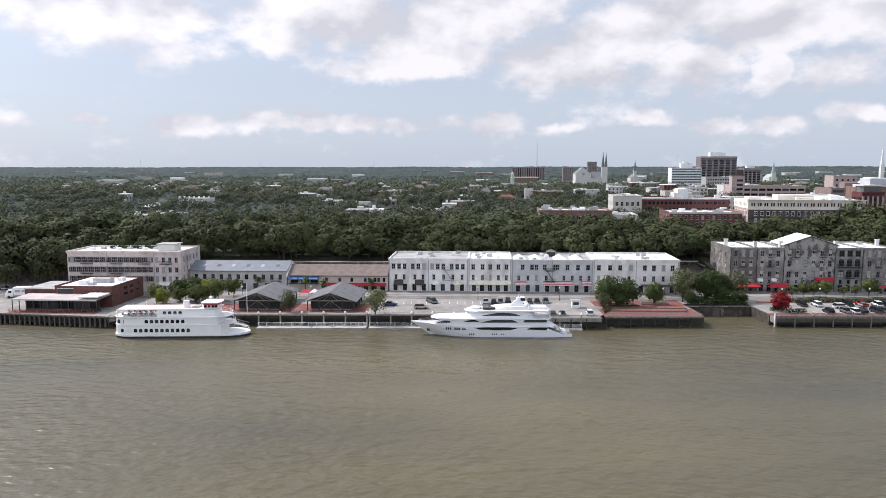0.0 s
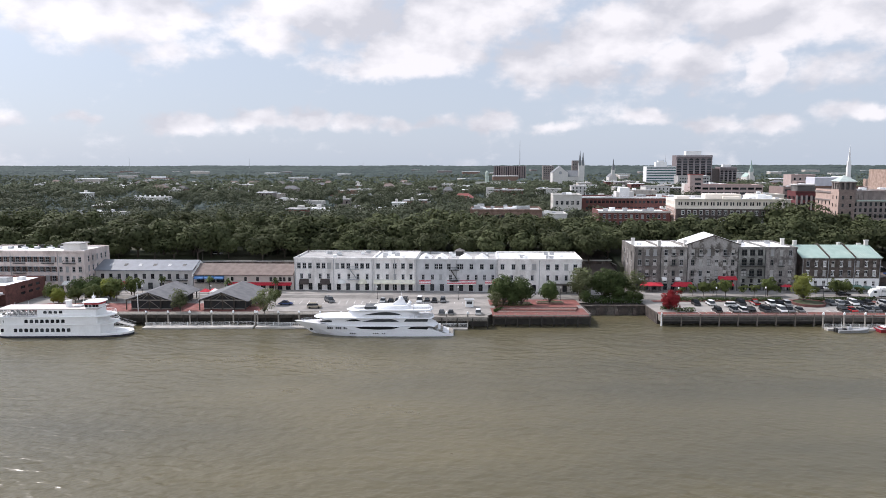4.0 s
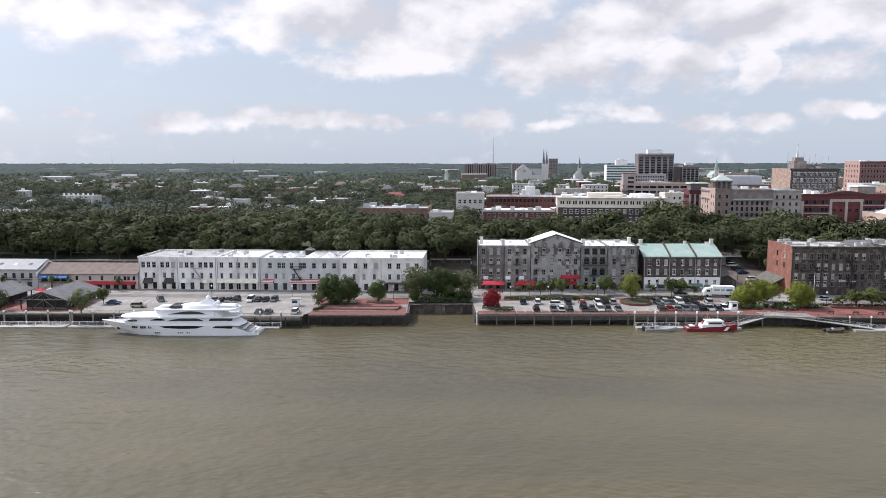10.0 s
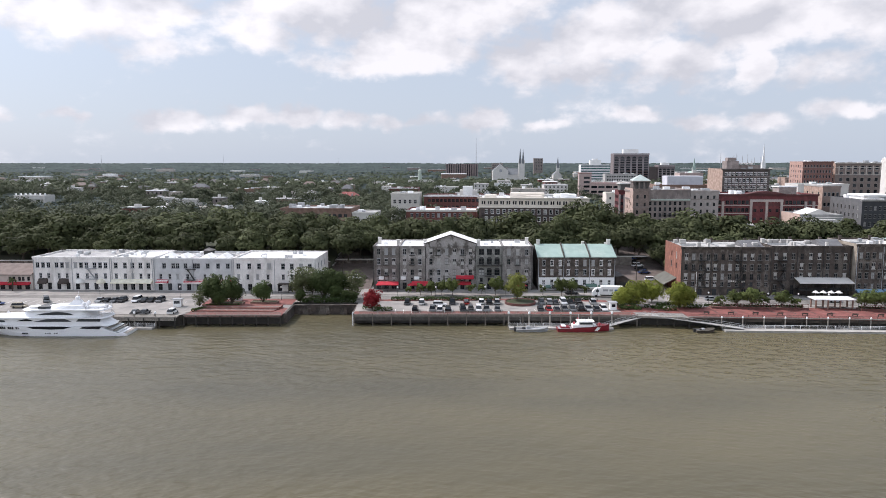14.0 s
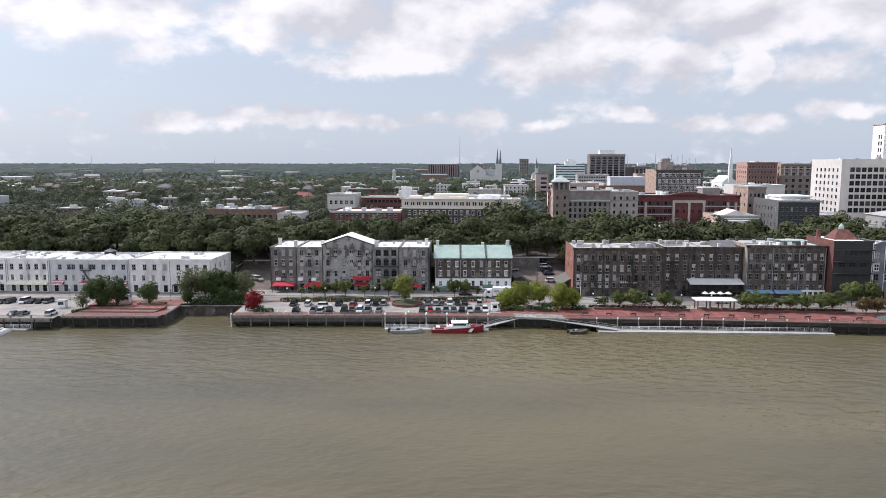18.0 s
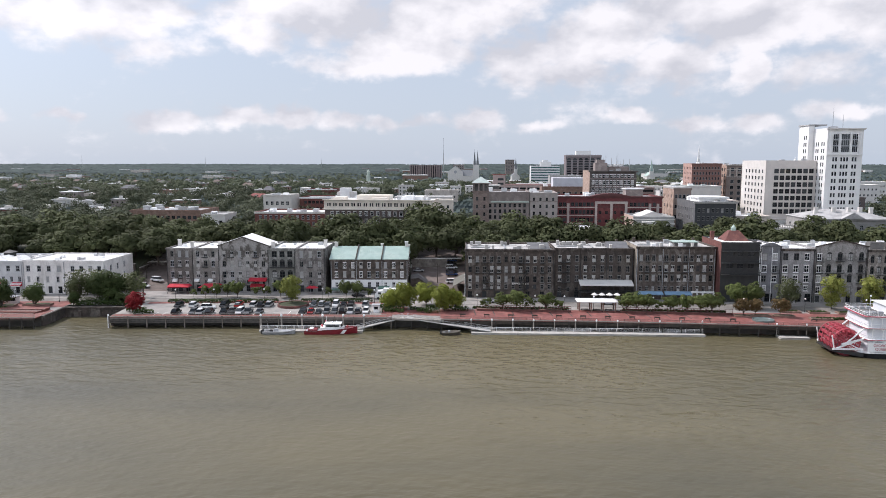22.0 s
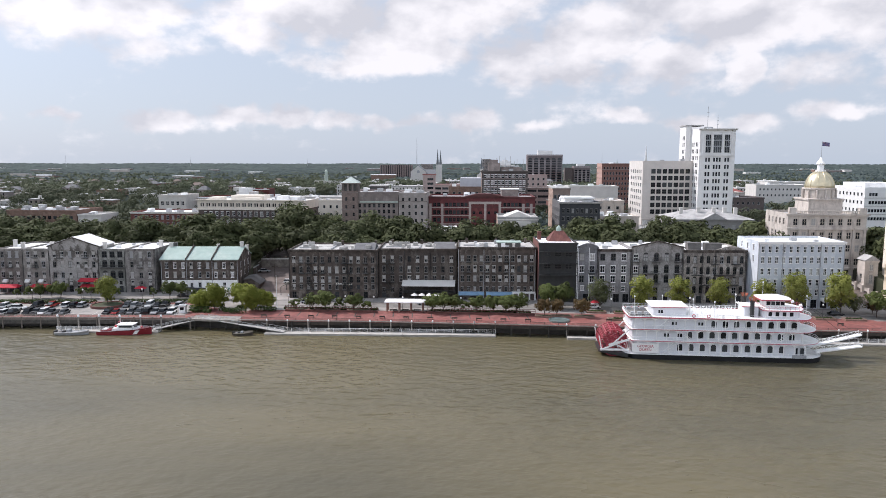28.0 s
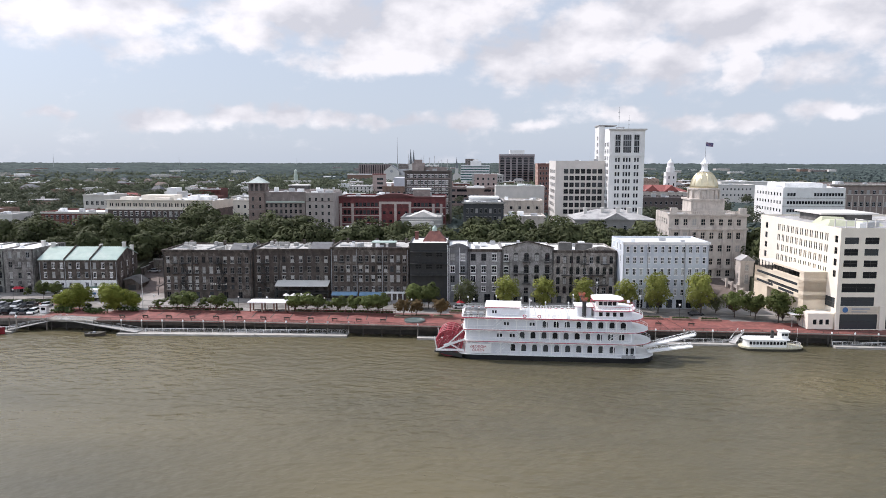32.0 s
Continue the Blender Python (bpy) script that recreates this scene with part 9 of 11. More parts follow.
def yacht():
    t = thing("motor_yacht", "large white three decked motor yacht with dark curved windows", "yacht", pose(-8.4, 206.2, 0, 0, 0, -.6) @ Matrix.Diagonal((1, 1, .94, 1)))
    L, B = 46.0, 4.3
    W = mat("white_gelcoat", (.80, .80, .81), (.77, .775, .79), .1, .22, 0)
    st = [(-1.2, .05, .2, 4.2, 5.6), (1.6, .35, 1.3, 4.05, 4.4), (5.4, 1.4, 2.7, 3.85, 2.6), (10.6, 2.9, 3.8, 3.55, .8), (18, 4.0, B, 3.3), (30, 4.2, B, 3.1), (38, 4.2, 4.25, 2.9), (40.5, 4.1, 4.1, 2.0), (43, 3.9, 3.9, 1.0), (L, 3.6, 3.6, .75)]
    hull(st).obj("hull", W, t, smooth=False)
    D = GLASS_D

    def strip_glass(pts, y, name="window"):
        """A dark pane with a curved outline on both sides."""
        for s in (-1, 1):
            Geo().rings([[(x, s * (y + .06), z) for x, z in pts], [(x, s * (y - .25), z) for x, z in pts]]).obj(name, D, t)

    def lens(x0, x1, z0, zt, sharp=.5):
        n = 10
        return [(x0 + (x1 - x0) * i / n, z0) for i in range(n + 1)] + [(x1 - (x1 - x0) * i / n, z0 + zt * math.sin(math.pi * (i / n) ** sharp)) for i in range(1, n)]

    tier(6.2, 41.5, 3.9, 3.1, 5.6, 7, 2.2, 1.6, 3.5, .2).obj("main_deck_house", W, t)
    tier(4.6, 40.4, 4.2, 5.5, 5.85, 7, 2, .3, .3).obj("upper_deck", W, t)
    tier(13.6, 36.5, 3.7, 5.85, 8.0, 6, 2, 2.6, 2.4, .35).obj("upper_house", W, t)
    tier(14.4, 40.0, 3.9, 7.85, 8.2, 6, 2, .8, .2).obj("sun_deck", W, t)
    tier(20, 34, 3.0, 8.2, 9.2, 6, 2, 3.0, 1.0, .3).obj("fly_bridge", W, t)
    Geo().rings([[(28.0, -1.0, 9.2), (32.2, -1.0, 9.2), (32.2, 1.0, 9.2), (28.0, 1.0, 9.2)], [(29.6, -.6, 10.7), (31.4, -.6, 10.7), (31.4, .6, 10.7), (29.6, .6, 10.7)]]).obj("radar_arch", W, t)
    Geo().lathe([(.6, 0), (.75, .5), (.6, 1.0), (.2, 1.3)], 10, (30.5, 0, 10.6)).obj("radome", W, t)
    Geo().lathe([(.5, 0), (.6, .4), (.45, .8), (.1, 1.0)], 10, (33.0, -1.3, 9.2)).obj("radome", W, t)
    Geo().lathe([(.5, 0), (.6, .4), (.45, .8), (.1, 1.0)], 10, (33.0, 1.3, 9.2)).obj("radome", W, t)
    Geo().tube((30.5, 0, 11.6), (30.9, 0, 13.6), .08, .03, 5).obj("mast", W, t)
    Geo().box(20, -2.6, 8.4, 23.5, 2.6, 9.0).obj("windscreen", D, t)
    Geo().tube((18.0, 0, 8.2), (18.0, 0, 8.75), 1.7, n=14).obj("spa_pool", WHITE_ROOF, t)
    Geo().bevel_box(34, -1.2, 8.2, 39, 1.2, 9.2, .4).obj("tender", W, t)
    # glass
    strip_glass([(17.4, 3.0), (19, 2.45), (24, 2.2), (28, 2.3), (30.4, 3.0), (27, 3.15), (20, 3.15)], B - .02)
    strip_glass(lens(19.2, 30.2, 4.55, 1.05, .75), 3.86)
    strip_glass(lens(14.4, 19.0, 4.75, .6, .8), 3.86)
    strip_glass(lens(6.6, 11.4, 4.3, .55, .8), 3.1)
    strip_glass([(31.6, 4.6), (38.4, 4.6), (38.6, 5.35), (32.2, 5.35)], 3.84)
    strip_glass([(32.6, 2.45), (38.3, 2.25), (38.8, 2.9), (33.6, 3.0)], B - .05)
    strip_glass(lens(19.6, 31.0, 6.6, .95, .8), 3.56)
    for x in (9.2, 9.8, 10.4, 11.7, 12.3, 12.9, 14.0, 14.6, 15.2):
        strip_glass([(x, 2.3), (x + .36, 2.25), (x + .36, 2.95), (x, 3.0)], 3.62 if x < 11 else 3.98, "porthole")
    for x in (15.9, 16.5, 17.1, 22.6, 23.2, 23.8, 25.2, 25.8):
        strip_glass([(x, .75), (x + .3, .75), (x + .3, 1.15), (x, 1.15)], 4.18, "porthole")
    for k in range(5):
        Geo().box(39.6 + k * .75, -3.9 + .1 * k, 3.0 - k * .45, 40.7 + k * .75, 3.9 - .1 * k, 3.15 - k * .45).obj("stern_step", WOOD_GRAY if k % 2 else W, t)
    Geo().box(43.2, -3.5, .8, L - .1, 3.5, .86).obj("swim_platform", WOOD_GRAY, t)
    deck_rail(t, outline(1.0, 16, 2.6, 9, .5), 4.0, .7, 1.6, STEEL)
    deck_rail(t, outline(33, 40, 3.9, .4, 1.6), 5.85, .9, 1.2, STEEL)
    deck_rail(t, outline(34, 39.8, 3.6, .4, 1.6), 8.2, .9, 1.2, STEEL)
    Geo().box(3.6, -.95, 1.2, 4.4, .95, 2.0).obj("anchor_pocket", BLACK_METAL, t)


def rescue_boat():
    t = thing("rescue_boat", "crimson and white fire rescue launch moored at the float", "boat", pose(164.2, 206.0, 0, 0, 0, -.5) @ Matrix.Diagonal((.98, .95, .8, 1)))
    L, B = 16.0, 2.2
    red = mat("crimson_hull_paint", (.22, .014, .024), (.18, .012, .02), .4, .4, .05)
    hull([(0, 1.9, 2.0, 1.1), (4, 2.1, B, 1.15), (6, 2.1, B, 1.5), (10, 2.0, B, 1.7), (13.4, 1.2, 1.7, 2.0), (15.2, .4, .8, 2.25), (L, .05, .2, 2.4)]).obj("hull", red, t)
    for s in (-1, 1):
        Geo().rings([[(x, s * (b - .06), z), (x, s * (b + .07), z), (x, s * (b + .07), z + .22), (x, s * (b - .06), z + .22)] for x, b, z in ((0, 2.0, 1.1), (4, B, 1.15), (6, B, 1.5), (10, B, 1.7), (13.4, 1.7, 2.0), (15.2, .8, 2.25), (L, .2, 2.4))]).obj("fender_strake", mat("dark_red_rubber", (.14, .018, .02)), t)
        Geo().box(6.7, s * 1.56 - .04, 2.75, 10.6, s * 1.56 + .04, 3.4).obj("window", GLASS_D, t)
        Geo().rings([[(11.0, s * 2.1, .35), (12.1, s * 1.9, .35), (13.0, s * 1.86, 1.75), (11.9, s * 2.08, 1.75)],
                     [(11.0, s * 2.22, .35), (12.1, s * 2.02, .35), (13.0, s * 1.98, 1.75), (11.9, s * 2.2, 1.75)]]).obj("slash_mark", WHITE_PAINT, t)
    Geo().box(.3, -1.8, 1.05, 6, 1.8, 1.22).obj("aft_deck", GREY_PAINT, t)
    Geo().box(6, -1.8, 1.5, 12.4, 1.8, 1.72).obj("fore_deck", mat("deck_white", (.62, .62, .61)), t)
    Geo().rings([[(4.6, -1.75, 1.2), (12.2, -1.45, 1.6), (12.2, 1.45, 1.6), (4.6, 1.75, 1.2)], [(4.7, -1.7, 2.5), (11.8, -1.4, 2.5), (11.8, 1.4, 2.5), (4.7, 1.7, 2.5)]]).obj("cabin_base", WHITE_PAINT, t)
    Geo().rings([[(6.2, -1.55, 2.5), (11.4, -1.4, 2.5), (11.4, 1.4, 2.5), (6.2, 1.55, 2.5)], [(6.5, -1.5, 3.7), (10.7, -1.3, 3.7), (10.7, 1.3, 3.7), (6.5, 1.5, 3.7)]]).obj("cabin", WHITE_PAINT, t)
    Geo().bevel_box(6.0, -1.7, 3.7, 11.2, 1.7, 3.95, .08).obj("cabin_roof", WHITE_PAINT, t)
    Geo().rings([[(11.3, -1.2, 2.7), (11.45, -1.2, 2.7), (11.45, 1.2, 2.7), (11.3, 1.2, 2.7)], [(10.75, -1.1, 3.5), (10.9, -1.1, 3.5), (10.9, 1.1, 3.5), (10.75, 1.1, 3.5)]]).obj("windscreen", GLASS_D, t)
    for x, h in ((6.6, 6.4), (7.4, 5.2), (9.6, 5.0)):
        Geo().tube((x, 0, 3.9), (x, 0, h), .07, .04, 5).obj("mast", WHITE_PAINT, t)
    Geo().box(6.2, -.9, 4.6, 6.4, .9, 4.75).obj("light_bar", RED_PAINT, t)
    Geo().lathe([(.4, 0), (.45, .3), (.2, .5)], 8, (8.4, 0, 3.95)).obj("radar_dome", WHITE_PAINT, t)
    for x, z in ((13.0, 2.0), (5.2, 2.5)):
        Geo().lathe([(.25, 0), (.25, .6), (.4, .7), (.1, 1.0)], 8, (x, 0, z)).obj("water_cannon", RED_PAINT, t)
    Geo().bevel_box(1, -1.3, 1.2, 3.8, 1.3, 1.75, .1).obj("engine_box", red, t)
    Geo().bevel_box(1.4, -1.1, 1.75, 2.6, 1.1, 2.1, .1).obj("hose_reel", WHITE_PAINT, t)
    deck_rail(t, outline(10.8, 15.6, 1.7, .1, 3.6), 1.9, .7, .9, STEEL)


def patrol_boat(x, y, label, L=9.5):
    """A low open inflatable-sided launch with a console and a bent rail."""
    t = thing("patrol_boat", label, "boat", pose(x, y, 0, 0, 0, -1))
    k = L / 9.5
    hull([(0, 1.2, 1.35, .7), (L * .6, 1.2, 1.4, .75), (L * .85, .7, 1.0, .95), (L, .05, .15, 1.15)]).obj("hull", GREY_PAINT if L > 8 else WOOD_DARK, t)
    for s in (-1, 1):
        g = Geo()
        pts = [(0, 1.35, .7), (L * .6, 1.4, .75), (L * .85, 1.0, .95), (L, .12, 1.15)]
        for a, b in zip(pts, pts[1:]):
            g.tube((a[0], a[1] * s, a[2]), (b[0], b[1] * s, b[2]), .24 * k, n=7)
        g.obj("tube", mat("pale_gray_tube", (.36, .36, .36), (.3, .3, .3)) if L > 8 else mat("olive_rubber", (.13, .12, .09)), t)
    Geo().box(.4, -1.0, .6, L * .8, 1.0, .72).obj("deck", mat("dark_deck", (.1, .1, .1)), t)
    Geo().bevel_box(L * .34, -.5, .7, L * .46, .5, .7 + .9 * k, .12).obj("console", GREY_PAINT, t)
    Geo().bevel_box(L * .2, -.5, .7, L * .3, .5, .7 + .5 * k, .1).obj("bench", BLACK_CLOTH, t)
    for y2 in ((-.4, .4) if L > 8 else (0,)):
        Geo().bevel_box(-.6, y2 - .25, .1, .1, y2 + .25, .8 + .5 * k, .12).obj("outboard_motor", BLACK_METAL, t)
    if L > 8:
        g = Geo()
        for b in (-.9, .9):
            g.bar((L * .1, b, .7), (L * .14, b, 2.2), .07).bar((L * .14, b, 2.2), (L * .2, b, 2.2), .07)
        g.bar((L * .14, -.9, 2.2), (L * .14, .9, 2.2), .07)
        g.obj("roll_bar", STEEL, t)
        Geo().tube((L * .14, 0, 2.2), (L * .12, 0, 4.2), .03, .02, 5).obj("aerial", WHITE_PAINT, t)


def harbour_ferry():
    t = thing("harbour_ferry", "small white passenger ferry with a row of dark windows", "ferry", pose(393.8, 183.2, 0, 0, 0, -4.6))
    L, B = 16.8, 2.6
    tier(0, L, B, -.5, .6, 3, 4.5, -.3, -.4, -.15).obj("hull", mat("olive_hull", (.06, .055, .04), (.05, .046, .034), .4, .6), t)
    tier(-.3, L + .4, B + .15, .6, 1.0, 3, 4.5).obj("gunwale", mat("cream_gunwale", (.6, .56, .42)), t)
    tier(1.0, L - 4.4, B - .35, 1.0, 2.9, 1.6, .6).obj("cabin", WHITE_PAINT, t)
    tier(.6, L - 3.6, B - .05, 2.9, 3.1, 2, 1).obj("cabin_roof", WHITE_PAINT, t)
    side_windows(t, [2.2 + i * .92 for i in range(11)], B - .33, 1.75, .66, .8)
    p = tier(L - 6.2, L - 3.8, 1.3, 3.1, 5.0, .2, .6).obj("wheelhouse", WHITE_PAINT, t)
    tier(L - 6.5, L - 3.4, 1.6, 5.0, 5.15, .3, .6).obj("wheelhouse_roof", WHITE_PAINT, p)
    side_windows(t, [L - 5.6, L - 4.7], 1.32, 4.0, .7, .7, arch=False)
    Geo().tube((L - 8, 0, 3.1), (L - 8, 0, 5.2), .45, .4, 10).obj("funnel", BLACK_METAL, t)
    deck_rail(t, outline(L - 4.6, L - .2, B - .2, .2, 3.4), 1.0, .8, .9)
    for x in (L - 5, L - 1.2):
        Geo().tube((x, 0, 1), (x, 0, 6.0), .05, .03, 5).obj("mast", WHITE_PAINT, t)


paddle_steamer()
ferry()
yacht()
rescue_boat()
patrol_boat(151.8, 205.6, "grey open patrol boat with two outboard motors")
patrol_boat(205.2, 203.4, "small grey open workboat at the float end", 5.6)
harbour_ferry()

# ---- river street: low houses, cars, trees, furniture ----
def ramp(x0, x1, y0, y1, label):
    g = Geo()
    z0, z1 = Z0 + .1, GROUND + .1
    g.add([(x0, y0, z0 - .4), (x1, y0, z0 - .4), (x1, y1, z0 - .4), (x0, y1, z0 - .4), (x0, y0, z0), (x1, y0, z0), (x1 + 1, y1, z1), (x0 + 1, y1, z1)],
          [(4, 5, 6, 7), (0, 1, 5, 4), (1, 2, 6, 5), (0, 4, 7, 3), (2, 3, 7, 6)])
    tagged(g.obj("ramp_road", RAMP_BRICK), label, "road", kind="structure")


def ramp_sides(x, y0, y1, label):
    """A stepped stone wall along a ramp."""
    t = thing("ramp_wall", label, "wall", kind="structure")
    n = int((y1 - y0) / 8)
    for i in range(n):
        a, b = y0 + (y1 - y0) * i / n, y0 + (y1 - y0) * (i + 1) / n
        z = min(GROUND + .6, 9.5 + i * .9)
        Geo().box(x - .35, a, 3, x + .35, b - .02, z).obj("wall_bay", STONE_MIX, t)
        Geo().box(x - .45, a, z, x + .45, b - .02, z + .25).obj("coping", CONCRETE, t)


# abutment across the head of the ramp, with a pale footbridge rail
t = thing("abutment", "old stone abutment wall at the head of the ramp", "wall", kind="structure")
for i in range(5):
    Geo().box(195 + i * 2.9, 287, 5, 197.85 + i * 2.9, 288.2, 11.2).obj("wall_bay", mat("pale_ballast_stone", (.2, .18, .155), (.13, .118, .105), .6, .9, .5, c3=(.28, .255, .225)), t)
Geo().box(194.8, 286.8, 11.2, 216, 288.4, 11.6).obj("coping", PALE_WALL, t)
railing(195, 287.4, 216, 287.4, 11.6, "thin iron railing on the ramp abutment", 1.1, 2.6, BLACK_METAL)
t = thing("abutment", "old stone abutment wall between the white and grey warehouses", "wall", kind="structure")
for i in range(6):
    Geo().box(87.6 + i * 2.76, 287, 5, 90.3 + i * 2.76, 288.2, 10.2).obj("wall_bay", STONE_MIX, t)
Geo().box(87.4, 286.8, 10.2, 104.2, 288.4, 10.6).obj("coping", PALE_WALL, t)
railing(88, 287.4, 104, 287.4, 10.6, "thin iron railing on the abutment", 1.1, 2.6, BLACK_METAL)
t = thing("lean_to_shed", "dark gabled lean-to shed beside the green roofed house", "shed", pose(195.2, 256.5, 3.6))
Geo().rings([[(0, yy, 0), (5.6, yy, 0), (5.6, yy, 2.6), (2.6, yy, 4.6), (0, yy, 4.2)] for yy in (0, 9)]).obj("wall", DARK_BRICK, t)
Geo().rings([[(-.2, yy, 4.3), (2.6, yy, 4.75), (6, yy, 2.4), (6, yy, 2.6), (2.6, yy, 5.0), (-.2, yy, 4.55)] for yy in (-.4, 9.4)]).obj("roof", DARK_ROOF, t)
Geo().box(1.4, -.05, 0, 4.2, .02, 2.3).obj("door", BLACK_WALL, t)


ramp_sides(194.6, 274, 318, "old ballast stone wall along the shaded ramp")
ramp_sides(87.4, 276, 302, "old ballast stone wall beside the ramp")
ramp_sides(104.3, 279, 302, "old ballast stone wall behind the grey warehouse")


def bluff_wall(x0, x1, z, label, off=26.5):
    t = thing("retaining_wall", label, "wall", kind="structure")
    n = int((x1 - x0) / 12)
    for i in range(n):
        a, b = x0 + (x1 - x0) * i / n, x0 + (x1 - x0) * (i + 1) / n
        ya, yb = along(STREET, a) + off, along(STREET, b) + off
        Geo().rings([[(x, y, 3), (x, y + .7, 3), (x, y + .7, z), (x, y, z)] for x, y in ((a, ya), (b, yb))]).obj("wall_bay", STONE_MIX, t)
        Geo().rings([[(x, y - .1, z), (x, y + .8, z), (x, y + .8, z + .3), (x, y - .1, z + .3)] for x, y in ((a, ya), (b, yb))]).obj("coping", CONCRETE, t)


bluff_wall(-190, 87, 11.4, "old ballast stone retaining wall below the park")
bluff_wall(222.2, 366, 11.6, "old ballast stone retaining wall behind the warehouses")


def pavilion(x, y, label):
    """Open timber market shed with a big hipped gable roof."""
    t = thing("pavilion", label, "pavilion", pose(x, y, Z0 + .1, 0, 0, -3))
    w, d = 15, 20
    for yy in (0, d):
        for i in range(5):
            u = w * i / 4
            Geo().box(u - .14, yy - .14, 0, u + .14, yy + .14, 3.4 + (1 - abs(u - w / 2) / (w / 2)) * 2.2).obj("post", WOOD_DARK, t)
        Geo().box(-.1, yy - .12, 3.0, w + .1, yy + .12, 3.3).obj("tie_beam", WOOD_GRAY, t)
        for i in (0, 2, 4):
            Geo().bar((w / 2 * (i / 6), yy, 3.2), (w / 2, yy, 5.6 - i * .1), .14).obj("rafter", WOOD_GRAY, t)
            Geo().bar((w - w / 2 * (i / 6), yy, 3.2), (w / 2, yy, 5.6 - i * .1), .14).obj("rafter", WOOD_GRAY, t)
    for s in (0, w):
        for yy in (5, 10, 15):
            Geo().box(s - .14, yy - .14, 0, s + .14, yy + .14, 3.2).obj("post", WOOD_DARK, t)
    for s in (-1, 1):
        g = Geo()
        e = w / 2 + s * (w / 2 + 1.1)
        g.rings([[(w / 2, yy, 5.75), (e, yy, 2.85), (e, yy, 3.02), (w / 2, yy, 5.95)] for yy in (-1.0, d + 1)])
        g.obj("roof_slope", SHINGLE, t)
    Geo().box(1, 1, 0, w - 1, d - 1, .25).obj("floor", WOOD_GRAY, t)
    g = Geo()
    wall_face(g, (.8, 1.6, .2), (1, 0, 0), (0, -1, 0), w - 1.6, 3.0, grid([2.4, 6.7, 11.0], [.1], 1.6, 2.3), .2)
    g.box(.8, 1.8, .2, 1.0, d - 1, 3.2).box(w - 1, 1.8, .2, w - .8, d - 1, 3.2)
    g.obj("stall_wall", mat("slate_boards", (.034, .036, .037), (.022, .024, .026), .8, .8, .3), t)
    # black sheet just inside the openings paints the gloom of the stalls
    Geo().box(1, 2.0, .25, w - 1, 2.2, 3.1).obj("stall_back_wall", BLACK_WALL, t)
    for yy in (.5, d - .5):
        Geo().rings([[(.4, q, 3.2), (w - .4, q, 3.2), (w / 2, q, 5.6)] for q in (yy - .06, yy + .06)]).obj("gable_wall", mat("slate_boards", (.034, .036, .037)), t)
    for u in (w * .25, w * .75):
        Geo().bar((u, -.05, .3), (w / 2, -.05, 3.1), .12).obj("brace", WOOD_GRAY, t)


pavilion(-67.2, 224.6, "open timber market pavilion with a grey shingle roof")
pavilion(-43.6, 224.2, "open timber market pavilion with a grey shingle roof")
tents = thing("market_tent", "red canvas market tent between the pavilions", "tent", pose(-50, 243, Z0))
for i in range(3):
    Geo().rings([[(i * 3.4, 0, 2.4), (i * 3.4 + 3.2, 0, 2.4), (i * 3.4 + 3.2, 3.2, 2.4), (i * 3.4, 3.2, 2.4)], [(i * 3.4 + 1.5, 1.5, 3.4), (i * 3.4 + 1.7, 1.5, 3.4), (i * 3.4 + 1.7, 1.7, 3.4), (i * 3.4 + 1.5, 1.7, 3.4)]]).obj("canopy", RED_CLOTH if i != 1 else WHITE_CLOTH, tents)
    for a in (0, 3.1):
        Geo().box(i * 3.4 + a, 0, 0, i * 3.4 + a + .08, .08, 2.4).obj("post", STEEL, tents)


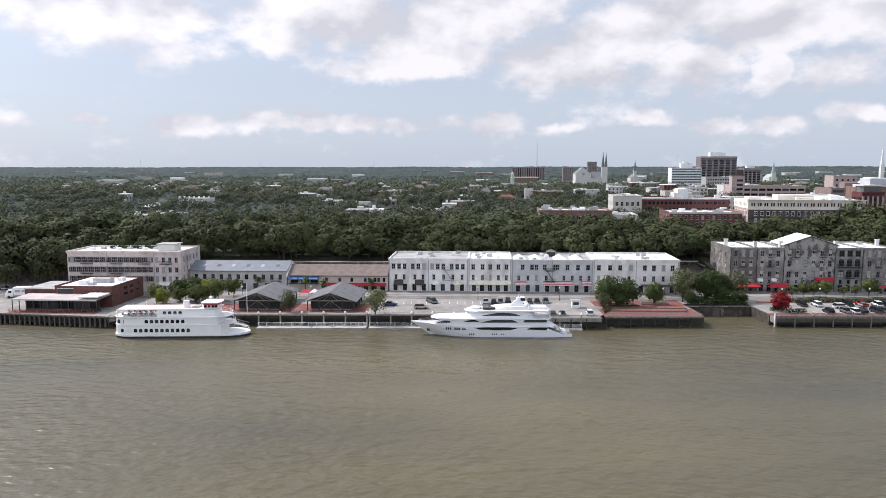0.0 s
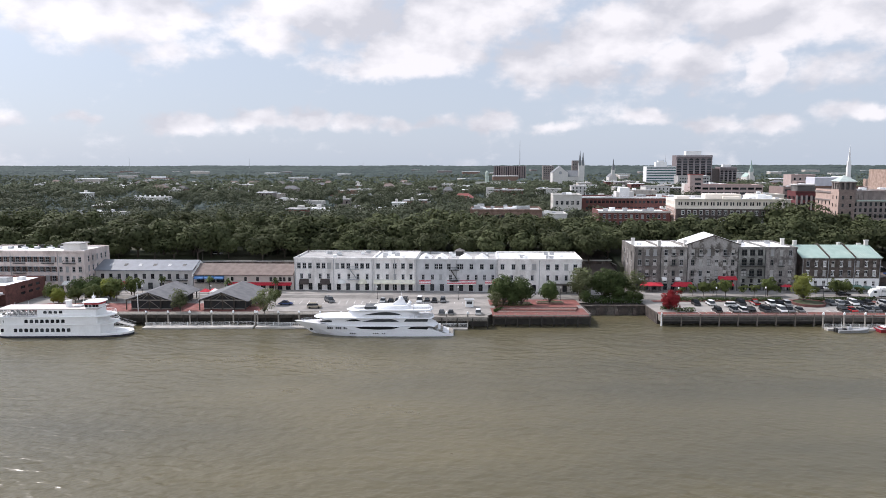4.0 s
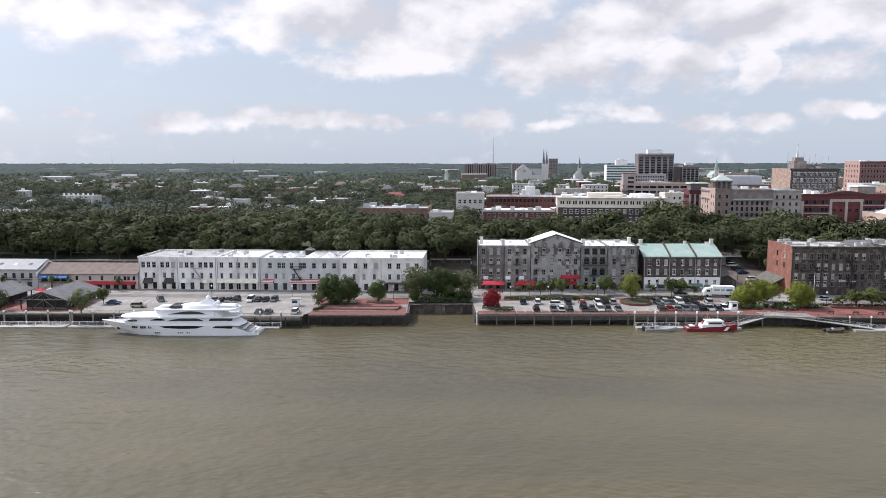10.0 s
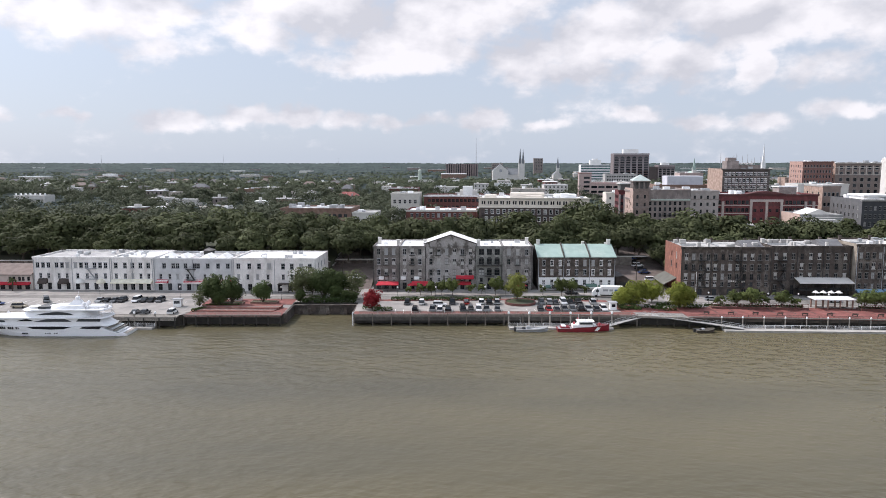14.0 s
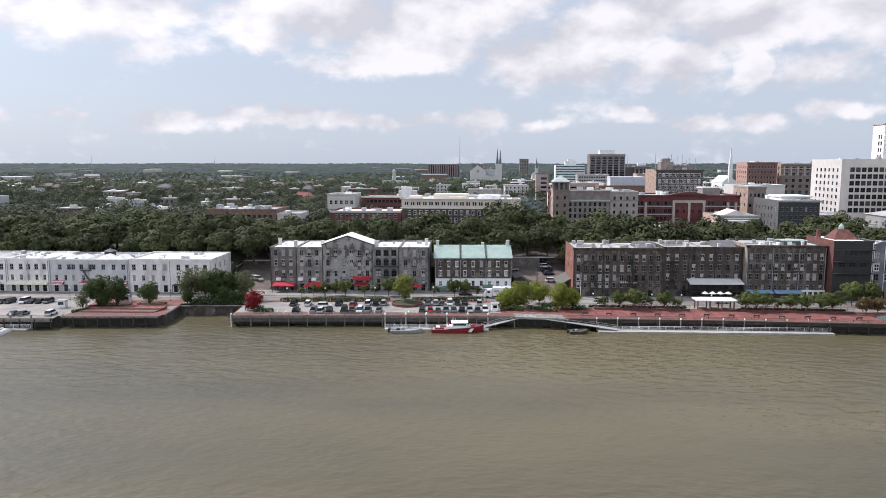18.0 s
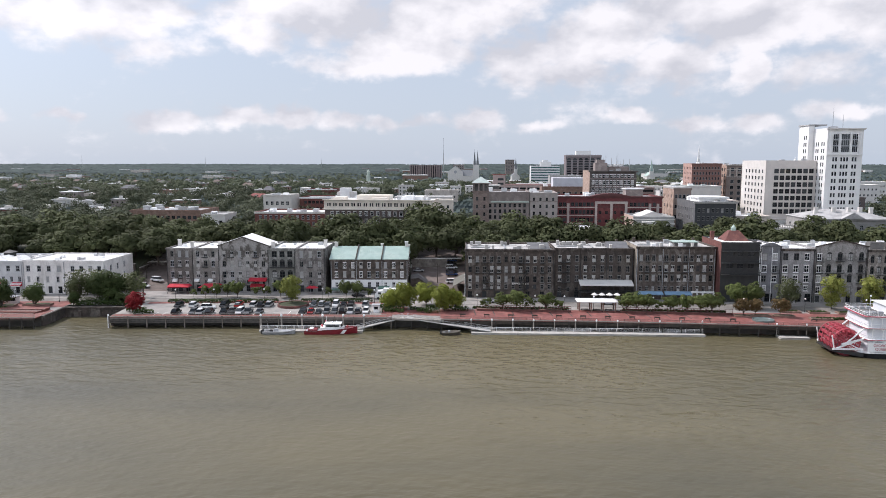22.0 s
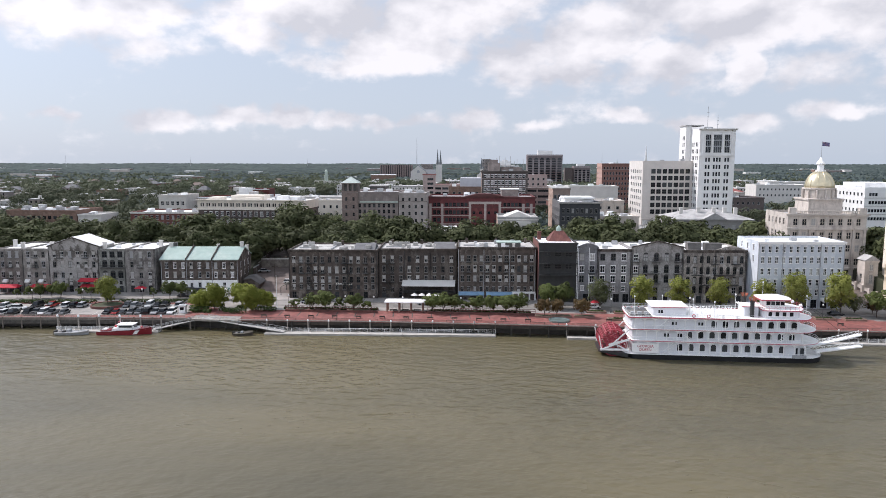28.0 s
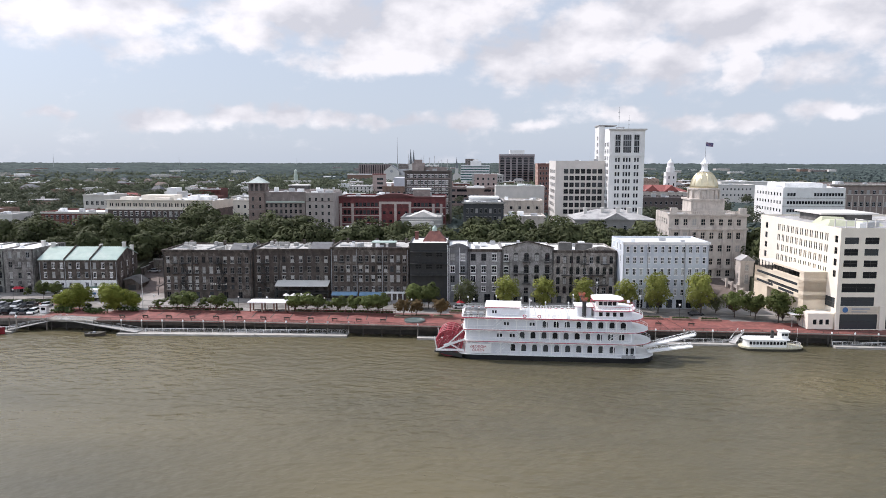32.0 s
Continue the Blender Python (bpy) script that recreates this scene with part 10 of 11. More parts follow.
def restaurant():
    t = thing("restaurant", "red brick riverside restaurant with a white flat roof and glazed veranda", "restaurant", pose(-128.6, 231.5, Z0, 0, 0, -4))
    FOOT.append((-140, 220, 0, 36, 36))
    g = Geo()
    wall_face(g, (0, 0, 0), (1, 0, 0), (0, -1, 0), 19.5, 7.0, [(3.6, 4.3, 5.2, 1.5)])
    wall_face(g, (19.5, 0, 0), (0, 1, 0), (1, 0, 0), 21, 7.0, grid([9, 13, 17], [4.6, 2.6], 2.4, .9))
    wall_face(g, (0, 21, 0), (0, -1, 0), (-1, 0, 0), 21, 7.0, [])
    g.box(0, 20.7, 0, 19.5, 21, 7)
    g.obj("wall", DINER_BRICK, t)
    Geo().box(1.0, .25, 4.3, 6.2, .35, 5.8).obj("window", GLASS_D, t)
    for a in (9, 13, 17):
        for z in (4.6, 2.6):
            Geo().box(19.2, a - 1.2, z, 19.3, a + 1.2, z + .9).obj("window", GLASS_D, t)
    Geo().box(.3, .3, 6.2, 19.2, 20.7, 6.5).obj("roof", WHITE_ROOF, t)
    Geo().box(.9, -.1, 6.0, 6.4, 0, 6.2).obj("lintel", PALE_WALL, t)
    roof_units(t, [(5, 5, 3, 2.2, 1.3), (9, 4, 2, 2, 1.0), (8, 9, 6, 3, 1.6), (14, 14, 2, 2, 1.1)], 6.5)
    # lower annex
    Geo().box(-12.5, 3, 0, -.02, 18, 5.2).obj("annex", DINER_BRICK, t)
    Geo().box(-12.7, 2.8, 5.2, 0, 18.2, 5.45).obj("annex_roof", GRAY_ROOF, t)
    # veranda
    g = Geo()
    g.rings([[(-9, -9.0, 3.9), (19.2, -9.0, 3.9), (19.2, -.01, 4.15), (-9, -.01, 4.15)], [(-9, -9.0, 4.1), (19.2, -9.0, 4.1), (19.2, -.01, 4.35), (-9, -.01, 4.35)]])
    g.obj("veranda_roof", mat("rosy_membrane", (.55, .47, .45), (.46, .4, .385), .3, .85, .2, c3=(.36, .32, .31)), t)
    Geo().box(-9.1, -9.1, 3.7, 19.3, -8.95, 4.15).obj("veranda_fascia", PALE_WALL, t)
    Geo().box(13, -8.6, 4.6, 19.4, -1, 5.0).obj("entrance_roof", WHITE_ROOF, t)
    for i in range(13):
        u = -8.8 + 28 * i / 12
        Geo().box(u - .1, -8.9, 0, u + .1, -8.7, 3.9).obj("post", WOOD_DARK, t)
    for i in range(9):
        u = -5.6 + 24 * i / 9
        Geo().box(u, -6.6, .9, u + 2.4, -6.5, 3.4).obj("window", GLASS_D, t)
    # black backing stands for the dim veranda interior behind the panes
    Geo().box(-6, -6.45, 0, 19, -6.3, 3.9).obj("veranda_wall", BLACK_WALL, t)
    for z in (.4, .75, 1.1):
        Geo().box(-9, -10.4, z, 19, -10.32, z + .08).obj("rail", RED_DECK, t)
    for i in range(15):
        Geo().box(-9 + i * 2, -10.45, 0, -8.85 + i * 2, -10.3, 1.2).obj("rail_post", RED_DECK, t)
    Geo().box(-9.4, -11.5, 0, 19.4, -6.6, .12).obj("terrace", RED_DECK, t)


restaurant()


def shelter(x, y, rot, w, label):
    t = thing("shelter", label, "shelter", pose(x, y, Z0 + .06, 0, 0, rot))
    Geo().rings([[(-.8, -1, 3.1), (w + .8, -1, 3.1), (w + .8, 4.5, 3.1), (-.8, 4.5, 3.1)], [(-.8, -1, 3.35), (w + .8, -1, 3.35), (w + .8, 4.5, 3.35), (-.8, 4.5, 3.35)], [(.6, 1.4, 3.9), (w - .6, 1.4, 3.9), (w - .6, 2.1, 3.9), (.6, 2.1, 3.9)]]).obj("roof", WHITE_ROOF, t)
    for i in range(4):
        for yy in (0, 3.4):
            Geo().box(w * i / 3 - .2, yy - .2, 0, w * i / 3 + .2, yy + .2, 3.1).obj("post", BROWN_BRICK, t)
    for i in range(3):
        Geo().box(w * i / 3 + .8, 1.2, .4, w * (i + 1) / 3 - .8, 2.0, .5).box(w * i / 3 + .9, 1.3, 0, w * i / 3 + 1.1, 1.9, .4).obj("bench", WOOD_DARK, t)


shelter(250.0, 219.6, -4, 11.5, "open plaza shelter with a white roof on brick posts")


# ---- cars ----
def paint(name, c, rough=.25):
    return mat("car_paint_" + name, c, [v * .92 for v in c], .5, rough, 0, spec=.6)


PAINTS = [("white", (.78, .78, .78)), ("silver", (.42, .43, .44)), ("black", (.018, .018, .02)), ("grey", (.14, .145, .15)), ("red", (.34, .02, .02)), ("blue", (.03, .06, .16)), ("tan", (.4, .35, .27))]


def car_template(kind, colour, rgb):
    """Sedan, suv, pickup or van; nose towards -y, wheels on the ground."""
    W, L, H = {"sedan": (1.82, 4.7, 1.45), "suv": (1.9, 4.75, 1.74), "pickup": (1.95, 5.5, 1.82), "van": (1.98, 5.1, 1.95)}[kind]
    t = thing("car", colour + " " + {"sedan": "saloon car", "suv": "sport utility car", "pickup": "pickup truck", "van": "family van"}[kind] + " parked on the river street", "car", pose(0, 0, -500), "parked cars")
    w, y0, y1 = W / 2, -L / 2, L / 2
    belt = H * .56
    prof = [(y0, .32), (y0 + .05, .62), (y0 + .25, belt * .86), (y0 + L * .27, belt), (y1 - .12, belt), (y1, belt * .82), (y1, .34)]
    Geo().rings([[(-w * .93, y, z) for y, z in prof], [(-w, y, min(z, belt * .82)) for y, z in prof], [(w, y, min(z, belt * .82)) for y, z in prof], [(w * .93, y, z) for y, z in prof]]).obj("body", paint(colour, rgb), t)
    a, b, c, d = {"sedan": (.28, .42, .72, .9), "suv": (.26, .36, .88, .98), "pickup": (.26, .36, .58, .62), "van": (.16, .3, .92, .985)}[kind]
    lo = [(-w * .92, y0 + L * a, belt - .02), (w * .92, y0 + L * a, belt - .02), (w * .92, y0 + L * d, belt - .02), (-w * .92, y0 + L * d, belt - .02)]
    hi = [(-w * .74, y0 + L * b, H - .07), (w * .74, y0 + L * b, H - .07), (w * .74, y0 + L * c, H - .07), (-w * .74, y0 + L * c, H - .07)]
    Geo().rings([lo, hi]).obj("greenhouse", GLASS_D, t, "dark window glass")
    rf = [(-w * .76, y0 + L * b - .05, H - .08), (w * .76, y0 + L * b - .05, H - .08), (w * .76, y0 + L * c + .05, H - .08), (-w * .76, y0 + L * c + .05, H - .08)]
    Geo().rings([rf, [(x * .93, y * .98 + .0, H) for x, y, z in rf]]).obj("roof", paint(colour, rgb), t)
    if kind == "pickup":
        Geo().box(-w * .85, y0 + L * .64, belt + .003, w * .85, y1 - .12, belt + .02).obj("bed", BLACK_METAL, t)
    wm = SHARED.setdefault("wheel", Geo().tube((-.11, 0, 0), (.11, 0, 0), .33, n=12).mesh("wheel", RUBBER))
    for x in (-w + .1, w - .1):
        for y in (y0 + L * .19, y1 - L * .2):
            child("wheel", wm, t, pose(x, y, .33))
    return t


CARS = {}


def car(kind, ci, x, y, rot, z=None):
    key = (kind, ci)
    if key not in CARS:
        CARS[key] = car_template(kind, *PAINTS[ci])
    copy_thing(CARS[key], pose(x, y, Z0 + .07 if z is None else z, 0, 0, rot))


def park_cars():
    rng = random.Random(21)
    kinds = ["sedan", "suv", "suv", "sedan", "pickup", "van"]
    pick = lambda: (rng.choice(kinds), rng.choice([0, 0, 0, 1, 1, 2, 2, 2, 2, 3, 3, 3, 4, 2, 1, 3]))
    # west car park: front and back rows
    for x in (121.3, 126.8, 129.2, 131.8, 136.5, 139, 141.5, 144, 147.5, 161.3, 163.9, 166.4, 168.9, 171.4, 174, 176.5, 179, 181.4):
        car(*pick(), x, 219.2 + rng.uniform(-.2, .2), 180 * rng.randint(0, 1) + rng.uniform(-2, 2) - 2)
    for x in (118.5, 123.3, 133.5, 138.1, 143.2, 145.8, 148.4, 163.2, 165.8, 167.9, 170.5, 173, 175.5, 180.4):
        car(*pick(), x, 230.0 + rng.uniform(-.2, .2), 180 * rng.randint(0, 1) + rng.uniform(-2, 2) - 2)
    car("suv", 0, 129.2, 226.6, 88)
    car("pickup", 4, 138.2, 230.4, 178)
    # east car park
    for x in (14.4, 17.1, 19.4, 21.9, 26.8, 29.3, 31.8, 34.7):
        k, c = pick()
        car(k, 2 if rng.random() < .6 else c, x, 236.2, 180 * rng.randint(0, 1) - 3)
    for x in (34.2, 37.1, 45.6):
        car("suv" if x > 40 else "sedan", 0 if x > 40 else 3, x, 217.0, 177)
    car("sedan", 5, -17.6, 232.0, 84)
    car("suv", 6, -7.2, 226.6, 92)
    car("van", 3, -3.8, 236.6, 30)
    # ramp and street
    for x, y, r, c in ((210.6, 264.2, 96, 0), (210.9, 274.2, 98, 5), (211.0, 279.2, 96, 2), (211.2, 284, 97, 0), (211.3, 289.6, 96, 2), (211.4, 295, 96, 5), (198, 268, 90, 2), (197.6, 280, 90, 1)):
        car("sedan" if c else "suv", c, x, y, r, ramp_z(x, y) + .1)
    car("van", 0, 97.4, 268, 60, ramp_z(97.4, 268) + .1)
    car("suv", 0, 94.5, 262, 70, ramp_z(94.5, 262) + .1)
    car("sedan", 5, 197.5, 249, 95, Z0 + .12)
    car("sedan", 1, 201.6, 246.6, 60, Z0 + .12)
    car("sedan", 2, 176.5, 246, 90, Z0 + .12)
    for x, c in ((93, 0), (98, 3), (222, 1), (-40, 2), (318, 0), (392, 2), (262, 1)):
        car("sedan", c, x, along(STREET, x) - 3.0, 86, Z0 + .12)
    for x, y, c in ((-176, 262, 2), (-170, 262, 3), (-164, 262, 1), (-158, 262, 2), (-152, 263, 5), (-60, 296, 1), (-2, 297, 3), (20, 296, 0), (120, 292, 0), (170, 292, 4), (187, 293, 1)):
        car(*("sedan", c), x, y, 80, (GROUND if y > 290 else Z0 + .25))


park_cars()
for t in CARS.values():
    drop_template(t)


def truck(x, y, rot, label):
    t = thing("delivery_truck", label, "truck", pose(x, y, Z0 + .1, 0, 0, rot))
    Geo().bevel_box(3.0, -1.25, 1.0, 10.4, 1.25, 3.9, .08).obj("box_body", WHITE_PAINT, t)
    Geo().rings([[(0, -1.15, .6), (2.8, -1.15, .6), (2.8, 1.15, .6), (0, 1.15, .6)], [(0, -1.15, 1.7), (2.8, -1.15, 1.7), (2.8, 1.15, 1.7), (0, 1.15, 1.7)], [(.9, -1.1, 3.0), (2.8, -1.1, 3.3), (2.8, 1.1, 3.3), (.9, 1.1, 3.0)]]).obj("cab", WHITE_PAINT, t)
    for s in (-1, 1):
        Geo().box(1.2, s * 1.14 - .03, 1.9, 2.2, s * 1.14 + .03, 2.6).obj("window", GLASS_D, t)
        for u, v, m in ((3.6, 1.8, GREY_PAINT), (5.8, 1.3, GREY_PAINT), (7.6, 2.2, BLUE_CLOTH)):
            Geo().box(u, s * 1.27 - .01, 2.2, u + v, s * 1.27 + .01, 2.9).obj("side_mark", m, t)
    for u in (1.3, 8.2, 9.3):
        for s in (-1, 1):
            Geo().tube((u, s * 1.0, .48), (u, s * 1.25, .48), .48, n=12).obj("wheel", RUBBER, t)
    Geo().box(2.8, -.5, .5, 10.2, .5, 1.0).obj("chassis", BLACK_METAL, t)


truck(182.8, 241.6, -6, "white box delivery truck on the river street")
truck(-154, 246.5, 3, "white box delivery truck beside the restaurant")

# ---- street trees ----
ST = {
    "lime": tree_template("street_tree", "bright yellow green bushy plaza tree", 8.4, 4.7, LIME, 31, 66, 120, .19, .2, .84, "plaza trees", .1),
    "green": tree_template("street_tree", "mid green street tree beside the plaza", 6.8, 3.0, MIDGREEN, 32, 38, 90, .17, .13, .88, "plaza trees", .2),
    "tall": tree_template("street_tree", "tall yellow green street tree", 10.0, 3.9, leaf_mat("autumn_green_leaves", (.13, .15, .03), (.25, .26, .07)), 33, 56, 96, .18, .2, 1.18, "plaza trees", .18),
    "dark": tree_template("magnolia_tree", "dense dark green magnolia beside the inlet", 10.4, 4.7, leaf_mat("magnolia_leaves", (.035, .055, .016), (.085, .11, .04)), 34, 70, 120, .19, .26, 1.02, "inlet trees", .06),
    "olive": tree_template("water_oak", "loose olive green oak beside the inlet", 10.4, 5.0, leaf_mat("olive_leaves", (.085, .1, .045), (.16, .175, .085)), 38, 46, 62, .2, .24, .95, "inlet trees", .1),
    "rust": tree_template("street_tree", "rusty brown green crape myrtle in a planter", 6.2, 2.9, RUST, 35, 36, 70, .18, .12, .85, "plaza trees", .2),
    "red": tree_template("crimson_tree", "crimson leaved tree on the pier corner", 6.6, 3.3, REDLEAF, 36, 46, 90, .18, .14, .95, "", .08),
    "small": tree_template("street_tree", "small thin green plaza tree", 4.8, 2.1, MIDGREEN, 37, 14, 64, .17, .08, .8, "plaza trees", .3),
}


def put(kind, x, y, s=1.0, r=0, z=None, flat=1.0):
    copy_thing(ST[kind], pose(x, y, Z0 + .05 if z is None else z, 0, 0, r) @ Matrix.Diagonal((s, s, s * flat, 1)))


def street_trees():
    rng = random.Random(9)
    for k, x, y, s in (("lime", 193.4, 225.0, .98), ("lime", 206.6, 221.6, .98), ("lime", 200.6, 231, .85), ("lime", 188.6, 224.4, .72), ("lime", 210.4, 224.6, .66),
                       ("red", 107.6, 221.5, 1.0), ("olive", 81.5, 238, 1.12), ("dark", 89.5, 238, 1.05), ("dark", 93.6, 239.5, 1.0), ("dark", 94.0, 235.5, .55), ("olive", 99.8, 239, 1.0), ("olive", 84.5, 246, 1.0), ("dark", 97.5, 234, .42), ("dark", 100.3, 233.6, .38), ("dark", 82.4, 233.4, .45),
                       ("dark", 54.6, 229.5, .98), ("dark", 60.6, 229.5, .92), ("dark", 70.2, 232, .74), ("olive", 51.6, 225, .55), ("olive", 53.0, 234, .8), ("dark", 57.5, 226.5, .5),
                       ("tall", 155.4, 232.4, .98), ("olive", -48.8, 221.6, .72), ("olive", -21.2, 217.6, .8), ("green", -21.0, 232, .8),
                       ("green", 303, 224, 1.25), ("green", 307.5, 222, 1.3), ("rust", 299.5, 211, .95), ("rust", 303.6, 211.4, .9), ("rust", 311.0, 210.6, .98),
                       ("olive", 320.0, 222.5, 1.0), ("tall", 333, 220.6, 1.12), ("tall", 344.8, 219.6, 1.1), ("tall", 358.2, 218.2, 1.08), ("tall", 371, 216, 1.06), ("tall", 381, 213.8, 1.3), ("tall", 394, 211.6, 1.34),
                       ("olive", 399.5, 213, .62), ("olive", 415.5, 201.5, .7), ("rust", 404.5, 211.5, .7), ("small", 420, 196, .9), ("green", 403, 207, 1.3), ("green", 408, 204, 1.25), ("green", 413, 199.5, 1.5), ("green", 417.5, 195.5, .9), ("rust", 409, 209, .8),
                       ("dark", -84, 237, .66), ("dark", -91, 241, .75), ("green", -77, 239, 1.2), ("green", -97, 236, 1.0), ("lime", -80.5, 242, .8), ("dark", -87, 246, .75), ("green", -73.5, 245, 1.1), ("lime", -94, 234, .6), ("green", -82, 233, 1.0), ("green", -88, 233, .9), ("green", 210.5, 226, .8)):
        put(k, x, y, s, rng.uniform(0, 360))
    for x in (118.6, 122.6, 126.6, 130.2, 134, 140.6, 144.4, 149.2, 153, 166, 172.4, 176, 180.4):
        put("small" if rng.random() < .4 else "green", x, along(STREET, x) - 1.5 + rng.uniform(-1, 1), rng.uniform(.75, 1.0), rng.uniform(0, 360))
    for x in (220, 225.4, 230, 234.4, 239.2, 243.5, 264.5, 268, 271.6, 275, 278.6, 284, 288.2, 291.5):
        put("green" if rng.random() < .6 else "small", x, along(STREET, x) - 14.5 + rng.uniform(-1, 1), rng.uniform(1.0, 1.3), rng.uniform(0, 360), flat=.78)


street_trees()
for t in ST.values():
    drop_template(t)


def palm(x, y, h, label="sabal palm with a rough trunk before the shops", z=None):
    t = thing("palm_tree", label, "palm", pose(x, y, Z0 if z is None else z), "palms")
    Geo().tube((0, 0, 0), (.15, .1, h), .22, .17, 7).obj("trunk", BARK, t)
    rng = random.Random(int(x * 10))
    g = Geo()
    for i in range(26):
        a, e = rng.uniform(0, 6.283), rng.uniform(-.5, 1.2)
        L = rng.uniform(1.5, 2.1)
        p = [Vector((.15 + math.cos(a) * L * s * math.cos(e), .1 + math.sin(a) * L * s * math.cos(e), h + L * s * math.sin(e) - 1.1 * s * s)) for s in (0, .5, 1)]
        n = Vector((-math.sin(a), math.cos(a), 0)) * .32
        g.add([p[0] - n * .3, p[0] + n * .3, p[1] + n, p[1] - n, p[2] + n * .4, p[2] - n * .4], [(0, 1, 2, 3), (3, 2, 4, 5)])
    g.obj("fronds", PALM, t)


for x, y, h in ((-67.6, 255, 5.6), (-50.4, 255.6, 5.4), (-26.4, 256, 4.6), (-77, 251, 5.2), (-44, 256, 4.4), (-158, 279, 6.5), (-151, 274, 5.5), (100.5, 246, 4.6)):
    palm(x, y, h)


def hedge(x0, y0, x1, y1, h, deep, label):
    rng = np.random.default_rng(int(abs(x0 * 3 + y0)))
    d = math.hypot(x1 - x0, y1 - y0)
    n = max(2, int(d / .9))
    cs = [(x0 + (x1 - x0) * (i + .5) / n, y0 + (y1 - y0) * (i + .5) / n + rng.uniform(-.2, .2) * deep, Z0 + h * .5) for i in range(n)]
    ob = new("hedge", leaf_mesh("hedge", leaves(rng, cs, [h * .62] * n, 60, .2, None), HEDGE))
    tagged(ob, label, "hedge")


hedge(113, 236.5, 150, 236.0, 1.3, 1.5, "low dark hedge behind the car park")
hedge(158, 236.4, 182, 236.2, 1.3, 1.5, "low dark hedge along the street edge")
hedge(104.5, 222.5, 110, 224, 1.2, 1.6, "dark shrubs beside the crimson tree")
hedge(108, 219, 114, 219, 1.4, 1.5, "dark shrubs below the crimson tree")
hedge(185, 226, 190, 229, 1.2, 1.5, "yellowed shrubs at the car park end")
hedge(206, 222, 214, 221, 1.5, 2, "dark shrubs below the bright plaza trees")
hedge(216, 224.5, 247, 221.5, .9, 1.2, "low shrub bed along the plaza back edge")
hedge(264, 219.5, 296, 216, .9, 1.2, "low shrub bed along the plaza back edge")
hedge(50.8, 219.4, 54, 223.5, 1.0, 1.2, "dark shrubs on the red deck")
hedge(320, 206, 330, 205, .8, 1.2, "low shrubs in a plaza planter")
hedge(52, 226.4, 64, 226.6, 1.0, 1.6, "dark shrubs under the deck trees")
hedge(82, 233.2, 101, 232.6, 1.6, 2.0, "dark shrubs along the inlet wall")
hedge(83, 235.6, 100, 235.2, 2.2, 2.0, "dark shrubs below the magnolias")
hedge(187, 222.5, 193, 221.5, 1.6, 2, "dark shrubs below the bright plaza trees")
hedge(198, 219, 205, 218, 1.5, 2, "dark shrubs between the bright plaza trees")
for x, y, w, d, r in ((190, 220.5, 7, 3.5, -12), (198.5, 222.5, 6, 4, -12), (203.5, 226.5, 6, 4, -12), (192, 229.5, 7, 3, -8)):
    hedge(x - w / 2, y, x + w / 2, y - w * .1, 1.1, d, "dark shrub bed below the bright plaza trees")
hedge(335, 204, 352, 202.5, .8, 1.2, "low shrubs in a long plaza planter")


def planter(x, y, w, d, rot, h=.55, label="red brick planter box on the plaza"):
    t = thing("planter", label, "planter", pose(x, y, Z0 + .05, 0, 0, rot), "plaza planters")
    Geo().box(0, 0, 0, w, .35, h).box(0, d - .35, 0, w, d, h).box(0, .35, 0, .35, d - .35, h).box(w - .35, .35, 0, w, d - .35, h).obj("brick_rim", BROWN_BRICK, t)
    Geo().box(.35, .35, 0, w - .35, d - .35, h * .8).obj("soil", SOIL, t)


for x in (217, 227, 237, 263, 273, 283):
    planter(x, along(STREET, x) - 15.6, 7.5, 2.2, -4)
for x, y in ((296.5, 209.8), (301.4, 210), (308.6, 209.4), (318, 205), (333, 203.2), (343, 202)):
    planter(x, y, 6.4, 2.4, -6)
planter(53, 230, 11, 3.4, -1, .6, "red brick planter bed on the deck")
planter(66, 232, 9, 3, -1, .6, "red brick planter bed on the deck")


def bench(x, y, rot):
    t = thing("bench", "dark timber slat bench on the plaza", "bench", pose(x, y, Z0 + .06, 0, 0, rot), "plaza benches")
    for i in range(3):
        Geo().box(-.9, -.25 + i * .17, .43, .9, -.12 + i * .17, .47).obj("slat", WOOD_DARK, t)
    Geo().box(-.9, .26, .55, .9, .3, .9).obj("back", WOOD_DARK, t)
    for u in (-.7, .7):
        Geo().box(u - .05, -.25, 0, u + .05, .28, .43).obj("leg", BLACK_METAL, t)


for i in range(12):
    x = 212 + i * 7.4
    bench(x, along(QUAY, x) + 5.0, 176)


def lamp(x, y, h=4.2, label="black iron street lamp with a white globe"):
    t = thing("street_lamp", label, "street lamp", pose(x, y, Z0 + .05), "street lamps")
    Geo().lathe([(.16, 0), (.16, .4), (.07, .6), (.05, h - .3), (.12, h - .2), (.12, h - .1)], 8).obj("post", BLACK_METAL, t)
    Geo().lathe([(.1, h - .1), (.26, h + .1), (.28, h + .3), (.16, h + .5), (.02, h + .55)], 8).obj("globe", WHITE_PAINT, t)


for i in range(11):
    x = 208 + i * 9.4
    lamp(x, along(STREET, x) - 12.4)
for x in (-90, -70, -46, 12, 40, 60, 75, 115, 128, 145, 165, 183, 322, 340, 360, 385):
    lamp(x, along(STREET, x) - 9.0)


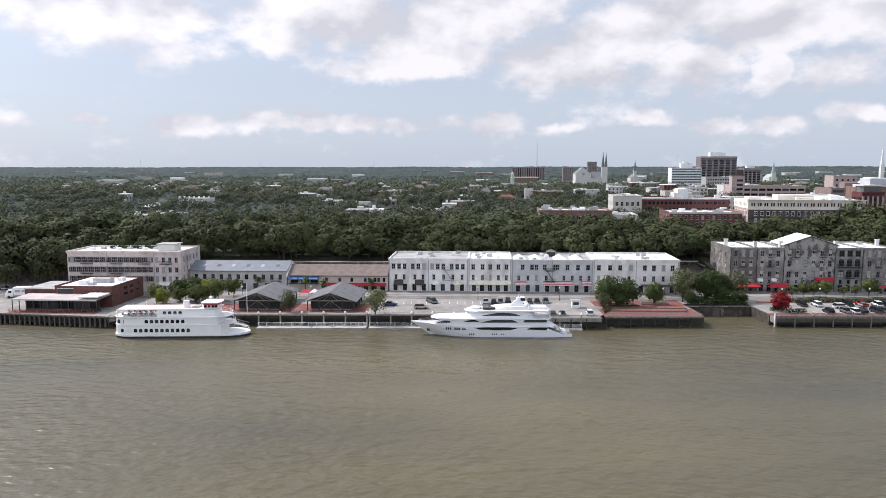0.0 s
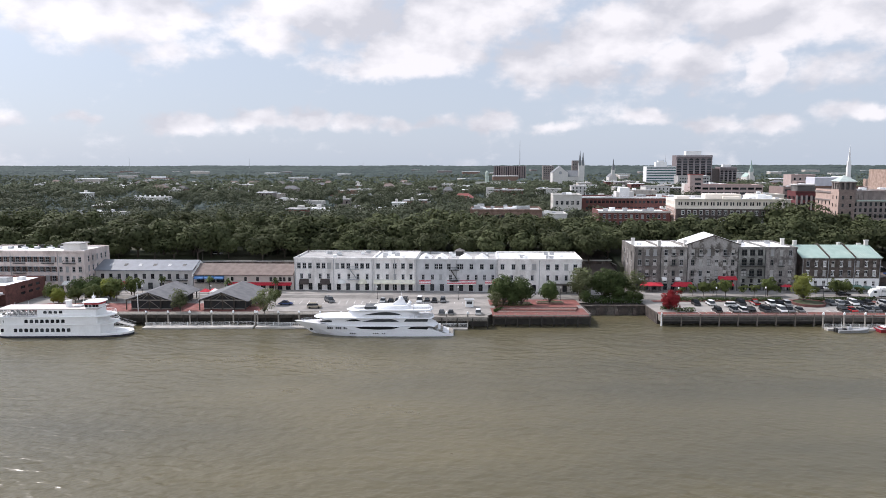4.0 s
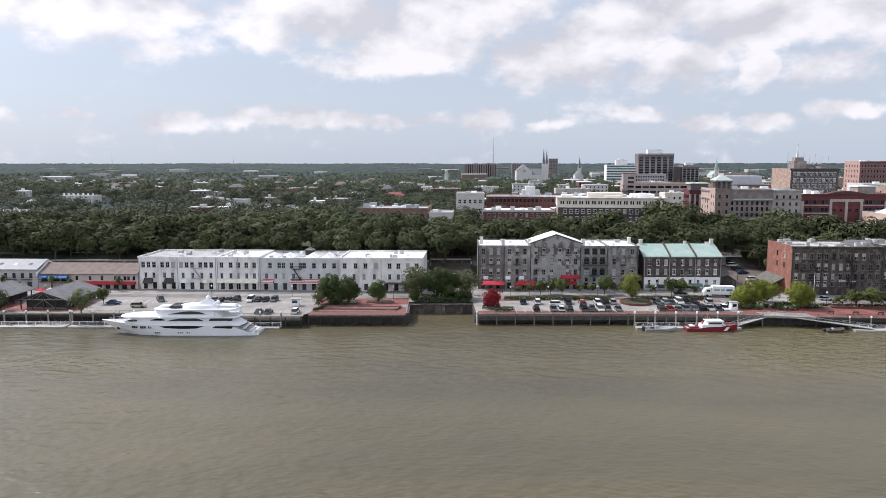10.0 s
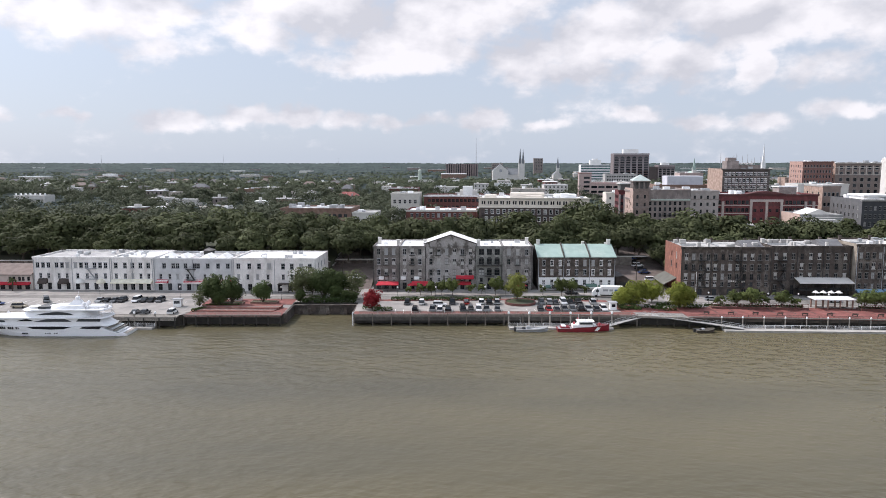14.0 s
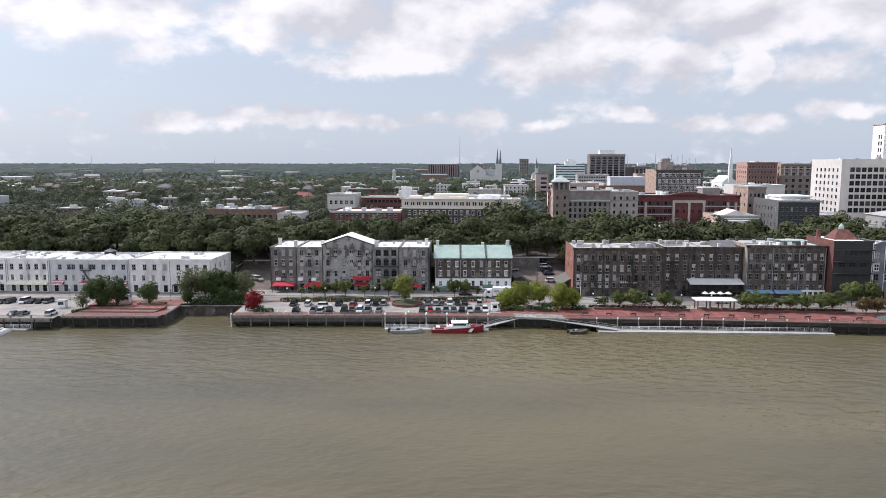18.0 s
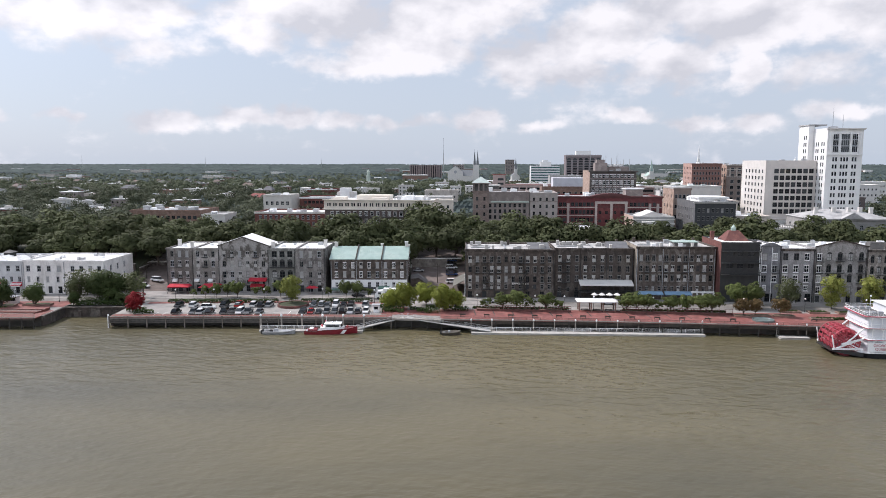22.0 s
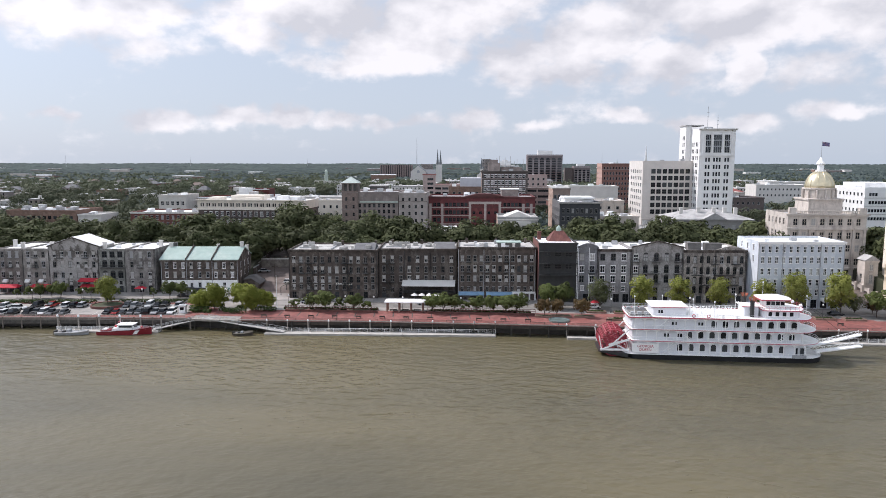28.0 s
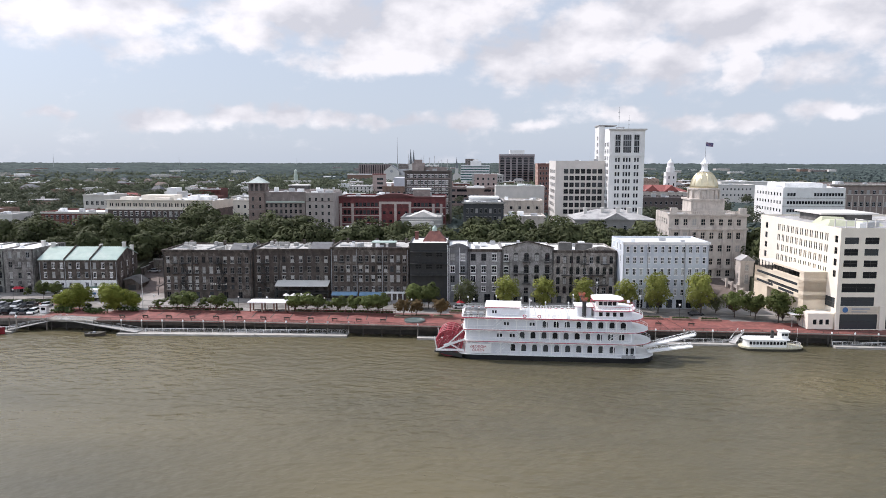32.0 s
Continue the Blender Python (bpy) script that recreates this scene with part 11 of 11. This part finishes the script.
def flagpole(x, y, h, label="tall white flagpole by the plaza"):
    t = thing("flagpole", label, "flagpole", pose(x, y, Z0))
    Geo().tube((0, 0, 0), (0, 0, h), .12, .06, 7).obj("pole", WHITE_PAINT, t)
    Geo().lathe([(.02, h), (.12, h + .1), (.02, h + .22)], 7).obj("ball", WHITE_PAINT, t)


flagpole(213.4, 226, 11)
flagpole(-62.5, 222.2, 9, "thin white pole before the market pavilion")


def utility_pole(x, y, z, h=10):
    t = thing("utility_pole", "dark wooden utility pole with a crossarm", "pole", pose(x, y, z), "utility poles")
    Geo().tube((0, 0, 0), (0, 0, h), .16, .11, 6).obj("pole", WOOD_DARK, t)
    Geo().box(-1.1, -.06, h - 1, 1.1, .06, h - .85).obj("crossarm", WOOD_DARK, t)


for x in (-156, -60, -18, 30, 92, 205, 250):
    utility_pole(x, along(STREET, x) + 25, 3.5 if x in (92, 205) else 8, 9)


def umbrella(x, y, s, label="red canvas cafe umbrella before the grey warehouse", material=None):
    t = thing("umbrella", label, "umbrella", pose(x, y, Z0 + .2), "cafe umbrellas")
    n = 8
    Geo().rings([[(s * math.cos(2 * math.pi * i / n), s * math.sin(2 * math.pi * i / n), 2.2) for i in range(n)], [(.05 * math.cos(2 * math.pi * i / n), .05 * math.sin(2 * math.pi * i / n), 3.0) for i in range(n)]]).obj("canopy", material or RED_CLOTH, t)
    Geo().tube((0, 0, 0), (0, 0, 2.9), .04, n=5).obj("pole", STEEL, t)


for x in (107.8, 110.4, 113.0, 119.2, 122, 124.6, 158.6, 159.8):
    umbrella(x, 253.8 - (x - 107) * .045, 1.7)
umbrella(318, 222, 1.6, "red canvas umbrella on the street")
umbrella(371.5, 213.4, 1.6, "red canvas umbrella on the street")


def cafe_tent(x, y, w, label, material):
    t = thing("cafe_awning", label, "awning", pose(x, y, Z0 + .2, 0, 0, -3))
    Geo().rings([[(0, 0, 2.5), (w, 0, 2.5), (w, 4, 2.5), (0, 4, 2.5)], [(.4, 1.8, 3.4), (w - .4, 1.8, 3.4), (w - .4, 2.2, 3.4), (.4, 2.2, 3.4)]]).obj("canopy", material, t)
    for u in (.1, w / 2, w - .1):
        for v in (.1, 3.9):
            Geo().box(u - .05, v - .05, 0, u + .05, v + .05, 2.5).obj("post", BLACK_METAL, t)


cafe_tent(106.6, 252.2, 8.0, "red canvas cafe tent beside the grey warehouse", RED_CLOTH)
cafe_tent(119.0, 252.4, 6.6, "red canvas cafe tent at the warehouse door", RED_CLOTH)


def kiosk(x, y, label, w=2.6):
    t = thing("ticket_kiosk", label, "kiosk", pose(x, y, Z0 + .06))
    Geo().box(0, 0, 0, w, 2, 2.3).obj("wall", WHITE_PAINT, t)
    Geo().box(-.3, -.3, 2.3, w + .3, 2.3, 2.5).obj("roof", GREY_PAINT, t)
    Geo().box(.4, -.04, 1.0, w - .4, .02, 1.9).obj("window", GLASS_D, t)


kiosk(42, 227.4, "small white parking kiosk in the car park")
kiosk(183.6, 219.2, "small grey pay kiosk at the car park end", 2.0)
kiosk(58, 236, "white cafe kiosk behind the red deck", 4)

# parking bay lines
bays = thing("bay_lines", "faded white painted parking bay lines", "marking", kind="structure")
for x0, x1, y0, y1 in ((115, 151, 216.6, 221.8), (157, 183, 216.6, 221.8), (-16, 46, 233.6, 238.8)):
    n = int((x1 - x0) / 2.6)
    me = SHARED.setdefault(("bay", round(y1 - y0, 1)), Geo().box(-.06, 0, 0, .06, y1 - y0, .012).mesh("bay_line", WHITE_CLOTH))
    for i in range(n + 1):
        child("bay_line", me, bays, pose(x0 + 2.6 * i, y0, Z0 + .056))
# terraced steps on the red deck and the plaza
for k in range(4):
    st = tagged(Geo().box(51.4 + k * .4, 219.4 + k * 1.25, Z0 + .04, 76.5 + k * .5, 226.6, Z0 + .22 + k * .2).obj("deck_step", RED_DECK), "broad red timber step on the deck", "steps", kind="structure")
    Geo().box(51.3 + k * .4, 219.34 + k * 1.25, Z0 + .2 + k * .2, 76.55 + k * .5, 219.62 + k * 1.25, Z0 + .25 + k * .2).obj("nosing", WOOD_GRAY, st)
tagged(Geo().box(50.2, 230, Z0 - .2, 80.2, 240, Z0 + .1).obj("deck_terrace", PLAZA), "red paved terrace behind the timber deck", "pavement", kind="structure")
for x in range(216, 300, 6):
    y = along(QUAY, x) + 7
    tagged(Geo().box(x, y, Z0 + .062, x + .35, y + 7, Z0 + .07).obj("paving_band", DARK_BRICK), "dark brick band set in the red plaza", "paving", kind="structure")
tagged(Geo().lathe([(3.2, 0), (3.2, .5), (2.8, .5), (2.7, .35), (.1, .35)], 20, (303.0, 205.0, Z0 + .05)).obj("fountain_basin", mat("gray_green_pool", (.16, .2, .19), (.12, .155, .15), .5, .25)), "round grey green fountain basin on the plaza", "fountain")


# balustraded stair terrace beside the city hall ramp
t = thing("balustrade", "pale stone balustrade stepping up beside the city hall ramp", "balustrade", kind="structure")
for i in range(7):
    x, y, z = 422.4 - i * 1.0, 229.5 + i * 2.4, 3.4 + i * .8
    Geo().box(x - .4, y - .4, 3.2, x + .4, y + .4, z + 1.5).obj("pier", LIMESTONE, t)
    Geo().bar((x - .1, y + .2, z + .5), (x - .9, y + 2.2, z + 1.0), .25, 1.0).obj("parapet", LIMESTONE, t)
for i in range(4):
    umbrella(258.6 + i * 2.6, 235.6 - i * .15, 1.3, "white canvas cafe umbrella below the porch", WHITE_CLOTH)
for x, y in ((-62, 246), (-58.6, 247.5), (-46, 246.5), (-42.6, 245.4), (-64.8, 249), (-88, 250), (-83.6, 251)):
    umbrella(x, y, 1.6, "red canvas cafe umbrella beside the pavilions")
# shaded planting beds and benches under the trees of the west plaza
for x in (314, 322.5, 331, 339.5, 348, 356.5, 365, 373.5, 382, 390.5):
    planter(x, along(STREET, x) - 11.2, 6.2, 3.0, -7)
    hedge(x + .6, along(STREET, x) - 9.9, x + 5.6, along(STREET, x) - 10.4, .8, 1.6, "dark shrubs in a plaza planter bed")
for i in range(8):
    bench(318 + i * 9.6, along(QUAY, 318 + i * 9.6) + 7.5, 172)
# long low brick wall with a maroon pipe rail behind the plaza trees
for x0, x1 in ((217, 247), (263, 297)):
    t = thing("terrace_wall", "low dark red brick terrace wall with a maroon pipe rail", "wall", kind="structure")
    maroon = mat("maroon_pipe", (.12, .03, .03), (.09, .025, .025), .8, .5)
    y0, y1 = along(STREET, x0) - 16.6, along(STREET, x1) - 16.6
    Geo().rings([[(x, y, Z0), (x, y + .5, Z0), (x, y + .5, Z0 + .7), (x, y, Z0 + .7)] for x, y in ((x0, y0), (x1, y1))]).obj("wall", DINER_BRICK, t)
    n = int((x1 - x0) / 2)
    for i in range(n + 1):
        x, y = x0 + (x1 - x0) * i / n, y0 + (y1 - y0) * i / n
        Geo().box(x - .05, y + .2, Z0 + .7, x + .05, y + .3, Z0 + 1.9).obj("post", maroon, t)
    for z in (1.3, 1.9):
        Geo().bar((x0, y0 + .25, Z0 + z), (x1, y1 + .25, Z0 + z), .1).obj("rail", maroon, t)
# round brick planter in the middle of the car park
t = thing("planter", "curved red brick planter bed between the car rows", "planter", pose(156.2, 230.6, Z0 + .05), "plaza planters")
Geo().lathe([(5.2, 0), (5.2, .8), (4.8, .8), (4.8, .3)], 20).obj("brick_rim", DINER_BRICK, t)
Geo().lathe([(4.8, 0), (4.8, .6), (.1, .75)], 20).obj("soil", SOIL, t)
